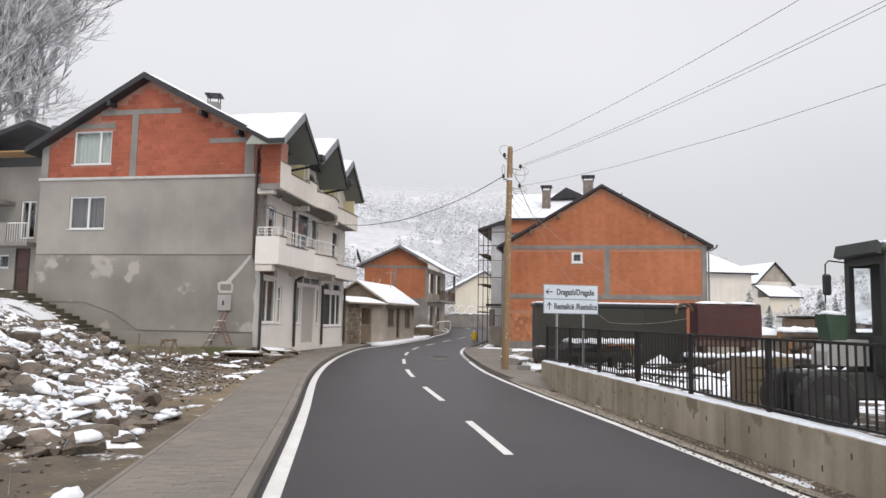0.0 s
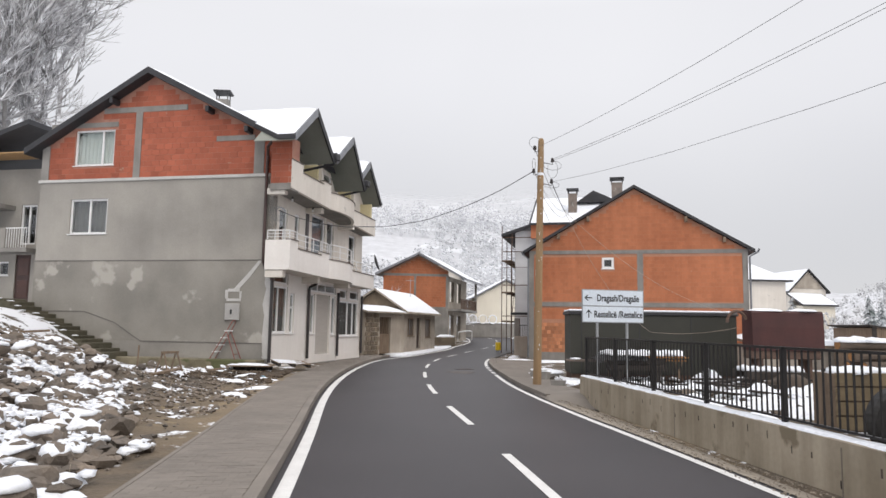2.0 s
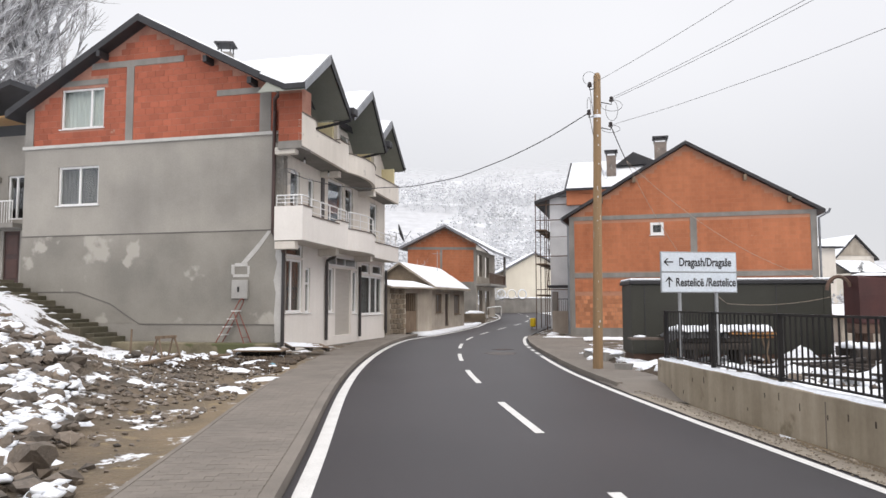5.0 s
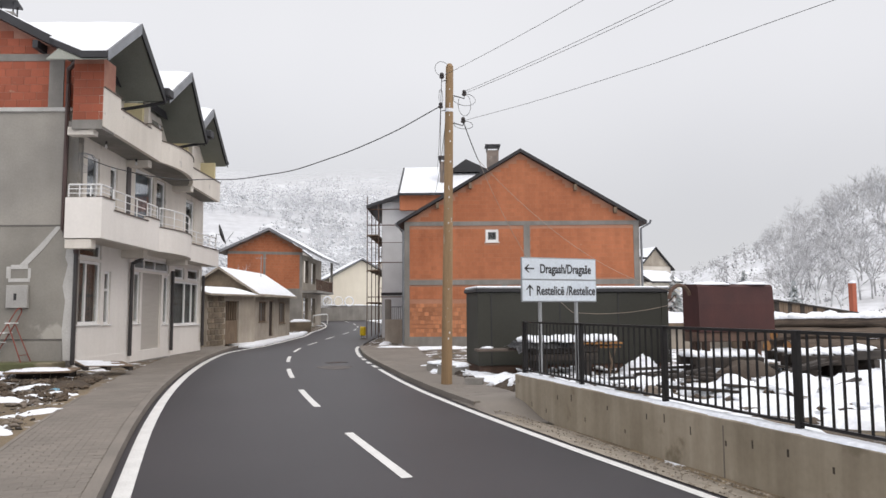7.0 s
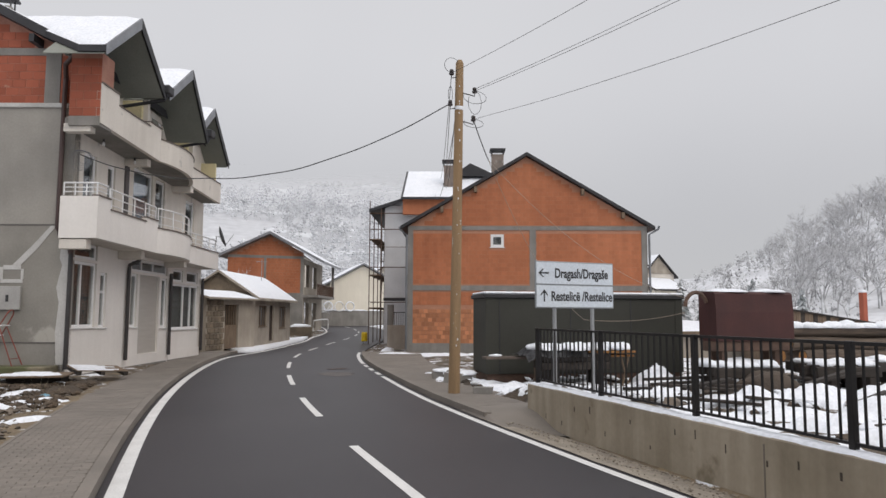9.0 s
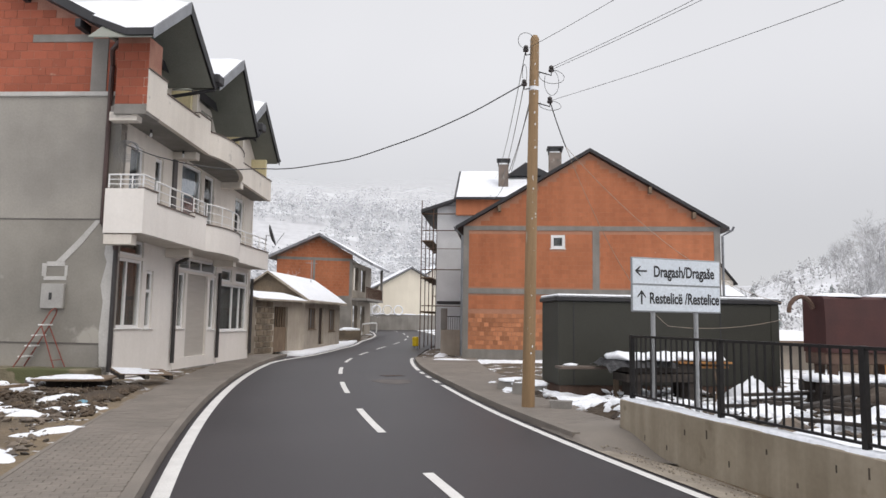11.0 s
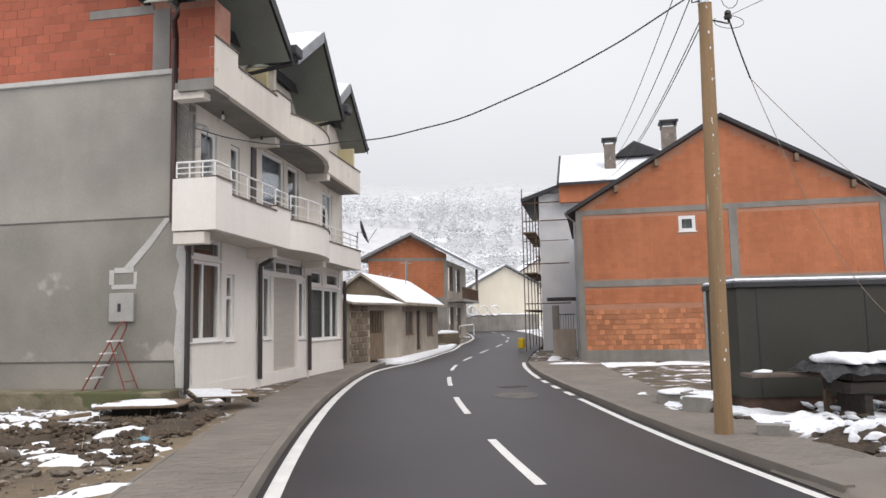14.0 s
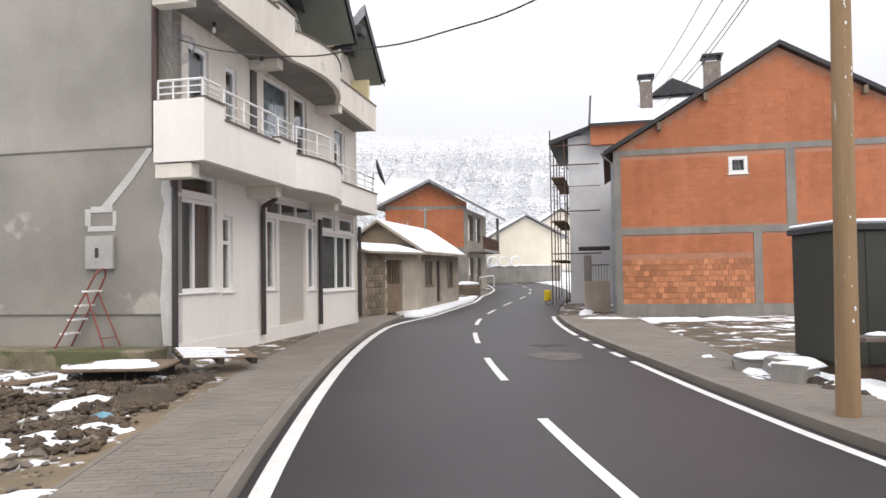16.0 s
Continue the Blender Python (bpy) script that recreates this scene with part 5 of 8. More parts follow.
cable((9.4, 26.6, 1.7), (12.25, 26.2, 1.9), 0.12, 0.006, 14, label="slack pale wire along the kiosk", material=PALEWIRE)
for i, (e, tgt) in enumerate(((ends[0], (4.2, 0.4, 10.4)), (ends[2], (4.4, 0.5, 10.2)), (PT @ Vector((-0.1, 0, 6.1)), (4.5, 0.3, 10.0)), (PT @ Vector((-0.1, 0, 6.0)), (3.9, -0.6, 9.2)))):
    cable(e, GS @ Vector((tgt[0], tgt[1], tgt[2])), 0.5 + 0.1 * i, 0.009)
bm = NB()
for c0, w, h in ((ends[0], -0.22, 0.35), (ends[1], 0.2, -0.55), (ends[3], 0.3, -0.2), (ends[2], 0.06, 0.4), (ends[1], 0.35, -0.3)):
    tube(bm, [c0 + Vector((w * math.sin(t) * 0.8, -0.02, h * (1 - math.cos(t)) * 0.5)) for t in np.linspace(0, 5.2, 12)], 0.006, 4)
part("loose_loop", bm, CABLE, pole, "loose loops of thin wire", kind="stuff")

# ---- green sheet-metal kiosk ----
CT = fr(6.82, 27.12, -8)
kiosk = root("metal_kiosk", 9.4, 27.8, 0.2, "dark green sheet-metal container kiosk with snow on top", "container")
part("body", box(NB(), CT, 0, 5.5, 0, 1.6, 0.28, 2.26, 0.01), GREENSHEET, kiosk)
part("roof_edge", box(NB(), CT, -0.06, 5.56, -0.06, 1.66, 2.26, 2.36, 0.01), DARKTRIM, kiosk, "dark folded roof edge")
part("snow", box(NB(), CT, -0.04, 5.54, -0.04, 1.64, 2.36, 2.43, 0.03), SNOW, kiosk, "strip of snow on the roof")
for x in (0.0, 5.3):
    part("corner_post", box(NB(), CT, x, x + 0.2, -0.012, 0.02, 0.28, 2.26), GREENSHEET, kiosk)
for x in (0.36, 2.3, 4.0):
    part("seam", box(NB(), CT, x, x + 0.025, -0.01, 0.01, 0.28, 2.26), DARKTRIM, kiosk)
part("base_beam", box(NB(), CT, 0.05, 5.45, 0.05, 1.55, -0.05, 0.28), RUST, kiosk)
# bench before it, and a timber load under snow
bench = root("plank_bench", 7.6, 25.9, 0.1, "rough plank bench with a little snow", "bench")
BN = fr(6.5, 26.45, -6)
part("tabletop", box(NB(), BN, 0, 2.6, -0.3, 0.15, 0.72, 0.78, 0.008), BROWNEDGE, bench)
for x in (1.3, 1.75):
    part("leg", box(NB(), BN, x, x + 0.09, -0.15, -0.05, -0.05, 0.72), WOOD, bench)
for x, w in ((0.28, 0.17), (1.5, 0.16), (1.72, 0.2)):
    b = NB()
    lump(b, BN @ Vector((x, -0.1, 0.79)), w, 0.11, 0.06, x * 7, 0.1, 2)
    part("snow", b, SNOW, bench, "small heap of snow", smooth=True)
ORANGEWOOD = mat("orange_plank", (0.42, 0.2, 0.06), (0.33, 0.15, 0.05), 2, 0.7, stretch=(1, 6, 6), vary=0.3)
DARKWOOD = mat("tarred_timber", (0.03, 0.024, 0.02), (0.055, 0.044, 0.037), 2, 0.8, stretch=(1, 6, 6), vary=0.3)
load = root("timber_load", 8.9, 25.2, 0.1, "load of dark beams and orange boards under snow", "timber")
TL = fr(7.6, 25.3, -4)
for j in range(4):
    for i in range(2):
        part("beam", box(NB(), TL, 0.05 * i + 0.02 * j, 1.75 + 0.06 * j, 0.22 * j, 0.22 * j + 0.19, 0.5 + 0.2 * i, 0.68 + 0.2 * i, 0.012), DARKWOOD, load, "dark tarred beam")
for j in range(5):
    part("board", box(NB(), TL @ pose(0, 0, 0, 0, 0, 0.8 * j - 1.5), 1.2 - 0.05 * j, 2.42 - 0.07 * j, 0.17 * j - 0.02, 0.17 * j + 0.13, 0.9 + 0.012 * j, 0.945 + 0.012 * j, 0.004), ORANGEWOOD, load, "orange-brown sawn board")
    part("board", box(NB(), TL @ pose(0, 0, 0, 0, 0, 1.2 - 0.6 * j), 1.3 + 0.04 * j, 2.4, 0.17 * j - 0.02, 0.17 * j + 0.13, 0.80, 0.845, 0.004), ORANGEWOOD, load, "orange-brown sawn board")
for x in (0.25, 1.45):
    part("trestle_leg", box(NB(), TL, x, x + 0.14, 0.05, 0.8, -0.05, 0.5, 0.01), DARKWOOD, load)
for x in (2.05, 2.25):
    part("strut", tube(NB(), [TL @ Vector((x, 0.05, 0.0)), TL @ Vector((4.3 - x, 0.05, 0.8))], 0.025, 6), WOOD, load)
b, rows = NB(), []
for i in range(27):
    u = -0.42 + 1.55 * i / 26
    row = []
    for k in range(19):
        v = -0.2 + 1.25 * k / 18
        hem = 0.1 * noise.noise((u * 3.1, 4.4, 1)) + 0.06 * noise.noise((u * 8, 2.4, 1))
        fold = 0.07 * (1 - abs(noise.noise((u * 3.2 + v * 1.4, v * 2.6, 5)))) + 0.05 * noise.noise((u * 7, v * 6, 9))
        drop = 0.13 * smooth01((0.12 - v) / 0.3) + 0.12 * smooth01((-0.1 - u) / 0.35)
        row.append(b.verts.new(TL @ Vector((u + 0.05 * noise.noise((v * 4, u, 7)), v + hem * (k < 6), 0.9 + fold - drop))))
    rows.append(row)
for r, q in zip(rows, rows[1:]):
    for k in range(18):
        b.faces.new((r[k], q[k], q[k + 1], r[k + 1]))
bmesh.ops.solidify(b, geom=b.faces[:], thickness=0.012)
part("tarpaulin", b, mat("dark_tarpaulin", (0.07, 0.072, 0.078), (0.13, 0.13, 0.135), 6, 0.5, bump=0.8, fine=9, depth=0.05), load, "crumpled dark tarpaulin over the beams")
for i, (x, w) in enumerate(((0.05, 0.24), (0.4, 0.3), (0.8, 0.32), (1.15, 0.3), (1.5, 0.32), (1.9, 0.3), (2.2, 0.24))):
    b = NB()
    lump(b, TL @ Vector((x, 0.42 + 0.1 * math.sin(i * 2.4), 0.98)), w, 0.5, 0.16 + 0.03 * math.sin(i * 3.1), i * 2.3, 0.1, 3)
    part("snow", b, SNOW, load, "soft snow on the timber", smooth=True)


# ---- snow, stones and rubble ----
def rock_mesh(seed):
    """An angular stone: a few random cuts off a block."""
    bm, r = NB(), random.Random(seed)
    bmesh.ops.create_icosphere(bm, subdivisions=2, radius=0.9)
    for v in bm.verts:
        v.co *= 1 + 0.3 * noise.noise(v.co * 1.4 + Vector((seed * 3.7, 0, seed))) + 0.1 * (r.random() - 0.5)
    for i in range(3):
        nrm = Vector((r.gauss(0, 1), r.gauss(0, 1), r.gauss(0, 0.7))).normalized()
        bmesh.ops.bisect_plane(bm, geom=bm.verts[:] + bm.edges[:] + bm.faces[:], plane_co=nrm * r.uniform(0.5, 0.75), plane_no=nrm, clear_outer=True)
        eds = [e for e in bm.edges if e.is_boundary]
        if eds:
            bmesh.ops.contextual_create(bm, geom=eds)
    bmesh.ops.recalc_face_normals(bm, faces=bm.faces)
    me = bpy.data.meshes.new("stone")
    bm.to_mesh(me), bm.free()
    me.materials.append(STONE)
    return me


ROCKS = [rock_mesh(i) for i in range(9)]
SNOWLUMPS = []
for i in range(5):
    b = NB()
    lump(b, (0, 0, 0), 1, 1, 1, i + 0.3, 0.12)
    me = bpy.data.meshes.new("snow_cap")
    for f in b.faces:
        f.smooth = True
    b.to_mesh(me), b.free()
    me.materials.append(SNOW)
    SNOWLUMPS.append(me)


def stone(x, y, s, rng, snow=0.5, label="angular brown rubble stone", z=None):
    ob = new("stone", ROCKS[rng.randrange(9)])
    z = ground_z(x, y) if z is None else z
    k = (s * rng.uniform(0.8, 1.3), s * rng.uniform(0.7, 1.1), s * rng.uniform(0.5, 0.8))
    ob.matrix_world = pose(x, y, z + k[2] * 0.4, 0, 0, rng.uniform(0, 360)) @ pose(0, 0, 0, rng.uniform(-20, 20), rng.uniform(-20, 20), 0) @ Matrix.Diagonal((*k, 1))
    has = rng.random() < snow
    tagged(ob, ("snow-capped " if has else "") + label, "stone", "rubble stones")
    if has:
        sc = new("snow_cap", SNOWLUMPS[rng.randrange(5)])
        sc.parent = ob
        sc.matrix_basis = Matrix.Translation((rng.uniform(-0.1, 0.1), rng.uniform(-0.1, 0.1), 0.3)) @ Matrix.Diagonal((0.78, 0.78, 0.62, 1))
        sc["label"] = "cap of fresh snow"
    return ob


def in_pile(x, y):
    """How thickly the rubble lies: a heap that draws back from the footway further on."""
    e = -2.38 - x
    edge = float(np.interp(y, [9.5, 11.5, 13, 15, 18, 22, 25], [0.6, 0.1, 0.1, 0.75, 2.0, 3.8, 5.4])) + 0.4 * noise.noise((y * 0.7, 1, 1))
    return smooth01((e - edge) / 0.5) * smooth01((y - 9.7) / 0.7) * (1 - smooth01((y - 22.5) / 3.0)) * (1 - smooth01((e - 9) / 3.5))


rng = random.Random(21)
n = 0
while n < 215:
    x, y = rng.uniform(-9.5, -2.5), rng.uniform(9.6, 22)
    if rng.random() > in_pile(x, y) * (0.4 + 0.6 * smooth01(noise.noise((x * 0.5, y * 0.5, 2)) + 0.7)):
        continue
    s = 0.11 + 0.2 * rng.random() ** 1.6
    stone(x, y, s, rng, 0.7, z=ground_z(x, y) + rng.uniform(-0.02, 0.12))
    n += 1
for i in range(12):
    x, y = rng.uniform(-8.5, -3.2), rng.uniform(24.5, 29.3)
    stone(x, y, rng.uniform(0.06, 0.16), rng, 0.6)


def scatter(count, sizes, where_fn, material, name, label, cat, flat, seed, lift=0.0):
    """Many uneven lumps joined into one mesh of loose stuff."""
    r = random.Random(seed)
    V, F = [], []
    base = [(0, 0, 1), (0.9, 0, 0.25), (0.28, 0.86, 0.2), (-0.73, 0.53, 0.3), (-0.73, -0.53, 0.18), (0.28, -0.86, 0.28), (0.5, 0.4, -0.6), (-0.6, 0.1, -0.6), (0.2, -0.6, -0.6)]
    tris = [(0, 1, 2), (0, 2, 3), (0, 3, 4), (0, 4, 5), (0, 5, 1), (1, 6, 2), (2, 6, 7), (2, 7, 3), (3, 7, 4), (4, 7, 8), (4, 8, 5), (5, 8, 1), (1, 8, 6)]
    done = 0
    while done < count:
        p = where_fn(r)
        if p is None:
            continue
        s, k = r.uniform(*sizes), len(V)
        m = pose(p[0], p[1], ground_z(p[0], p[1]) + lift + s * 0.2, r.uniform(-20, 20), r.uniform(-20, 20), r.uniform(0, 360)) @ Matrix.Diagonal((s * r.uniform(0.8, 1.6), s, s * flat, 1))
        V += [tuple(m @ (Vector(v) * r.uniform(0.75, 1.2))) for v in base]
        F += [tuple(k + i for i in t) for t in tris]
        done += 1
    me = bpy.data.meshes.new(name)
    me.from_pydata(V, [], F)
    me.materials.append(material)
    if material is SNOW:
        me.polygons.foreach_set("use_smooth", [True] * len(me.polygons))
    return tagged(new(name, me), label, cat, kind="stuff")


def pick_pile(r):
    x, y = r.uniform(-11, -2.42), r.uniform(9.8, 24.8)
    return (x, y) if r.random() < in_pile(x, y) else None


def pick_snow(r):
    x, y = r.uniform(-13, -2.5), r.uniform(10.2, 29.5)
    k = in_pile(x, y) + (0.5 if x < -8 else 0)
    return (x, y) if r.random() < k and noise.noise((x * 0.8, y * 0.8, 9)) + 0.5 * noise.noise((x * 2.2, y * 2.2, 3)) > 0.06 else None


def pick_bank(r):
    x, y = r.uniform(-15, -2.62), r.uniform(5.0, 30.0)
    return (x, y)


def pick_mud(r):
    x, y = r.uniform(-9, -2.75), r.uniform(14.5, 30.2)
    return (x, y) if noise.noise((x * 0.8, y * 0.8, 4)) > -0.1 else None


def pick_pole(r):
    x, y = r.uniform(5.6, 9.8), r.uniform(22.6, 26.0)
    return (x, y) if x > 5.9 + 0.35 * abs(y - 24) and noise.noise((x, y, 6)) > -0.2 else None


def pick_foot(r):
    y = r.uniform(4, 21.6)
    return (r.uniform(4.75, WALLX - 0.02), y)


scatter(220, (0.02, 0.1), pick_pole, STONE, "rubble", "rubble and earth beside the pole", "rubble", 0.7, 15)
scatter(300, (0.03, 0.09), pick_pole, SNOW, "snow_clumps", "clumps of snow on the rubble beside the pole", "snow", 0.4, 16, 0.05)
scatter(2200, (0.006, 0.02), pick_foot, GRAVEL, "gravel", "gravel along the foot of the wall", "gravel", 0.7, 17, 0.06)
scatter(3200, (0.05, 0.17), pick_pile, STONE, "rubble", "broken stones heaped beside the footway", "rubble", 0.75, 5, 0.03)
scatter(10500, (0.03, 0.12), pick_snow, SNOW, "snow_clumps", "clumps of fresh snow lying on the rubble", "snow", 0.45, 6, 0.08)
scatter(3500, (0.012, 0.05), pick_bank, STONE, "gravel", "gravel and crumbs of earth on the bank", "gravel", 0.7, 7)
scatter(2600, (0.015, 0.08), pick_mud, STONE, "clods", "clods of dark earth and debris in the yard", "debris", 0.7, 8)
scatter(250, (0.015, 0.06), pick_mud, SNOW, "snow_crumbs", "crumbs of snow in the yard", "snow", 0.5, 9, 0.02)
# dry grass on the bank
rng = random.Random(44)
V, F = [], []
for i in range(2600):
    x, y = rng.uniform(-14, -2.7), rng.uniform(6.5, 29)
    if noise.noise((x * 0.6, y * 0.6, 12)) < 0.05:
        continue
    z, h, a = ground_z(x, y), rng.uniform(0.06, 0.28), rng.uniform(0, 6.28)
    lx, ly, k = rng.gauss(0, 0.35) * h, rng.gauss(0, 0.35) * h, len(V)
    V += [(x - 0.004 * math.cos(a), y - 0.004 * math.sin(a), z), (x + 0.004 * math.cos(a), y + 0.004 * math.sin(a), z), (x + lx, y + ly, z + h)]
    F.append((k, k + 1, k + 2))
me = bpy.data.meshes.new("dry_grass")
me.from_pydata(V, [], F)
me.materials.append(mat("dry_straw", (0.34, 0.26, 0.14), (0.5, 0.46, 0.38), 3, 0.9, bump=0, vary=0.4))
tagged(new("dry_grass", me), "dry straw-coloured grass blades among the rubble", "grass", kind="stuff")


def drift(x, y, rx, ry, h, seed, z=None, label="low patch of fresh snow on the ground", rot=0):
    """A patch of lying snow with a ragged edge that follows the ground."""
    bm, ring = NB(), []
    k, m = 26, 5
    c, sn = math.cos(radians(rot)), math.sin(radians(rot))
    for j in range(m + 1):
        row = []
        for i in range(k):
            a = 2 * math.pi * i / k
            e = 1 + 0.38 * noise.noise((math.cos(a) * 1.6 + seed * 5, math.sin(a) * 1.6, seed)) + 0.2 * noise.noise((math.cos(a) * 4 + seed, math.sin(a) * 4, seed * 2))
            q = e * (1 - j / m)
            px, py = q * rx * math.cos(a), q * ry * math.sin(a)
            X, Y = x + px * c - py * sn, y + px * sn + py * c
            zz = (ground_z(X, Y) if z is None else z) + (-0.03 if j == 0 else h * (1 - (1 - j / m) ** 2.2) * (0.8 + 0.5 * noise.noise((X * 2.5, Y * 2.5, seed)) + 0.35 * noise.noise((X * 7, Y * 7, seed))))
            row.append(bm.verts.new((X, Y, zz)))
        ring.append(row)
    for r, q in zip(ring, ring[1:]):
        for i in range(k):
            bm.faces.new((r[i], r[(i + 1) % k], q[(i + 1) % k], q[i]))
    bm.faces.new(ring[-1])
    return whole("snow_patch", bm, SNOW, label, "snow", "snow patches", smooth=True)


rng = random.Random(5)
made = 0
while made < 74:
    x, y = rng.uniform(-10, -2.8), rng.uniform(10.8, 28)
    if rng.random() > 0.12 + in_pile(x, y):
        continue
    drift(x, y, rng.uniform(0.2, 0.65), rng.uniform(0.15, 0.42), rng.uniform(0.12, 0.24) if in_pile(x, y) > 0.3 else 0.08, made + 0.5, rot=rng.uniform(-60, 60))
    made += 1
for i in range(20):
    drift(rng.uniform(-8.5, -3.2), rng.uniform(23, 29.6), rng.uniform(0.3, 0.9), rng.uniform(0.12, 0.3), rng.uniform(0.05, 0.1), i + 60.2, rot=rng.uniform(-30, 30))
for x, y, rx, ry, h in ((-5.5, 29.4, 1.3, 0.35, 0.16), (-8.2, 28.9, 1.2, 0.45, 0.18), (-6.7, 27.6, 1.2, 0.35, 0.12), (-9.5, 26.5, 1.2, 0.6, 0.2), (-2.42, 7.5, 0.17, 0.5, 0.16), (-2.3, 8.35, 0.13, 0.35, 0.12), (-2.75, 7.3, 0.12, 0.18, 0.08)):
    drift(x, y, rx, ry, h, x * y)

# ---- yard before the gable: ledge, ladder, trestle, pallet, slab ----
LEDGE = mat("mossy_concrete", (0.26, 0.225, 0.155), (0.13, 0.115, 0.075), 1.6, 0.95, bump=0.6, fine=18, depth=0.03, spots=((0.1, 0.105, 0.05), 1.1, 0.58))
part_ledge = whole("concrete_ledge", box(NB(), GM, 0.1, 6.0, -0.75, -0.03, -0.1, 0.44, 0.03), LEDGE, "mossy concrete ledge along the foot of the wall", "ledge", kind="structure")
ladder = root("step_ladder", -5.5, 30.9, 0.44, "open red-brown step ladder leaning by the wall", "ladder")
LD = Matrix.Translation(GM @ Vector((2.1, -0.3, 0.44))) @ fr(0, 0, FA - 90) @ Matrix.Diagonal((1.1, 0.95, 0.92, 1))
RED = mat("red_painted_steel", (0.30, 0.085, 0.06), (0.22, 0.06, 0.045), 3, 0.5, 0.3)
for yy in (-0.22, 0.22):
    part("rail", tube(NB(), [LD @ Vector(p) for p in ((0, yy, 0), (0.6, yy * 0.8, 1.2), (0.7, yy * 0.72, 1.42))], 0.017, 8), RED, ladder)
    part("rear_leg", tube(NB(), [LD @ Vector(p) for p in ((0.55, yy * 0.75, 1.15), (0.95, yy * 1.1, 0))], 0.015, 8), RED, ladder)
part("hoop", tube(NB(), [LD @ Vector((0.7 + 0.06 * math.sin(t), -0.158 * math.cos(t), 1.42 + 0.16 * math.sin(t))) for t in np.linspace(0, math.pi, 9)], 0.017, 8), RED, ladder)
part("brace", tube(NB(), [LD @ Vector(p) for p in ((0.86, -0.23, 0.2), (0.86, 0.23, 0.2))], 0.01, 6), RED, ladder)
for i in range(4):
    t = (i + 1) / 4.4
    x, z = 0.62 * t, 1.25 * t
    part("step", box(NB(), LD @ pose(x, 0, z), -0.07, 0.07, -0.2, 0.2, -0.014, 0.02, 0.004), PVC, ladder, "snowy pale step")
trestle = root("trestle", -6.3, 27.3, 0.3, "small wooden trestle standing in the snow", "trestle")
TR = fr(-6.3, 27.3, 62, ground_z(-6.3, 27.3))
part("top_bar", box(NB(), TR, -0.35, 0.35, -0.05, 0.05, 0.68, 0.76, 0.006), WOOD, trestle)
for sx in (-0.28, 0.28):
    for sy in (-1, 1):
        part("leg", tube(NB(), [TR @ Vector((sx, 0.03 * sy, 0.7)), TR @ Vector((sx * 1.2, 0.3 * sy, -0.03))], 0.028, 6), WOOD, trestle)
stick = whole("stake", tube(NB(), [(-7.6, 28.2, ground_z(-7.6, 28.2) - 0.05), (-7.57, 28.2, 1.0)], 0.03, 6), WOOD, "short wooden stake by the wall", "stake")
meter = root("meter_box", -5.2, 31.3, 2.0, "grey electricity meter box on the wall", "meter box")
part("case", box(NB(), GM, 1.2, 1.8, -0.1, -0.007, 1.9, 2.53, 0.012), mat("grey_enclosure", (0.42, 0.41, 0.39), None, 2, 0.5), meter)
part("dial_window", box(NB(), GM, 1.5, 1.58, -0.112, -0.1, 2.12, 2.3, 0.006), CABLE, meter, "small dark reading window")
pallet = root("pallet", -2.9, 30.2, 0.5, "wooden pallet dusted with snow", "pallet")
PL = fr(-2.75, 29.85, 24, 0.3) @ pose(0, 0, 0, 5, 3, 0)
for i in range(7):
    p = part("deck_board", box(NB(), PL, -0.62 + 0.03 * math.sin(i * 2.7), 0.6, -0.45 + 0.14 * i, -0.35 + 0.14 * i, 0.1, 0.122, 0.004), WOOD, pallet)
    part("snow", box(NB(), PL, -0.6, 0.25 + 0.18 * math.sin(i * 1.9), -0.445 + 0.14 * i, -0.375 + 0.14 * i, 0.122, 0.136, 0.006), SNOW, p, "thin snow on the board")
for x in (-0.6, -0.05, 0.5):
    part("bearer", box(NB(), PL, x, x + 0.1, -0.45, 0.5, 0.0, 0.1), DARKWOOD, pallet)
slab = root("loose_slab", -4.4, 29.3, 0.4, "boards laid over a dark pit, covered in snow", "slab")
SL = fr(-4.0, 29.1, -4)
part("body", box(NB(), SL, -0.75, 0.75, -0.6, 0.6, 0.3, 0.35, 0.01), WOOD, slab)
# dark block fills the gap, its colour standing for the shade beneath
part("support", box(NB(), SL, -0.6, 0.6, -0.15, 0.55, -0.2, 0.3), DARKWOOD, slab)
bm = NB()
for q, (x, y, rx, ry) in enumerate(((-0.3, -0.2, 0.45, 0.38), (0.25, -0.25, 0.42, 0.34), (-0.15, 0.2, 0.45, 0.3), (-0.55, -0.35, 0.22, 0.2))):
    lump(bm, SL @ Vector((x, y, 0.345)), rx, ry, 0.05, 3.3 + q, 0.1, 3)
part("snow", bm, SNOW, slab, "soft snow cushion", smooth=True)
for x, y, a, w in ((-5.6, 28.4, 20, 1.6), (-7.6, 25.6, 160, 2.2), (-7.0, 25.2, 150, 1.8), (-9.2, 22.4, 15, 2.4), (-5.4, 23.8, 70, 1.2)):
    whole("plank", box(NB(), fr(x, y, a, ground_z(x, y) + 0.1) @ pose(0, 0, 0, 0, -4, 0), -w / 2, w / 2, -0.08, 0.08, -0.03, 0.03, 0.006), WOOD, "discarded dark plank on the rubble", "plank", "discarded planks")
bm = NB()
lump(bm, (-3.1, 25.75, ground_z(-3.1, 25.75) + 0.03), 0.14, 0.1, 0.08, 8.1, 0.2, 2)
whole("plastic_bag", bm, mat("blue_plastic", (0.10, 0.26, 0.36), (0.2, 0.36, 0.44), 5, 0.4), "crumpled blue plastic bag on the ground", "litter")

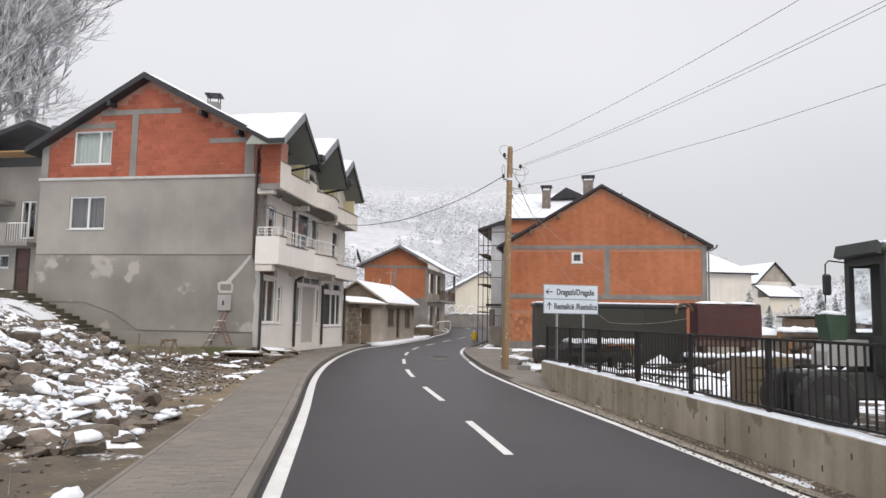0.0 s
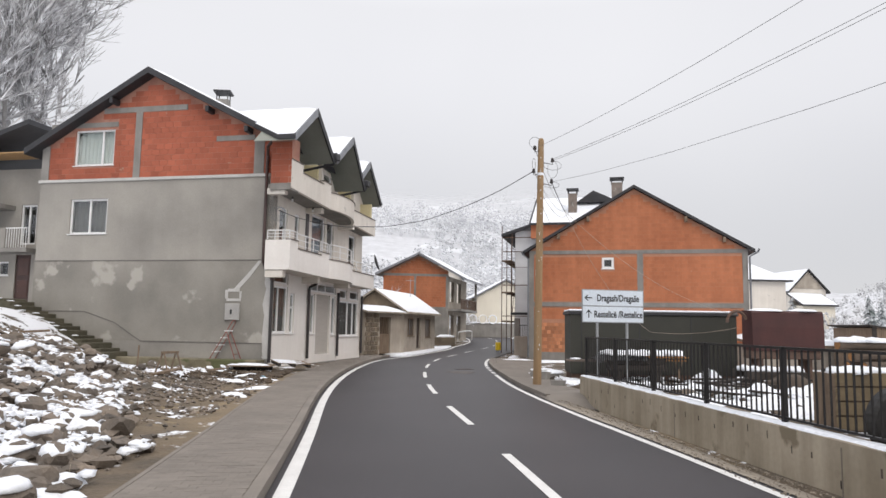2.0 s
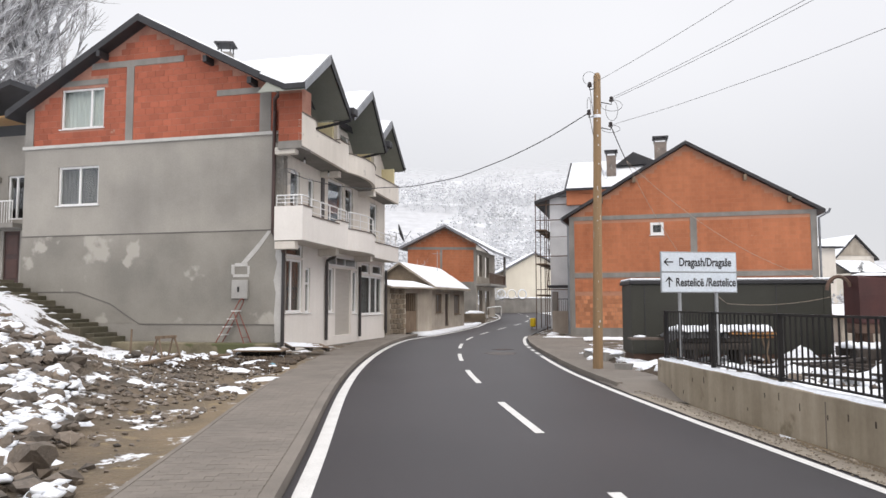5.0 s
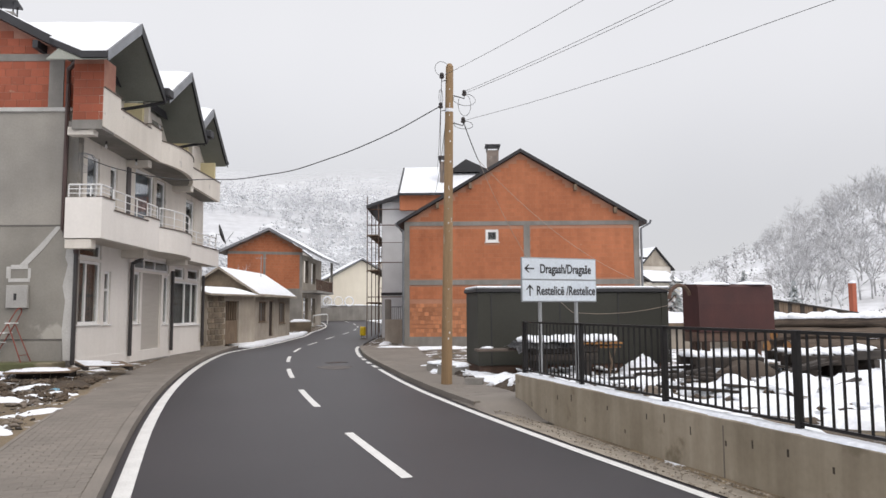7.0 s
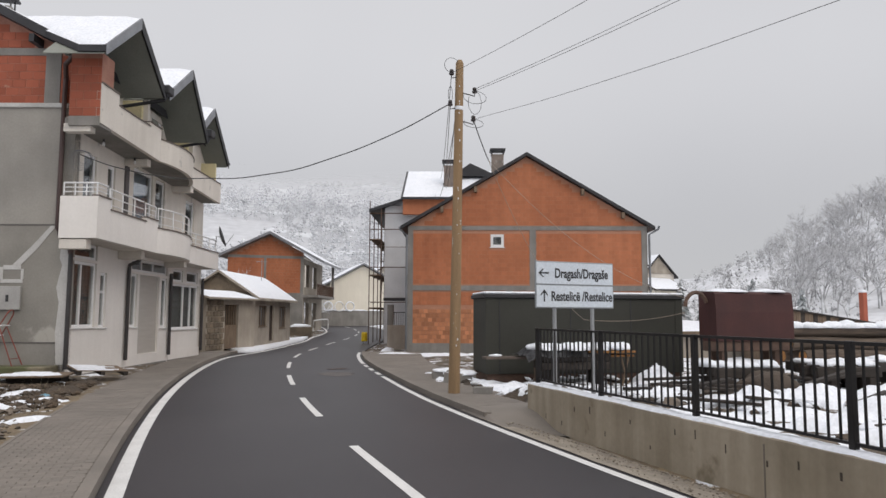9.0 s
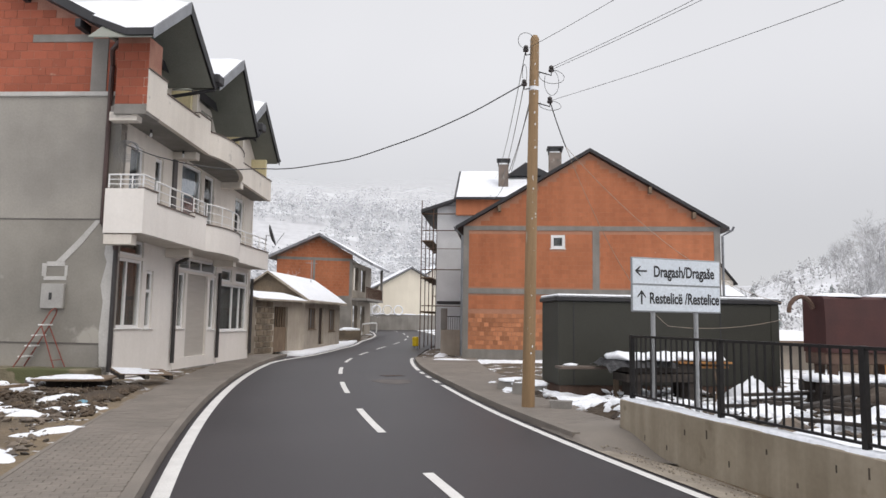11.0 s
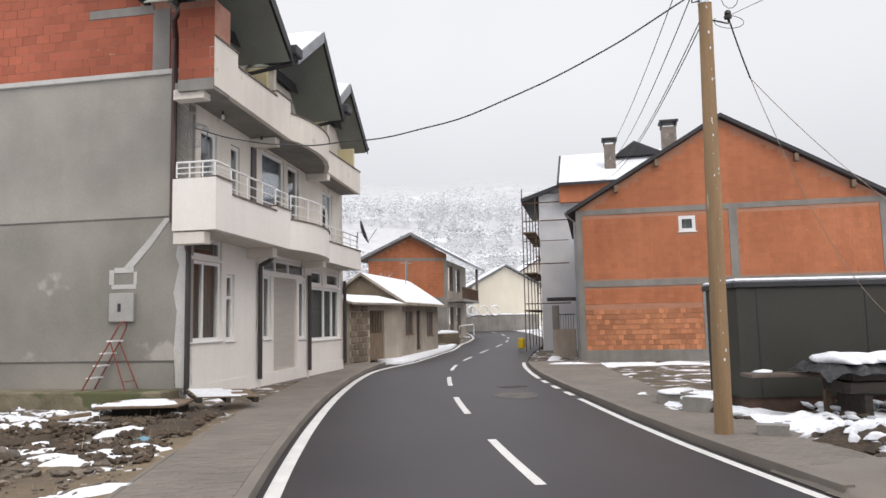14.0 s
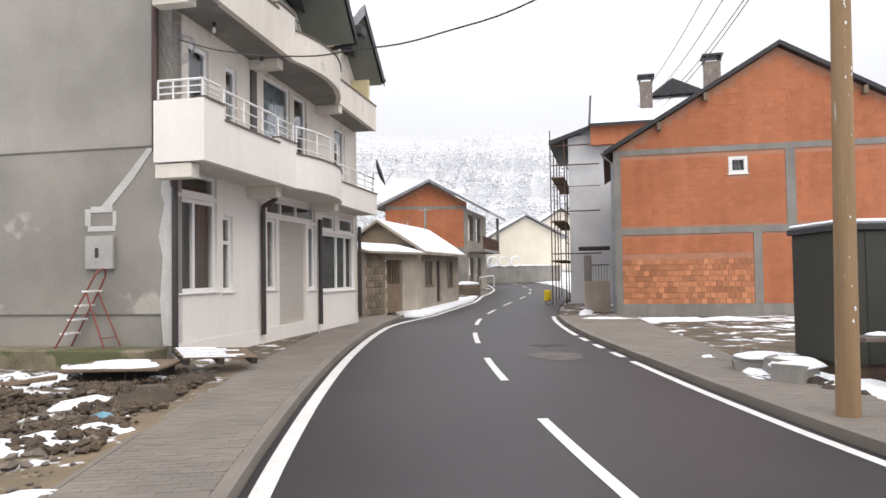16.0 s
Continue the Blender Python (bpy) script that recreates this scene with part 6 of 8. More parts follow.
# dug earth, snowy stones and flat snow between the footway and the house
for i, (x, y, rx, ry, h) in enumerate(((-3.1, 27.3, 0.5, 0.8, 0.1), (-2.85, 28.6, 0.35, 0.5, 0.12), (-5.4, 26.6, 0.8, 0.5, 0.08))):
    bm = NB()
    lump(bm, (x, y, ground_z(x, y) - 0.02), rx, ry, h, i + 4.4, 0.1, 3)
    whole("earth_mound", bm, DUGEARTH, "low mound of dug dark earth", "mound", "mounds of dug earth", smooth=True)
rng = random.Random(61)
def pick_dug(r):
    x, y = r.uniform(-6.5, -2.62), r.uniform(24.2, 29.3)
    return (x, y) if noise.noise((x * 1.1, y * 1.1, 14)) > -0.05 else None
scatter(1900, (0.02, 0.085), pick_dug, DUGEARTH, "clods", "clods of freshly dug dark earth", "earth", 0.75, 71, 0.02)
for i in range(30):
    x, y = rng.uniform(-7.6, -4.5), rng.uniform(28.0, 29.9)
    stone(x, y, rng.uniform(0.1, 0.2), rng, 0.85, "lump of rubble before the house", z=ground_z(x, y) + rng.uniform(0, 0.12))
for i, (x, y, rx, ry, h) in enumerate(((-6.3, 28.9, 1.4, 0.6, 0.16), (-3.75, 26.9, 0.5, 0.34, 0.1), (-2.95, 25.1, 0.4, 0.22, 0.09), (-4.6, 25.9, 0.25, 0.2, 0.1), (-5.8, 27.6, 0.9, 0.35, 0.12), (-3.4, 24.4, 0.5, 0.2, 0.09), (-5.2, 24.6, 0.7, 0.3, 0.12), (-7.0, 26.2, 0.8, 0.3, 0.12), (7.0, 25.5, 0.9, 0.35, 0.16), (8.2, 26.1, 1.2, 0.35, 0.14), (6.5, 25.9, 0.5, 0.3, 0.12), (7.2, 17.5, 1.3, 0.6, 0.2), (8.2, 20.2, 1.2, 0.6, 0.2), (6.9, 21.2, 0.9, 0.5, 0.15), (9.6, 17.2, 1.2, 0.5, 0.25))):
    drift(x, y, rx, ry, h, i + 200.7, rot=12 * i - 20)
tr2 = root("concrete_trough", 5.6, 24.45, 0.1, "small grey concrete trough on the footway", "trough")
TG = fr(5.69, 24.32, -30, 0.1) @ Matrix.Diagonal((0.82, 1, 0.68, 1))
part("body", prism(NB(), [TG @ Vector(q) for q in ((-0.22, -0.12, 0.0), (0.22, -0.12, 0.0), (0.26, -0.12, 0.22), (-0.26, -0.12, 0.22))], TG.to_3x3() @ Vector((0, 0.24, 0))), CONCRETE, tr2)
drift(5.58, 27.7, 0.17, 1.1, 0.09, 301.3, rot=4)
bm, rows = NB(), []
for i in range(30):
    row = []
    for k in range(30):
        u, v = -1 + 2 * i / 29, -1 + 2 * k / 29
        x, y = 6.75 + 0.95 * u, 23.6 + 0.95 * v
        h = max(0, 1 - (u * u + v * v) * (1 + 0.4 * noise.noise((u * 2, v * 2, 3))))
        row.append(bm.verts.new((x, y, ground_z(x, y) - 0.03 + 0.27 * h ** 0.8 * (1 + 0.4 * noise.noise((x * 4, y * 4, 1))) + 0.05 * h * noise.noise((x * 13, y * 13, 2)))))
    rows.append(row)
for r, q in zip(rows, rows[1:]):
    for k in range(29):
        bm.faces.new((r[k], q[k], q[k + 1], r[k + 1]))
drift(10.8, 25.6, 0.7, 0.6, 0.5, 431.2, label="heap of snow beside the timber")
whole("earth_mound", bm, DUGEARTH, "low mound of brown earth beside the footway", "earth")
for i in range(80):
    a, d = rng.uniform(0, 6.28), rng.uniform(0, 0.8)
    x, y = 6.75 + 0.95 * d * math.cos(a), 23.6 + 0.95 * d * math.sin(a)
    if noise.noise((x * 2.2, y * 2.2, 8)) > -0.12:
        drift(x, y, rng.uniform(0.05, 0.2), rng.uniform(0.03, 0.08), 0.08, i + 410.3, ground_z(x, y) - 0.01 + 0.27 * max(0, 1 - d * d) ** 0.8, "scrap of snow on the earth mound", rng.uniform(-30, 30))
for i, (x, y, rx, ry, h, ro) in enumerate(((6.6, 24.9, 0.75, 0.3, 0.16, 10), (7.5, 24.6, 0.7, 0.28, 0.16, -8), (6.95, 25.6, 0.8, 0.25, 0.18, 5), (8.4, 24.4, 0.8, 0.3, 0.18, 12), (6.3, 25.5, 0.4, 0.22, 0.14, 30), (7.9, 23.6, 0.6, 0.25, 0.14, -20), (7.0, 23.4, 0.4, 0.2, 0.1, 15), (5.75, 27.5, 0.3, 0.9, 0.08, 20))):
    drift(x, y, rx, ry, h, 330.3 + i * 1.7, rot=ro)
drift(8.0, 40.0, 2.2, 0.3, 0.06, 302.3, rot=-18)

# ---- stairs and annex on the west side of the grey house ----
stair = root("stone_stairs", -11.0, 32.0, 0.5, "rough stone steps climbing beside the wall", "stairs")
for i in range(14):
    g0 = 5.9 + 0.37 * i
    z = 0.62 + 0.155 * i + 0.03 * math.sin(i * 4.3)
    part("step", box(NB(), GM, g0 + 0.03 * math.sin(i * 5.1), g0 + 0.42, -1.3 + 0.13 * math.sin(i * 2.1), -0.04, -0.2, z, 0.02), MOSSSTONE, stair)
    if i > 3:
        b = NB()
        lump(b, GM @ Vector((g0 + 0.2, -1.1 + 0.2 * math.sin(i * 3.7), z)), 0.14, 0.16, 0.04, i, 0.1, 2)
        part("snow", b, SNOW, stair, "snow on the step", smooth=True)
annex = root("annex", -15.5, 36.0, 2.4, "grey rendered annex with a balcony and brown door", "house")
AN = GM @ pose(11.45, 1.3, 0)
part("front_wall", wall(NB(), AN, 0.0, 5.5, -0.2, 8.4, [(0.42, 1.2, 2.55, 4.6), (0.3, 1.1, 5.05, 6.8), (1.55, 2.1, 3.7, 4.3)], 0.3), PLASTER, annex)
part("door", box(NB(), AN, 0.42, 1.2, 0.06, 0.11, 2.55, 4.6, 0.01), mat("brown_door", (0.055, 0.022, 0.016), (0.04, 0.016, 0.012), 2, 0.35), annex, "dark brown panelled door")
for z in (2.75, 3.7):
    part("door_panel", box(NB(), AN, 0.55, 1.07, 0.045, 0.062, z, z + 0.75, 0.008), mat("brown_door_panel", (0.08, 0.03, 0.02), None, 2, 0.35), annex)
window(annex, AN, 0.3, 1.1, 5.05, 6.8, (0.7,), None, False, 0.07)
window(annex, AN, 1.55, 2.1, 3.7, 4.3, (), None, True, 0.06)
# added dark sheet: shade of the rooms put into its colour
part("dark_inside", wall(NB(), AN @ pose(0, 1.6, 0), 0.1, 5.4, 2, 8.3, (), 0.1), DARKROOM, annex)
part("balcony_slab", box(NB(), AN, -0.2, 5.5, -1.0, 0.0, 4.62, 4.8, 0.01), CONCRETE, annex)
part("balcony_wall", box(NB(), AN, 0.9, 5.5, -1.0, -0.88, 4.8, 5.65, 0.01), PLASTER, annex)
bm = NB()
for s in np.arange(-0.1, 0.95, 0.12):
    tube(bm, [AN @ Vector((s, -0.94, 4.8)), AN @ Vector((s, -0.94, 5.62))], 0.014, 6)
tube(bm, [AN @ Vector((-0.12, -0.94, 5.64)), AN @ Vector((0.95, -0.94, 5.64))], 0.025, 6)
part("railing", bm, PVC, annex, "white balcony railing")
part("upper_slab", box(NB(), AN, 1.4, 5.5, -1.0, 0.0, 6.55, 6.75, 0.01), CONCRETE, annex)
for s in (1.9,):
    part("post", box(NB(), AN, s, s + 0.16, -0.9, -0.74, 6.75, 9.0), WOOD, annex)
part("eaves_board", box(NB(), AN, -0.1, 6, -1.1, 0.05, 8.85, 8.9), mat("varnished_eaves", (0.42, 0.25, 0.10), (0.33, 0.19, 0.08), 2, 0.5, stretch=(1, 8, 8)), annex, "varnished timber eaves")
a, b = AN @ Vector((-0.1, -1.3, 10.25)), AN @ Vector((6.0, -1.3, 8.3))
roof_slab(annex, a, b, U * 7, 0.22, DARKTRIM, snow=0.1)

# small things on the house
dish = root("satellite_dish", 0.4, 40.6, 4.9, "dark satellite dish on the balcony end", "satellite dish")
DM = Matrix.Translation(FM @ Vector((10.35, -0.95, 5.05))) @ pose(0, 0, 0, 72, 0, 84)
part("reflector", lathe(NB(), DM, [(0.02, -0.1), (0.2, -0.085), (0.36, -0.04), (0.45, 0.0), (0.44, 0.012), (0.3, -0.05), (0.02, -0.085)], 20), DARKTRIM, dish, smooth=True)
part("arm", tube(NB(), [DM @ Vector((0, -0.4, 0)), DM @ Vector((0, -0.05, 0.45))], 0.012, 6), STEEL, dish)
part("mast", tube(NB(), [FM @ Vector((10.33, -0.66, 4.4)), FM @ Vector((10.33, -0.7, 5.05)), DM @ Vector((0, 0, -0.1))], 0.02, 6), STEEL, dish)
bm = NB()
for j in range(5):
    r = 0.19 + 0.028 * j
    tube(bm, [FM @ Vector((-0.12 - 0.015 * j + 0.03 * math.sin(t + j), -0.36 + 0.03 * j + r * math.cos(t), 6.02 - 0.02 * j + r * math.sin(t) * 0.92)) for t in np.linspace(0, 2 * math.pi, 22)], 0.0065, 5)
whole("cable_coil", bm, PIPEGREY, "coil of black cable hanging at the corner of the house", "cable")
for s in (0.9, 3.0, 7.2):
    lb = root("bare_bulb", *(FM @ Vector((s, -0.35, upb(s) - 0.14))), "bare bulb hanging under the terrace slab", "lamp", "bulbs under the terrace")
    c = Vector(lb.location)
    part("holder", lathe(NB(), Matrix.Translation(c), [(0.03, 0.06), (0.03, 0.15)], 8), CABLE, lb)
    part("bulb", lathe(NB(), Matrix.Translation(c), [(0.01, -0.06), (0.035, -0.04), (0.04, 0.0), (0.02, 0.06)], 10), PVC, lb)

# ---- scaffolding ----
scaf = root("scaffolding", 9.2, 53.5, 0.1, "rusty tube scaffolding with plank decks on the street front", "scaffolding")
SCF = Matrix.Translation(GS @ Vector((0, 0, 0))) @ fr(0, 0, 71.7)
for a in (0.0, 2.4, 4.8, 7.2):
    for o in (-0.15, 0.55):
        part("standard", tube(NB(), [SCF @ Vector((a - 0.3, -o, 0)), SCF @ Vector((a - 0.3, -o, 8.4 if o > 0 else 8.9))], 0.03, 6), RUST, scaf)
    for z in (2.2, 4.2, 6.4):
        part("ledger", tube(NB(), [SCF @ Vector((a - 0.3, -0.6, z)), SCF @ Vector((a - 0.3, 0.2, z))], 0.022, 6), RUST, scaf)
for z in (2.2, 4.2, 6.4):
    part("deck", box(NB(), SCF, -0.5, 7.3, -0.56, 0.1, z + 0.02, z + 0.08), WOOD, scaf, "grey scaffold planks")
    part("guard_rail", tube(NB(), [SCF @ Vector((-0.4, -0.55, z + 1.0)), SCF @ Vector((7.3, -0.55, z + 1.0))], 0.022, 6), RUST, scaf)
for z in (2.6, 4.75, 6.0, 7.1, 8.1):
    part("tie_bar", tube(NB(), [GS @ Vector((-0.1, -0.25, z)), GS @ Vector((2.3, -0.25, z))], 0.035 if z != 6.0 else 0.02, 6), RUST, scaf, "brown putlog across the wall")
part("brace", tube(NB(), [SCF @ Vector((-0.3, -0.55, 2.2)), SCF @ Vector((2.1, -0.55, 6.4))], 0.02, 6), RUST, scaf)
# kiosk porch between the houses
pc = root("gate_pier", 8.2, 44.5, 0.1, "dark stone pier with an iron gate and small roof", "gate")
GP = fr(9.0, 45.6, -18.3)
part("pier", box(NB(), GP, -0.55, 0.45, -0.3, 0.1, 0, 1.3, 0.02), OLDRENDER, pc)
part("column", box(NB(), GP, -0.55, -0.25, -0.3, 0.1, 1.3, 2.35, 0.02), CONCRETE, pc)
part("canopy", box(NB(), GP, -0.75, 0.5, -0.45, 0.3, 2.55, 2.7, 0.02), DARKTRIM, pc)
for i in range(6):
    part("bar", box(NB(), GP, -0.2 + 0.11 * i, -0.18 + 0.11 * i, -0.12, -0.1, 1.3, 1.95), BLACKIRON, pc)
part("rail", box(NB(), GP, -0.24, 0.45, -0.13, -0.09, 1.93, 1.97), BLACKIRON, pc)
yb = root("yellow_barrel", 8.0, 54, 0, "yellow plastic warning barrel by the kerb", "barrel")
YB = Matrix.Translation((8.72, 53.2, 0.0)) @ Matrix.Diagonal((0.85, 0.85, 0.8, 1))
part("body", lathe(NB(), YB, [(0.2, 0.25), (0.23, 0.3), (0.23, 0.85), (0.19, 0.95)], 14), YELLOWPLASTIC, yb)
for a in (0, 2.1, 4.2):
    part("leg", tube(NB(), [YB @ Vector((0.16 * math.cos(a), 0.16 * math.sin(a), 0)), YB @ Vector((0.14 * math.cos(a), 0.14 * math.sin(a), 0.28))], 0.02, 6), STEEL, yb)

# ---- street furniture and walls further on ----
bin_ = root("stone_planter", 5.0, 64, 0.2, "dark stone planter topped with snow", "planter")
p = Vector((6.0, 65.0, 0.15))
part("body", box(NB(), Matrix.Translation(p), -0.9, 0.9, -0.3, 0.3, 0, 0.75, 0.03), OLDSTONE, bin_)
b = NB()
lump(b, p + Vector((0, 0, 0.75)), 0.85, 0.3, 0.25, 2.2, 0.1, 2)
part("snow", b, SNOW, bin_, "snow cushion", smooth=True)
gwall = root("yard_wall", 10, 88, 0.6, "grey yard wall with ring ornaments and snow on top", "wall")
YW = fr(9.2, 86, 12)
part("body", box(NB(), YW, 0, 9.5, 0, 0.3, 0, 2.3, 0.02), CONCRETE, gwall)
for i in range(4):
    part("ring", tube(NB(), [YW @ Vector((0.8 + 1.25 * i + 0.5 * math.cos(t), -0.08, 2.75 + 0.5 * math.sin(t))) for t in np.linspace(0, 2 * math.pi, 18)], 0.07, 6), SNOW if i % 2 else PVC, gwall, "pale ring ornament dusted with snow")
for i in range(5):
    b = NB()
    lump(b, YW @ Vector((0.8 + 1.7 * i, 0.15, 2.3)), 0.8, 0.2, 0.12, i, 0.1, 2)
    part("snow", b, SNOW, gwall, "snow on the wall", smooth=True)
kr = root("guard_rail", 12.0, 84, 0.6, "white tubular guard rail at the bend", "rail")
bm = NB()
part("tube", tube(NB(), [(8.2, 74.5, 0.35), (8.25, 74.5, 1.3), (9.2, 76.0, 1.4), (9.9, 77.5, 1.4), (10.2, 79, 1.3), (10.2, 79.2, 0.4)], 0.06, 8), PVC, kr)
drift(2.6, 57.0, 5.5, 0.75, 0.14, 7.7, 0.05, "bank of cleared snow along the roadside", 63)
for x, y, rx, ry, ro in ((7.6, 40.6, 1.5, 0.22, -18), (10.6, 39.7, 2.2, 0.25, -18), (6.0, 28.0, 0.9, 0.35, 60), (6.7, 26.6, 0.8, 0.35, 0), (7.2, 25.6, 1.0, 0.5, 0), (8.6, 25.4, 1.1, 0.5, 0), (8.0, 24.0, 0.7, 0.3, 0), (10.5, 25.2, 1.3, 0.5, 0), (6.2, 30.2, 0.8, 0.25, 70), (8.3, 45, 1.4, 0.3, 70)):
    drift(x, y, rx, ry, 0.12, x + y, None, rot=ro)

# cover added to stand for a dark line across the reflecting asphalt
dr = root("drain_cover", 4.0, 33.6, 0.004, "dark iron drain cover added on the asphalt", "drain cover")
part("plate", box(NB(), fr(4.0, 33.6, 20), -0.35, 0.35, -0.22, 0.22, -0.02, 0.008, 0.003), BLACKIRON, dr)
for i in range(6):
    part("slot_bar", box(NB(), fr(4.0, 33.6, 20), -0.3 + 0.11 * i, -0.26 + 0.11 * i, -0.18, 0.18, 0.008, 0.014), RUST, dr)
# reflection on the road, painted as a flat pale patch
whole("dust_patch", prism(NB(), [(3.65 + 0.55 * math.cos(t) * (1 + 0.15 * math.sin(3 * t)), 31.5 + 0.8 * math.sin(t), 0.003) for t in np.linspace(0, 6.28, 20)[:-1]], (0, 0, 0.002)), mat("pale_reflection", (0.13, 0.115, 0.105), (0.075, 0.066, 0.064), 3, 0.8), "pale patch painted on the asphalt as a reflection", "stain", kind="structure")
bm = strip(NB(), 44.5, 60.5, lambda y: -3.3 - 1.15 * smooth01((y - 45) / 2.5) * (1 - smooth01((y - 57) / 2.5)) - 0.3 * noise.noise((y * 0.9, 2, 2)), lambda y: -3.04 + swing(y) + 0.13 * noise.noise((y * 1.7, 7, 2)), 0.13, 0.25, 0.25)
tagged(part("snow_bank", bm, SNOW, smooth=True), "cleared snow lying along the road's edge line", "snow", kind="stuff")

# ---- yard on the right: wheel loader, tank, bin, clutter ----
LGREEN = mat("machine_green", (0.05, 0.056, 0.05), (0.034, 0.04, 0.035), 2, 0.55, 0.1, streak=0.3)
LWHITE = mat("machine_pale_panel", (0.45, 0.45, 0.43), (0.34, 0.34, 0.33), 2, 0.55, streak=0.3)
RUBBER = mat("tyre_rubber", (0.022, 0.022, 0.024), (0.04, 0.038, 0.036), 4, 0.85, bump=0.4)
loader = root("wheel_loader", 9.0, 11.6, 0.0, "green wheel loader with a glazed cab, snow on the roof", "loader")
LO = fr(8.85, 12.0, -5) @ Matrix.Diagonal((0.9, 0.72, 0.93, 1))
part("chassis", box(NB(), LO, -1.35, 3.2, 0.45, 1.4, 0.55, 1.05, 0.04), LGREEN, loader)
part("bonnet", prism(NB(), [LO @ Vector(q) for q in ((-0.85, 0.6, 1.15), (-0.05, 0.6, 1.15), (-0.05, 0.6, 1.62), (-0.7, 0.6, 1.6), (-0.85, 0.6, 1.4))], LO.to_3x3() @ Vector((0, 0.7, 0))), LWHITE, loader, "pale worn bonnet")
cab = part("cab", wall(NB(), LO, 0.0, 1.75, 1.0, 3.16, [(0.16, 0.52, 1.75, 2.98), (0.72, 1.58, 1.6, 2.98)], 0.07), LGREEN, loader, "dark green cab with rounded windows")
part("cab_rear", wall(NB(), LO @ pose(0, 1.5, 0), 0.0, 1.75, 1.0, 3.16, [(0.16, 0.52, 1.75, 2.98), (0.72, 1.58, 1.6, 2.98)], 0.07), LGREEN, loader)
part("cab_front", wall(NB(), LO @ fr(0, 0.07, 90), 0.0, 1.43, 1.0, 3.16, [(0.12, 1.31, 1.7, 3.0)], -0.07), LGREEN, loader)
part("cab_back", wall(NB(), LO @ fr(1.75, 0.07, 90), 0.0, 1.43, 1.0, 3.16, [(0.12, 1.31, 1.7, 3.0)], 0.07), LGREEN, loader)
for q in ((0.16, 0.52, 1.75, 2.98), (0.72, 1.58, 1.6, 2.98)):
    for yy in (0.02, 1.53):
        w = part("pane", box(NB(), LO, q[0] - 0.01, q[1] + 0.01, yy, yy + 0.012, q[2] - 0.01, q[3] + 0.01), PANE, cab)
        w.visible_shadow = False
for q in (0.155, 1.58):
    part("pillar_seal", box(NB(), LO, q - 0.025, q + 0.025, -0.012, 0.0, 1.7, 3.0, 0.008), CABLE, cab)
part("seat", box(NB(), LO, 0.85, 1.3, 0.5, 1.0, 1.2, 1.95, 0.06), CABLE, loader, "black driver's seat")
part("roof", box(NB(), LO, -0.08, 1.9, -0.1, 1.66, 3.16, 3.32, 0.05), GREENEDGE, loader, "green cab roof")
part("visor", prism(NB(), [LO @ Vector(q) for q in ((-0.08, -0.05, 3.14), (-0.2, -0.05, 3.18), (-0.15, -0.05, 3.4), (-0.08, -0.05, 3.34))], LO.to_3x3() @ Vector((0, 1.65, 0))), LGREEN, loader)
b = NB()
box(b, LO, -0.02, 1.85, -0.05, 1.62, 3.32, 3.4, 0.035)
part("snow", b, SNOW, loader, "snow on the cab roof")
part("mirror_arm", tube(NB(), [LO @ Vector(q) for q in ((0.0, 1.5, 3.08), (-0.3, 1.6, 3.12), (-0.36, 1.62, 3.05), (-0.38, 1.62, 2.3))], 0.014, 6), BLACKIRON, loader)
part("mirror", box(NB(), LO, -0.44, -0.26, 1.55, 1.64, 2.45, 2.86, 0.03), CABLE, loader, "black wing mirror")
for cx, r in ((-1.2, 0.54), (2.3, 0.68)):
    for yy in (-0.05, 1.55):
        W = LO @ Matrix.Translation((cx, yy, r)) @ pose(0, 0, 0, 90, 0, 0)
        wh = part("wheel", lathe(NB(), W, [(r * 0.5, -0.2), (r * 0.92, -0.2), (r, -0.12), (r, 0.12), (r * 0.92, 0.2), (r * 0.5, 0.2)], 26), RUBBER, loader, "big muddy tyre")
        part("rim", lathe(NB(), W, [(r * 0.15, -0.1), (r * 0.5, -0.17), (r * 0.52, 0.17), (r * 0.15, 0.22)], 18), LGREEN, wh, "muddy steel rim")
part("step", box(NB(), LO, 0.1, 0.7, -0.2, 0.3, 0.5, 0.56), BLACKIRON, loader)
tank = root("rusty_tank", 12.8, 24.6, 0.1, "oxide-red sheet body on legs with snow on top", "container")
TK = fr(11.6, 24.1, -3)
bm = NB()
prof = [(0.0, 1.2), (0.0, 1.9), (0.03, 2.34), (0.1, 2.4), (0.7, 2.42), (0.7, 1.2)]
prism(bm, [TK @ Vector((0, q[0], q[1])) for q in prof], TK.to_3x3() @ Vector((2.2, 0, 0)))
part("body", bm, REDOX, tank)
part("end_hood", tube(NB(), [TK @ Vector((-0.34 + 0.3 * math.cos(t), 0.3, 2.02 + 0.36 * math.sin(t))) for t in np.linspace(0.3, 3.1, 10)], 0.05, 6), RUST, tank, "bent dark sheet at the open end")
part("frame", box(NB(), TK, 0.0, 2.1, 0.05, 0.68, 0.95, 1.2, 0.02), RUST, tank)
for x in (0.2, 1.7):
    part("leg", box(NB(), TK, x, x + 0.15, 0.1, 0.25, -0.1, 0.95), RUST, tank)
    part("leg", box(NB(), TK, x, x + 0.15, 0.5, 0.65, -0.1, 0.95), RUST, tank)
for x, w in ((0.6, 0.5), (1.7, 0.42)):
    b = NB()
    lump(b, TK @ Vector((x, 0.34, 2.4)), w, 0.36, 0.09, x, 0.1, 3)
    part("snow", b, SNOW, tank, "clump of snow", smooth=True)
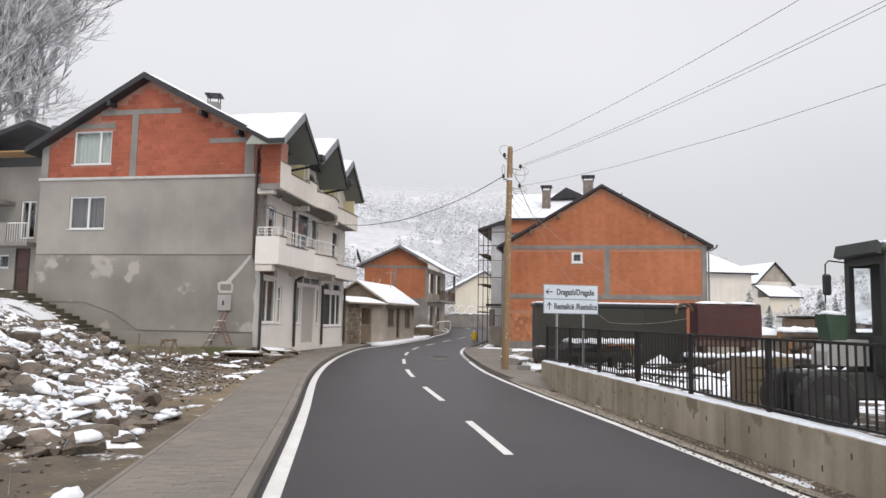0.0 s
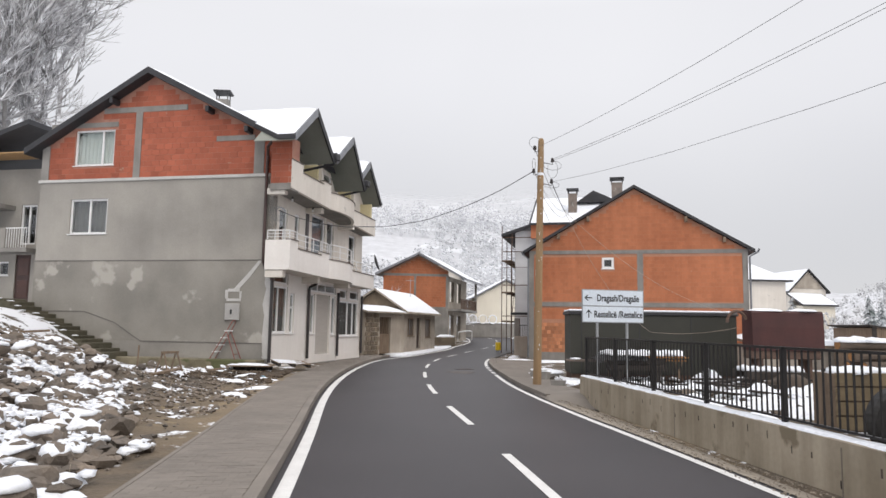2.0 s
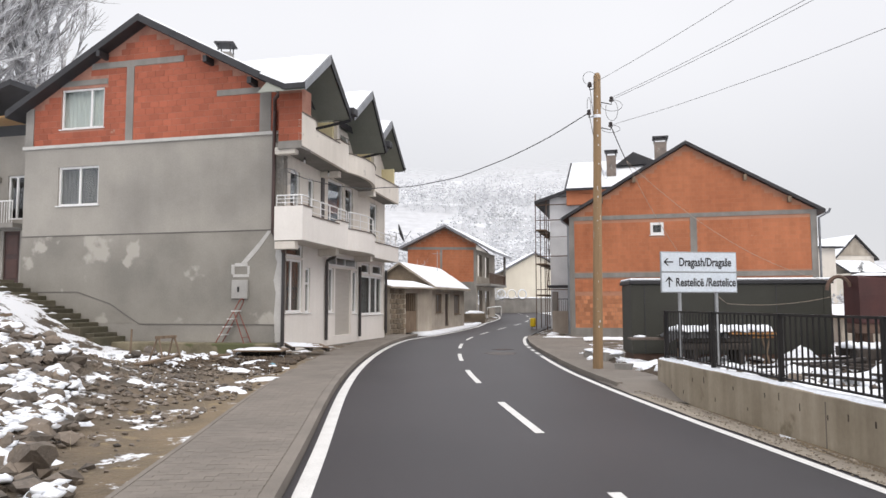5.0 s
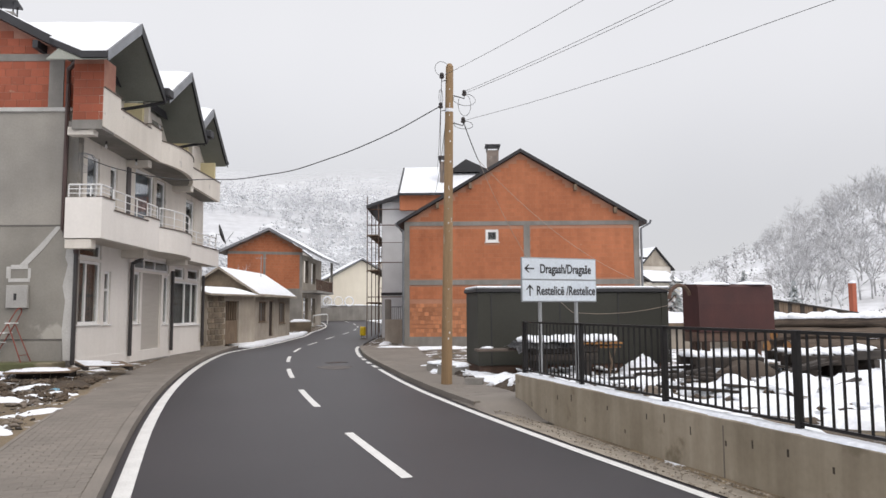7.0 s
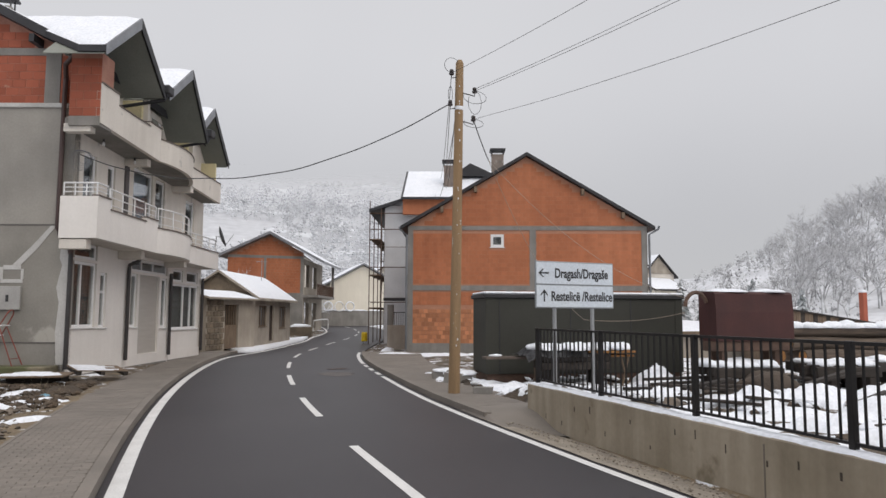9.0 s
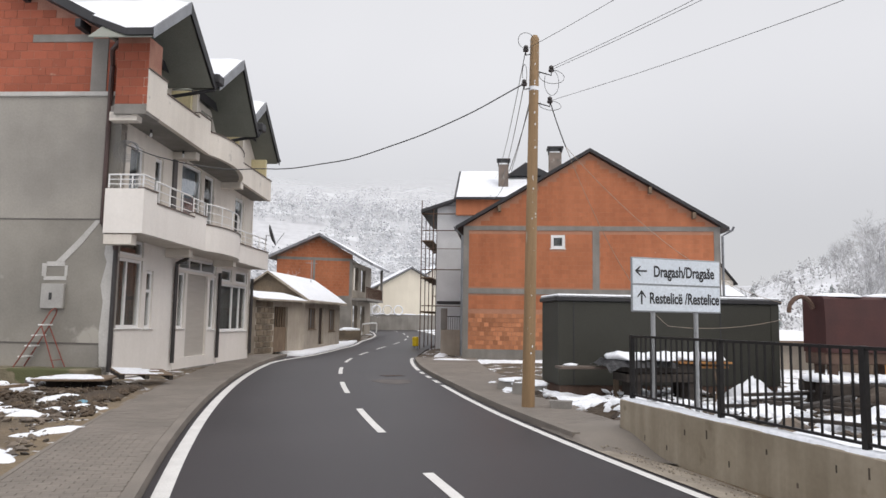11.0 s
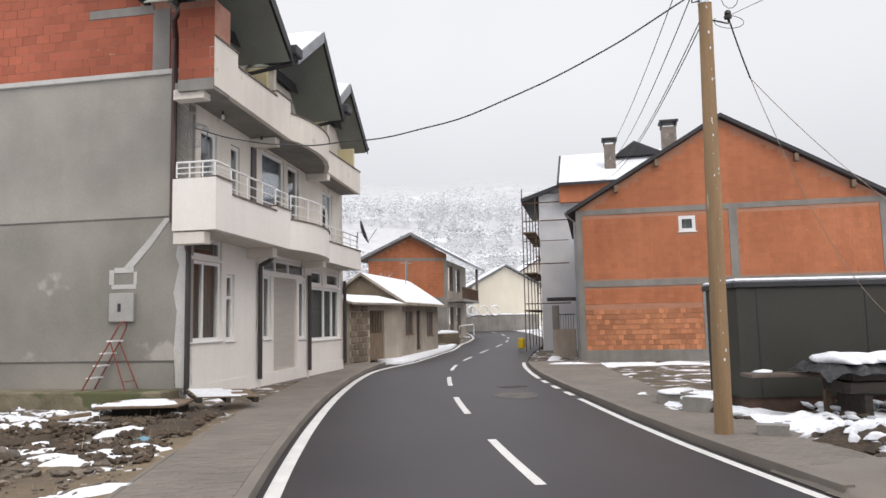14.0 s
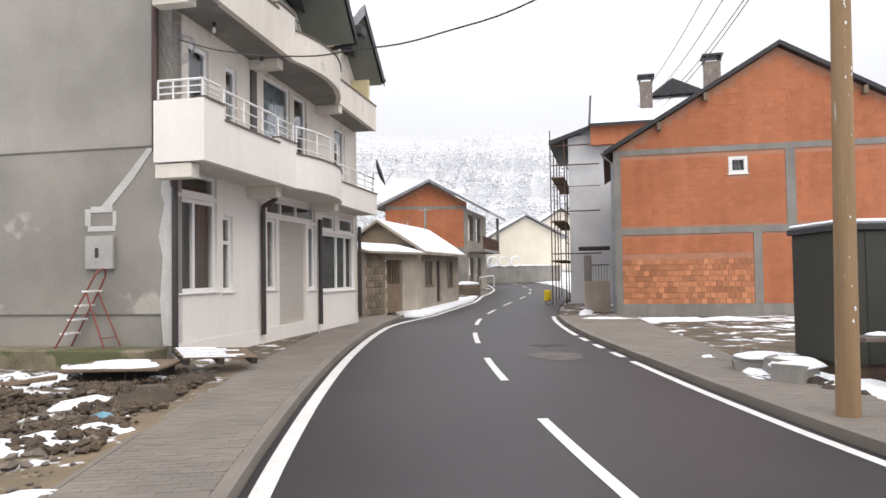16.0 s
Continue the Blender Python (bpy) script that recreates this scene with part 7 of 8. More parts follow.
part("toolbox", prism(NB(), [LO @ Vector(q) for q in ((-0.72, 0.7, 1.6), (-0.42, 0.7, 1.6), (-0.36, 0.7, 2.06), (-0.8, 0.7, 2.08))], LO.to_3x3() @ Vector((0, 0.5, 0))), mat("bright_green_paint", (0.03, 0.075, 0.04), (0.022, 0.05, 0.028), 2, 0.5), loader, "small green box behind the bonnet")
b = NB()
lump(b, LO @ Vector((-0.58, 0.95, 2.07)), 0.2, 0.2, 0.07, 2.9, 0.1, 2)
part("snow", b, SNOW, loader, "snow on the green box", smooth=True)

# snow-covered timber and stone heaps
rng = random.Random(33)
for i, (x, y, l, a) in enumerate(((11.9, 23.7, 1.7, -8), (15.8, 24.2, 3.2, 4), (14.4, 23.2, 1.4, -14))):
    t = root("timber_stack", x, y, 0.1, "stack of dark timber under thick snow", "timber", "timber stacks")
    TM = fr(x, y, a, ground_z(x, y))
    for j in range(4):
        part("beam", box(NB(), TM, -l / 2 + rng.uniform(-0.2, 0.2), l / 2, -0.45 + 0.24 * j, -0.25 + 0.24 * j, 0.35 + 0.04 * (j % 2), 0.58 + 0.04 * (j % 2), 0.01), DARKWOOD, t)
    for s in (-l / 3, l / 3):
        part("bearer", box(NB(), TM, s - 0.1, s + 0.1, -0.5, 0.6, -0.05, 0.35), DARKWOOD, t)
    for j in range(7):
        b = NB()
        lump(b, TM @ Vector((-l / 2 + l * (j + 0.5) / 7, rng.uniform(-0.1, 0.25), 0.6)), l / 9, rng.uniform(0.25, 0.42), rng.uniform(0.07, 0.17), i * 3 + j, 0.1, 2)
        part("snow", b, SNOW, t, "thick soft snow", smooth=True)
for i in range(64):
    x, y = rng.uniform(6.0, 24), rng.uniform(9, 29)
    if 6.1 < x < 11.5 and 10.6 < y < 16.6:
        continue
    drift(x, y, rng.uniform(0.4, 1.3), rng.uniform(0.3, 0.7), rng.uniform(0.06, 0.2), i + 100.3, rot=rng.uniform(-40, 40))
for x, y, rx, ry, h in ((13.4, 20.6, 1.6, 0.8, 0.55), (10.2, 21.4, 1.0, 0.6, 0.35), (14.6, 18.2, 1.5, 0.8, 0.45), (12.0, 21.6, 1.1, 0.5, 0.4), (16.5, 20.0, 1.8, 0.9, 0.6), (9.6, 18.6, 1.0, 0.6, 0.3), (11.4, 17.6, 1.4, 0.7, 0.3), (11.6, 19.4, 1.3, 0.7, 0.4), (9.2, 22.9, 0.9, 0.5, 0.25), (15.5, 21.0, 2.0, 1.0, 0.5), (18.5, 22.5, 2.4, 1.0, 0.5)):
    drift(x, y, rx, ry, h, x + y, label="heap of snow in the yard")
for i in range(25):
    x, y = rng.uniform(6.0, 20), rng.uniform(9, 28)
    if 6.1 < x < 11.5 and 10.6 < y < 16.6:
        continue
    stone(x, y, rng.uniform(0.1, 0.35), rng, 0.7, "stone or brick lump in the yard")
# heap of dark earth, felled trunks and a plank shed behind
bm = NB()
lump(bm, (11.9, 23.0, 0.05), 0.85, 0.5, 0.5, 3.3, 0.1, 4)
whole("earth_mound", bm, DEBRIS, "dark brown heap of wet earth and rubbish", "heap")
def pick_yard(r):
    x, y = r.uniform(6.0, 17), r.uniform(17, 27)
    return (x, y) if noise.noise((x * 0.55, y * 0.55, 31)) + 0.4 * noise.noise((x * 1.9, y * 1.9, 5)) > 0.0 else None
scatter(1500, (0.03, 0.14), pick_yard, DEBRIS, "debris", "dark debris and broken wood strewn over the yard", "debris", 0.7, 51, 0.03)
scatter(900, (0.05, 0.18), pick_yard, SNOW, "snow_clumps", "clumps of snow on the yard debris", "snow", 0.4, 52, 0.07)
for i in range(16):
    x, y = rng.uniform(8.5, 15), rng.uniform(19.5, 25.5)
    whole("plank", box(NB(), fr(x, y, rng.uniform(-35, 35), ground_z(x, y) + rng.uniform(0.12, 0.4)) @ pose(0, 0, 0, 0, rng.uniform(-9, 9), 0), -rng.uniform(0.4, 1.1), rng.uniform(0.4, 1.1), -0.07, 0.07, -0.03, 0.03, 0.006), DARKWOOD, "old dark board thrown down in the yard", "plank", "boards in the yard")
logs = root("log_pile", 20.5, 28, 0.1, "long felled trunks stacked under thick snow", "logs")
LG = fr(17.3, 28.2, -1.5, 0.15)
LOGBARK = mat("log_bark", (0.13, 0.095, 0.07), (0.075, 0.058, 0.045), 3, 0.9, bump=0.6, stretch=(0.5, 5, 5))
for x0, x1, yy, zz, r in ((0.2, 4.6, -0.1, 0.78, 0.21), (1.0, 7.5, 0.35, 0.8, 0.23), (-0.2, 8.0, 0.15, 1.18, 0.2), (0.5, 5.8, -0.3, 0.4, 0.2), (0.4, 7.0, 0.5, 0.38, 0.22)):
    lg = part("log", tube(NB(), [LG @ Vector((x0 + (x1 - x0) * q, yy + 0.05 * math.sin(q * 5 + zz * 9), zz + 0.03 * math.sin(q * 7))) for q in np.linspace(0, 1, 9)], r, 12, r * 0.85), LOGBARK, logs)
    for q in (x0, x1):
        part("cut_end", lathe(NB(), LG @ Matrix.Translation((q, yy + 0.05 * math.sin((0 if q == x0 else 5) + zz * 9), zz)) @ pose(0, 0, 0, 0, 90, 0), [(0.01, -0.02), (r * 0.82, -0.02), (r * 0.82, 0.02), (0.01, 0.02)], 12), ORANGEWOOD, lg, "pale sawn end")
for j in range(16):
    b = NB()
    lump(b, LG @ Vector((0.1 + 0.5 * j, 0.1 + 0.1 * math.sin(j * 2.2), 1.3)), 0.42, 0.3, 0.2 + 0.05 * math.sin(j * 1.7), j + 0.7, 0.1, 2)
    part("snow", b, SNOW, logs, "thick soft snow along the trunks", smooth=True)
shd = root("plank_shed", 23.5, 32.5, 0.1, "dark weathered plank shed with a sloping top", "shed")
PS = fr(21.3, 32.2, 0, 0.05)
for j in range(21):
    x = 0.21 * j
    zt = 2.0 - 0.125 * x
    part("board", box(NB(), PS, x, x + 0.2, -0.02 + 0.012 * (j % 2), 0.02, -0.1, zt), WOOD if j % 3 else DARKWOOD, shd)
part("core", prism(NB(), [PS @ Vector(q) for q in ((0.02, 0.03, 0), (4.38, 0.03, 0), (4.38, 0.03, 1.42), (0.02, 0.03, 1.96))], (0, 2.6, 0)), WOOD, shd)
part("roof", prism(NB(), [PS @ Vector(q) for q in ((-0.15, -0.1, 2.03), (4.6, -0.1, 1.44), (4.6, -0.1, 1.5), (-0.15, -0.1, 2.09))], (0, 2.9, 0)), DARKWOOD, shd, "dark board roof")
for i in range(7):
    x, y = rng.uniform(6.1, 9.0), rng.uniform(22.4, 25.4)
    stone(x, y, rng.uniform(0.06, 0.2), rng, 0.6, "stone lump by the footway")
for x, y, a in ((6.02, 27.05, 38), (6.28, 27.6, 10), (6.08, 28.2, -24)):
    bl = root("concrete_block", x, y, ground_z(x, y), "grey concrete block lying on the ground, snow on top", "block", "concrete blocks")
    M0 = fr(x, y, a, ground_z(x, y)) @ pose(0, 0, 0, 0, 9 if a > 0 else -7, 0)
    part("body", box(NB(), M0, -0.34, 0.34, -0.22, 0.22, -0.02, 0.26, 0.015), CONCRETE, bl)
    b = NB()
    lump(b, M0 @ Vector((0.04, 0.03, 0.25)), 0.4, 0.27, 0.08, x, 0.2, 3)
    part("snow", b, SNOW, bl, "cap of snow", smooth=True)
bk = root("yellow_crate", 8.8, 15.6, 0.1, "weathered yellow-brown crate behind the fence", "crate")
YC = fr(8.3, 15.3, 0)
for j in range(4):
    part("board", box(NB(), YC, 0, 1.0, 0.0, 0.03, 0.1 + 0.25 * j, 0.32 + 0.25 * j), mat("yellow_board", (0.25, 0.19, 0.11), (0.17, 0.13, 0.08), 2, 0.85) if j == 0 else bpy.data.materials["yellow_board"], bk)
part("core", box(NB(), YC, 0.02, 0.98, 0.04, 0.7, 0.0, 1.05), WOOD, bk)
b = NB()
lump(b, YC @ Vector((0.5, 0.35, 1.05)), 0.48, 0.36, 0.14, 6.1, 0.1, 2)
part("snow", b, SNOW, bk, "snow on the crate", smooth=True)
brickpost = root("brick_chimney", 36, 42, 1, "red brick flue standing on a low roof", "chimney")
part("stack", box(NB(), fr(33.75, 40.0, 0), -0.15, 0.15, -0.15, 0.15, 1.2, 3.15, 0.02), BRICKRED, brickpost)
b = NB()
lump(b, (33.75, 40.0, 3.15), 0.2, 0.2, 0.15, 4.2, 0.1, 2)
part("snow", b, SNOW, brickpost, smooth=True)
for nm, x, y, w, d_, h, rh, a, mt in (("shed", 18.3, 35.5, 3.6, 3, 1.1, 0.35, -4, OLDRENDER),):
    s_ = root("low_shed", x, y, 0, "low shed almost buried under snow", "shed", "sheds")
    SM = fr(x, y, a, ground_z(x, y))
    part("wall", box(NB(), SM, 0, w, 0, d_, -0.2, h), mt, s_)
    roof_slab(s_, SM @ Vector((-0.3, d_, h + rh)), SM @ Vector((-0.3, -0.4, h)), SM.to_3x3() @ Vector((w + 0.6, 0, 0)), 0.12, WOOD, snow=0.2)


def village_house(x, y, a, w, d, h, rh, wallmat, label, wins=2, z=0.0, hip=False):
    hs = root("village_house", x, y, z, label, "house", "distant houses")
    HM = fr(x, y, a, z)
    f = lambda s: h + rh * (1 - abs(s - w / 2) / (w / 2))
    holes = [(w * (i + 0.5) / wins - 0.45, w * (i + 0.5) / wins + 0.45, q, q + 1.2) for i in range(wins) for q in ((1.0, 3.9) if h > 5 else (1.0,)) if q + 1.2 < h]
    part("gable_wall", wall(NB(), HM, 0, w, -1, f, holes, 0.3, (w / 2,)), wallmat, hs)
    part("side_wall", box(NB(), HM, 0.002, w - 0.002, 0.3, d, -1, h - 0.002), wallmat, hs)
    for q in holes:
        window(hs, HM, *q, ((q[0] + q[1]) / 2,), None, False, 0.09)
    for sx in (-0.4, w + 0.4):
        zz = h - rh * 0.4 / (w / 2)
        roof_slab(hs, HM @ Vector((w / 2, -0.4, h + rh + 0.12)), HM @ Vector((sx, -0.4, zz + 0.12)), HM.to_3x3() @ Vector((0, d + 0.8, 0)), 0.2, DARKTRIM, snow=0.16)
    return hs


hip = root("hipped_house", 37, 77, 1.2, "white rendered house under a hipped snowy roof", "house", "distant houses")
HM = fr(32.2, 75, 0, 1.2)
part("body", box(NB(), HM, 0, 10.8, 0, 8, -1, 6.1), WHITE, hip)
bm = NB()
lo = [HM @ Vector(p) for p in ((-0.5, -0.5, 6.05), (11.3, -0.5, 6.05), (11.3, 8.5, 6.05), (-0.5, 8.5, 6.05))]
hi = [HM @ Vector(p) for p in ((4.0, 4.0, 9.0), (6.5, 4.0, 9.0))]
lv, hv = [bm.verts.new(p) for p in lo], [bm.verts.new(p) for p in hi]
bm.faces.new((lv[0], lv[1], hv[1], hv[0])), bm.faces.new((lv[1], lv[2], hv[1])), bm.faces.new((lv[2], lv[3], hv[0], hv[1])), bm.faces.new((lv[3], lv[0], hv[0])), bm.faces.new(lv[::-1])
part("snow", bm, SNOW, hip, "smooth snow on the hipped roof")
part("eaves", box(NB(), HM, -0.55, 11.35, -0.55, 8.55, 5.88, 6.04), DARKTRIM, hip, "dark eaves board")
gh = village_house(53.7, 92, 3, 5.1, 9, 5.6, 2.6, WHITE, "pale house with a dark boarded gable and snowy roofs", 0, 1.8)
HG = fr(53.7, 92, 3, 1.8)
part("gable_boarding", prism(NB(), [HG @ Vector(q) for q in ((0.3, -0.08, 5.7), (4.8, -0.08, 5.7), (2.55, -0.08, 8.0))], HG.to_3x3() @ Vector((0, 0.06, 0))), OLDRENDER, gh, "dark boarded gable")
part("front_annex", box(NB(), HG, -0.3, 4.1, -3.0, -0.1, -1, 3.4), CREAM, gh, "cream front annex")
roof_slab(gh, HG @ Vector((-0.6, -0.1, 5.1)), HG @ Vector((-0.6, -3.4, 3.5)), HG.to_3x3() @ Vector((5.0, 0, 0)), 0.2, DARKTRIM, snow=0.2)
village_house(-14, 150, 20, 8, 8, 5.2, 2.5, WHITE, "pale house on the slope with a snowy roof", 2, 10.0)
village_house(8, 135, -10, 7, 8, 5.2, 2.5, WHITE, "pale house on the slope with a snowy roof", 2, 6.0)
village_house(22.5, 118, 0, 8, 8, 5.2, 2.5, WHITE, "white house with snow on the roof", 2, 3.0)


# ---- hills ----
def hill(name, az0, az1, r0, r1, fn, na, nr, material, label):
    """Land seen far away, laid out by bearing and distance."""
    bm, rows = NB(), []
    for i in range(na + 1):
        az = az0 + (az1 - az0) * i / na
        rows.append([bm.verts.new((r * math.sin(radians(az)), 10 + r * math.cos(radians(az)), fn(az, r))) for r in (r0 + (r1 - r0) * j / nr for j in range(nr + 1))])
    for a, b in zip(rows, rows[1:]):
        for j in range(nr):
            bm.faces.new((a[j], b[j], b[j + 1], a[j + 1]))
    return tagged(part(name, bm, material, smooth=True), label, "hill", kind="structure")


def slope_mid(az, r):
    x, y = r * math.sin(radians(az)), r * math.cos(radians(az))
    w = 1.0 - 0.78 * smooth01((az - 14) / 20)
    return 0.2 + max(r - 120, 0) * 0.29 * w * (0.6 + 0.4 * smooth01((r - 120) / 120)) + 5 * noise.noise((x * 0.012, y * 0.012, 3)) + 1.5 * noise.noise((x * 0.05, y * 0.05, 1))


def slope_right(az, r):
    e = np.interp(az, [14, 26, 31, 34, 37, 40, 43, 46, 49, 60, 100], [0.0, 0.2, 0.5, 1.3, 2.8, 4.4, 5.0, 6.3, 7.5, 10.5, 12])
    x, y = r * math.sin(radians(az)), r * math.cos(radians(az))
    t = smooth01((r - 62) / 90)
    return 0.5 + t * 150 * math.tan(radians(e)) + (1.2 * noise.noise((x * 0.06, y * 0.06, 8))) * t


# distance haze is put into the hill's colours: low contrast, clear towards the top
HILLSNOW = fading(mat("hillside_snow_haze", (0.60, 0.61, 0.635), (0.50, 0.508, 0.53), 0.05, 0.95, bump=0, fine=0.35, spots=((0.66, 0.675, 0.70), 0.09, 0.6)), 24, 84)
HILLNEAR = mat("near_hill_snow", (0.78, 0.79, 0.82), (0.52, 0.525, 0.54), 0.22, 0.95, bump=0, fine=1.0)
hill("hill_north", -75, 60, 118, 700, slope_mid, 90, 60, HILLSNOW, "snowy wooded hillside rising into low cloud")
hill("hill_east", 14, 110, 60, 190, slope_right, 80, 26, HILLNEAR, "snowy wooded hillside to the east")


def tufts(places, material, name, label, per=6, size=(1.0, 1.8), seed=1):
    """Far woods: each tree a thin stem with small ragged tufts; joined."""
    rng = random.Random(seed)
    V, F = [], []
    for x, y, z, h in places:
        k = len(V)
        V += [(x - 0.06 * h / 3, y, z - 0.5), (x + 0.06 * h / 3, y, z - 0.5), (x, y, z + h * 0.8)]
        F.append((k, k + 1, k + 2))
        for j in range(per):
            t = rng.uniform(0.3, 1.0)
            s = h * rng.uniform(0.05, 0.12) * (1.25 - 0.5 * t)
            cx, cy, cz = x + rng.gauss(0, 0.17) * h, y + rng.gauss(0, 0.17) * h, z + h * t
            k = len(V)
            for dx, dy, dz in ((1, 0, 0), (-1, 0, 0), (0, 1, 0), (0, -1, 0), (0, 0, 1), (0, 0, -1)):
                q = s * rng.uniform(0.45, 1.4)
                V.append((cx + dx * q + rng.uniform(-.3, .3) * s, cy + dy * q, cz + dz * q * 0.8 + rng.uniform(-.3, .3) * s))
            F += [(k + a, k + b, k + c) for a, b, c in ((0, 2, 4), (2, 1, 4), (1, 3, 4), (3, 0, 4), (2, 0, 5), (1, 2, 5), (3, 1, 5), (0, 3, 5))]
    me = bpy.data.meshes.new(name)
    me.from_pydata(V, [], F)
    me.materials.append(material)
    return tagged(new(name, me), label, "trees", kind="stuff")


rng = random.Random(77)
pl = []
while len(pl) < 6400:
    az, r = rng.uniform(-30, 32), 125 + 420 * rng.random() ** 1.2
    x, y = r * math.sin(radians(az)), 10 + r * math.cos(radians(az))
    if noise.noise((x * 0.02, y * 0.02, 5)) + 0.5 * noise.noise((x * 0.06, y * 0.06, 2)) < -0.28:
        continue
    if slope_mid(az, r) > 66:
        continue
    pl.append((x, y, slope_mid(az, r), 1.6 + 4.2 * rng.random() ** 2))
# tufts lightened and evened, so haze sits in their colour, clear with height
FARWOOD = fading(mat("far_rimed_wood_haze", (0.82, 0.835, 0.86), (0.62, 0.63, 0.655), 0.12, 0.95, bump=0, fine=1.0, vary=0.16), 14, 66)
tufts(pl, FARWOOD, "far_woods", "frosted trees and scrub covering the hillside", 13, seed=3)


def twig_tree(V, F, x, y, z, h, rng, spread=0.5, levels=4, r0=None):
    """A bare tree: a trunk that divides again and again into thin twigs."""
    def seg(p, q, a, b):
        d = (q - p).normalized()
        s = d.cross(Vector((0.3, 0.2, 1))).normalized()
        u = s.cross(d)
        k = len(V)
        for c, r in ((p, a), (q, b)):
            for t in (0, 2.094, 4.189):
                V.append(tuple(c + s * math.cos(t) * r + u * math.sin(t) * r))
        F.extend([(k, k + 1, k + 4, k + 3), (k + 1, k + 2, k + 5, k + 4), (k + 2, k, k + 3, k + 5)])
    def grow(p, d, l, r, n):
        q = p + d * l
        seg(p, q, r, r * 0.7)
        if n == 0:
            return
        for i in range(3 if n > 1 else 4):
            e = (d + Vector((rng.gauss(0, spread), rng.gauss(0, spread), rng.gauss(0.12, spread * 0.6)))).normalized()
            grow(p.lerp(q, rng.uniform(0.45, 1.0)), e, l * rng.uniform(0.6, 0.85), r * 0.6, n - 1)
    grow(Vector((x, y, z - 0.3)), Vector((rng.gauss(0, 0.04), rng.gauss(0, 0.04), 1)).normalized(), h * 0.33, r0 or h * 0.016, levels)


def bare_tree(x, y, z, h, seed, label="bare tree with rime-white twigs", levels=6, spread=0.38):
    rng = random.Random(seed)
    V, F = [], []
    twig_tree(V, F, 0, 0, 0, h, rng, spread, levels)
    cut = 3 * (1 + 3 + 9)
    tr = root("bare_tree", x, y, z, label, "tree", "bare trees")
    for nm, fs, mt in (("trunk", F[:cut], BARK), ("crown", F[cut:], NEARTWIG if levels > 5 else RIME)):
        me = bpy.data.meshes.new(nm)
        me.from_pydata(V, [], fs)
        me.materials.append(mt)
        ob = new(nm, me)
        ob.parent = tr
    return tr


for i, (x, y, z, h) in enumerate(((-22.0, 46, 5.2, 19), (-22.5, 50, 6.5, 24), (-26, 52, 7.8, 26), (-30, 46, 8, 24), (-24.5, 60, 7.5, 25), (-28, 58, 8, 26), (-23, 42, 5.4, 20), (-24, 45, 6.0, 22), (-27, 48, 7.5, 24))):
    bare_tree(x, y, z, h, i + 1)
for i, (x, y, z, h) in enumerate(((0.6, 60, 0.5, 6.6), (1.6, 62, 0.5, 6.0), (0.0, 57, 0.6, 5.6), (3.0, 66.5, 0.4, 4.0), (9.5, 84, 0.8, 4.2), (11.5, 92, 1, 5.0), (23.5, 40, 0.2, 2.4))):
    bare_tree(x, y, z, h, i + 40, "bush thickly white with rime", 5, 0.6)
# wood on the eastern slope
rng = random.Random(12)
V, F = [], []
for i in range(330):
    az, r = 33 + 33 * rng.random() ** 0.8, 70 + 85 * rng.random()
    x, y = r * math.sin(radians(az)), 10 + r * math.cos(radians(az))
    big = smooth01((az - 40.5) / 4)
    twig_tree(V, F, x, y, slope_right(az, r), rng.uniform(1.5, 3.2) + big * rng.uniform(2.0, 6.5), rng, 0.5, 5 if big > 0.2 else 4, 0.05 + 0.06 * big)
me = bpy.data.meshes.new("slope_wood")
me.from_pydata(V, [], F)
me.materials.append(SLOPETWIG)
tagged(new("slope_wood", me), "white frosted wood on the eastern slope", "trees", kind="stuff")
pl = []
for i in range(900):
    az, r = rng.uniform(31, 70), 64 + 105 * rng.random()
    pl.append((r * math.sin(radians(az)), 10 + r * math.cos(radians(az)), slope_right(az, r), rng.uniform(0.8, 2.2)))
tufts(pl, SLOPETWIG, "slope_scrub", "white frosted scrub on the eastern slope", 14, seed=8)


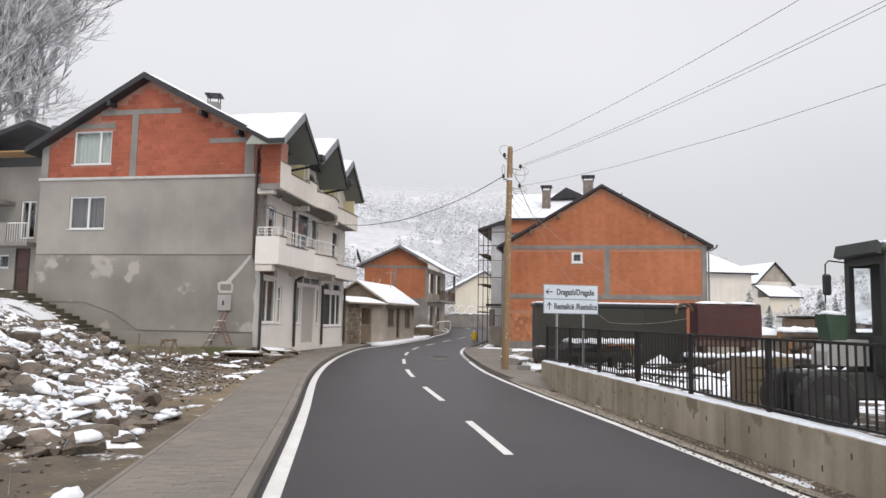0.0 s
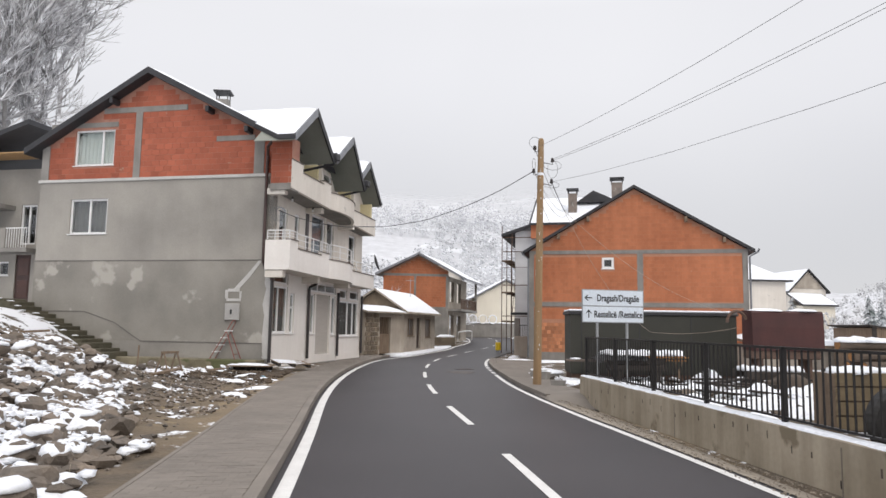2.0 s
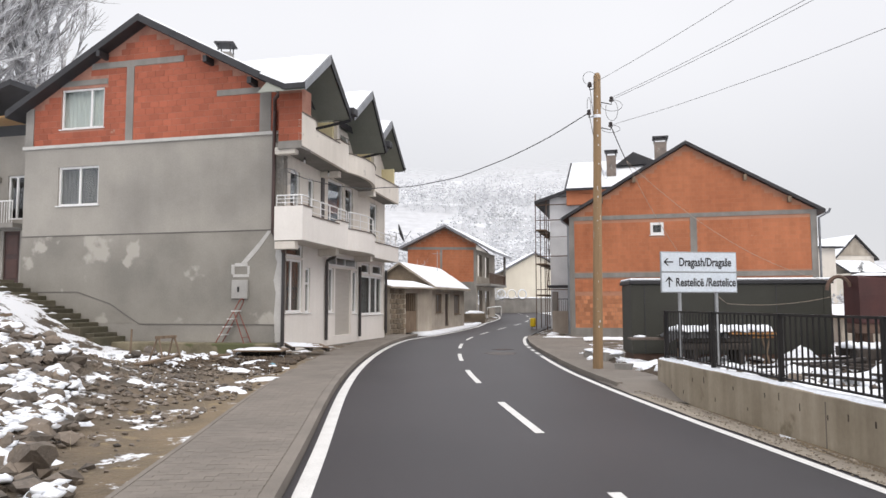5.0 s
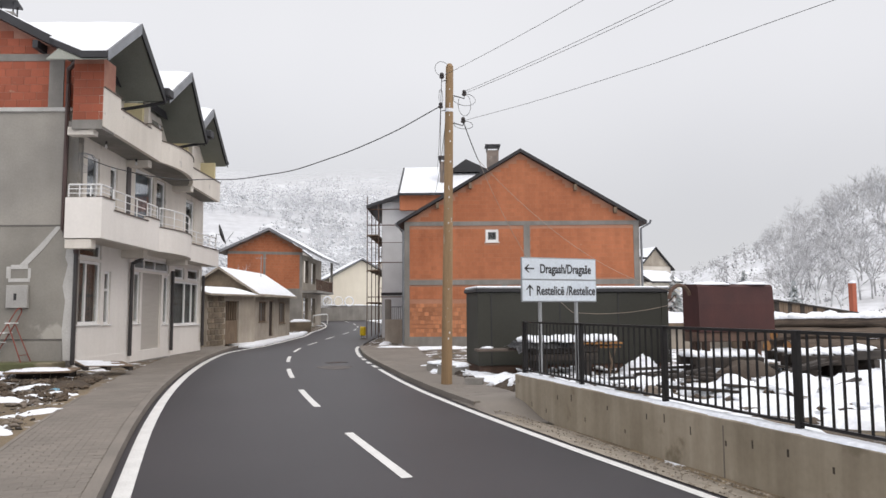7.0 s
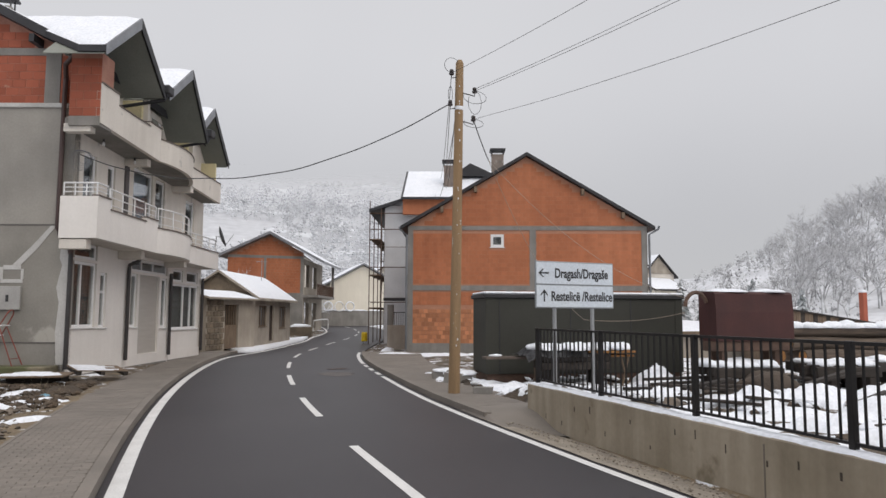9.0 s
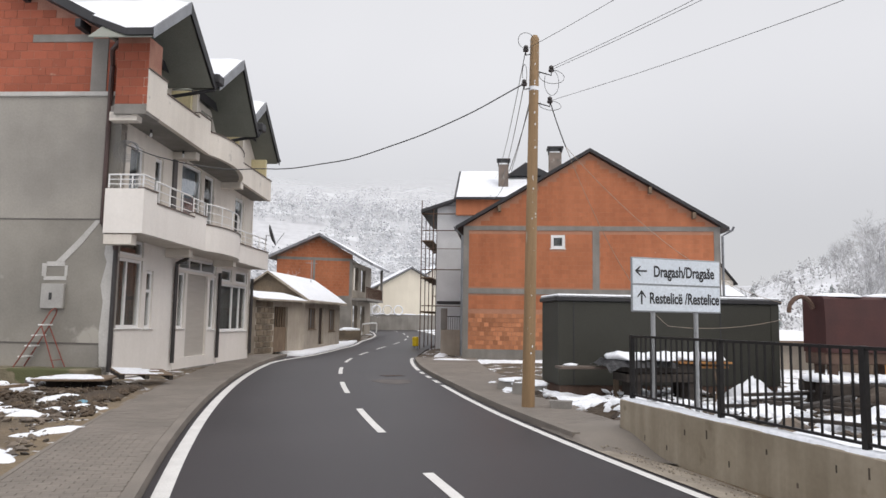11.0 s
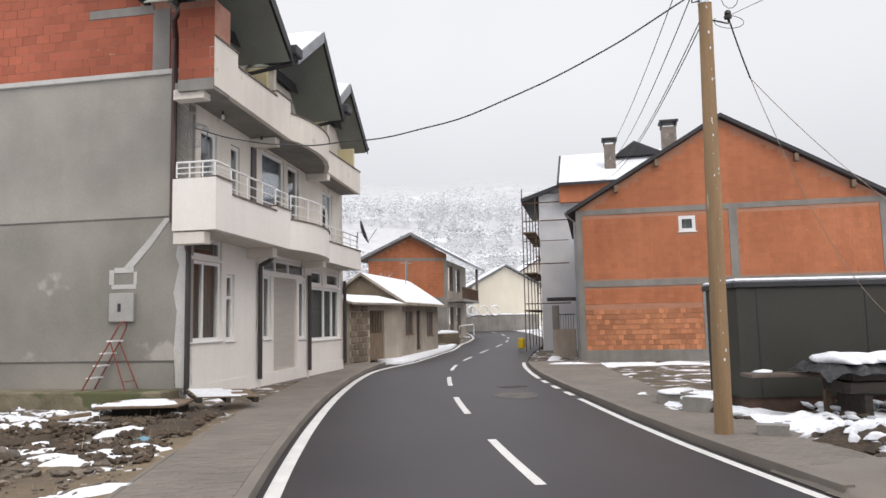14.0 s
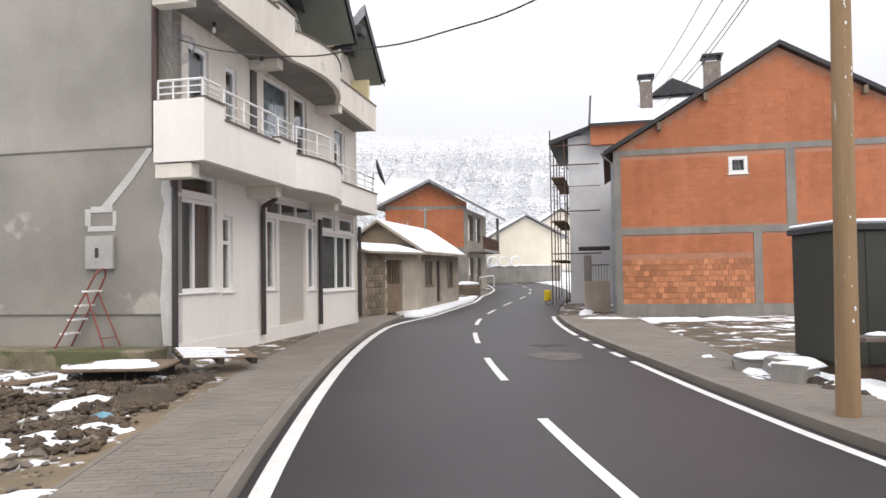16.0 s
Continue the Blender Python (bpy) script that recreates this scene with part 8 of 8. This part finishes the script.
def spruce(x, y, z, h, seed):
    t = root("spruce", x, y, z, "spruce tree heavy with snow", "tree", "spruces")
    rng = random.Random(seed)
    part("trunk", tube(NB(), [(x, y, z - 0.2), (x, y, z + h)], 0.09, 6, 0.02), BARK, t)
    V, F = [], []
    for k in range(int(h * 9)):
        u = k / (h * 9)
        l = (1 - u) * h * 0.27 + 0.12
        for j in range(6):
            a, zz = rng.uniform(0, 6.28), h * (0.08 + 0.92 * u) + rng.uniform(-0.1, 0.1)
            ll = l * rng.uniform(0.6, 1.15)
            w, n0 = ll * 0.24, len(V)
            c, s = math.cos(a), math.sin(a)
            V += [(0.03 * c, 0.03 * s, zz + 0.08), (ll * 0.6 * c - w * s, ll * 0.6 * s + w * c, zz - ll * 0.15), (ll * c, ll * s, zz - ll * 0.35), (ll * 0.6 * c + w * s, ll * 0.6 * s - w * c, zz - ll * 0.15), (ll * 0.5 * c, ll * 0.5 * s, zz + 0.06)]
            F += [(n0, n0 + 1, n0 + 4), (n0 + 1, n0 + 2, n0 + 4), (n0 + 2, n0 + 3, n0 + 4), (n0 + 3, n0, n0 + 4)]
    me = bpy.data.meshes.new("crown")
    me.from_pydata(V, [], F)
    me.materials.append(SPRUCE)
    ob = new("crown", me)
    ob.parent = t


for i, (x, y, h) in enumerate(((29.0, 42.9, 3.9), (36.2, 46.8, 3.6), (24.6, 43.5, 3.8), (25.6, 43.0, 2.8), (36.5, 52, 4.0), (31, 46, 2.4))):
    spruce(x, y, ground_z(x, y), h, i)

# ---- pavers of the footways: the nearest as pieces, the rest joined ----
pv = bpy.data.meshes.new("paver")
b = box(NB(), I4, -0.098, 0.098, -0.048, 0.048, -0.05, 0.0, 0.004)
b.to_mesh(pv), b.free()
pv.materials.append(PAVER)
rng = random.Random(3)
cells = []
for base, y0, y1, fa, fb, zt in ((footway, 4.0, 43.5, lambda y: -SWO + 0.005, lambda y: -3.135, 0.112), (footway2, 22.4, 43.3, lambda y: RL(y) + 0.385, rout, 0.107)):
    row, y = 0, y0
    while y < y1:
        o, hi = fa(y) + 0.005, fb(y) - 0.005
        first = True
        while o < hi - 0.03:
            w = 0.1 if first and row % 2 else 0.2
            w = min(w, hi - o)
            cells.append((base, y, o + w / 2, w, zt + rng.uniform(-0.0015, 0.0015)))
            o += w
            first = False
        y += 0.1
        row += 1
for base, lo, hi in ((footway, 17.6, 22.3), (footway2, 22.4, 24.6)):
    rest, cnt = NB(), 0
    for bse, y, o, w, zt in cells:
        if bse is not base:
            continue
        p = road_at(y, o)
        ang = math.degrees(math.atan2(np.interp(y, ROADY, NY), np.interp(y, ROADY, NX)))
        if lo < y < hi and cnt < 300 and w > 0.199:
            ob = new("paver", pv)
            ob.parent = base
            ob.matrix_basis = pose(p[0], p[1], zt, 0, 0, ang)
            cnt += 1
        else:
            box(rest, pose(p[0], p[1], zt, 0, 0, ang), -w / 2 + 0.0015, w / 2 - 0.0015, -0.0485, 0.0485, -0.02, 0.0)
    part("paving", rest, PAVER, base, kind="stuff")
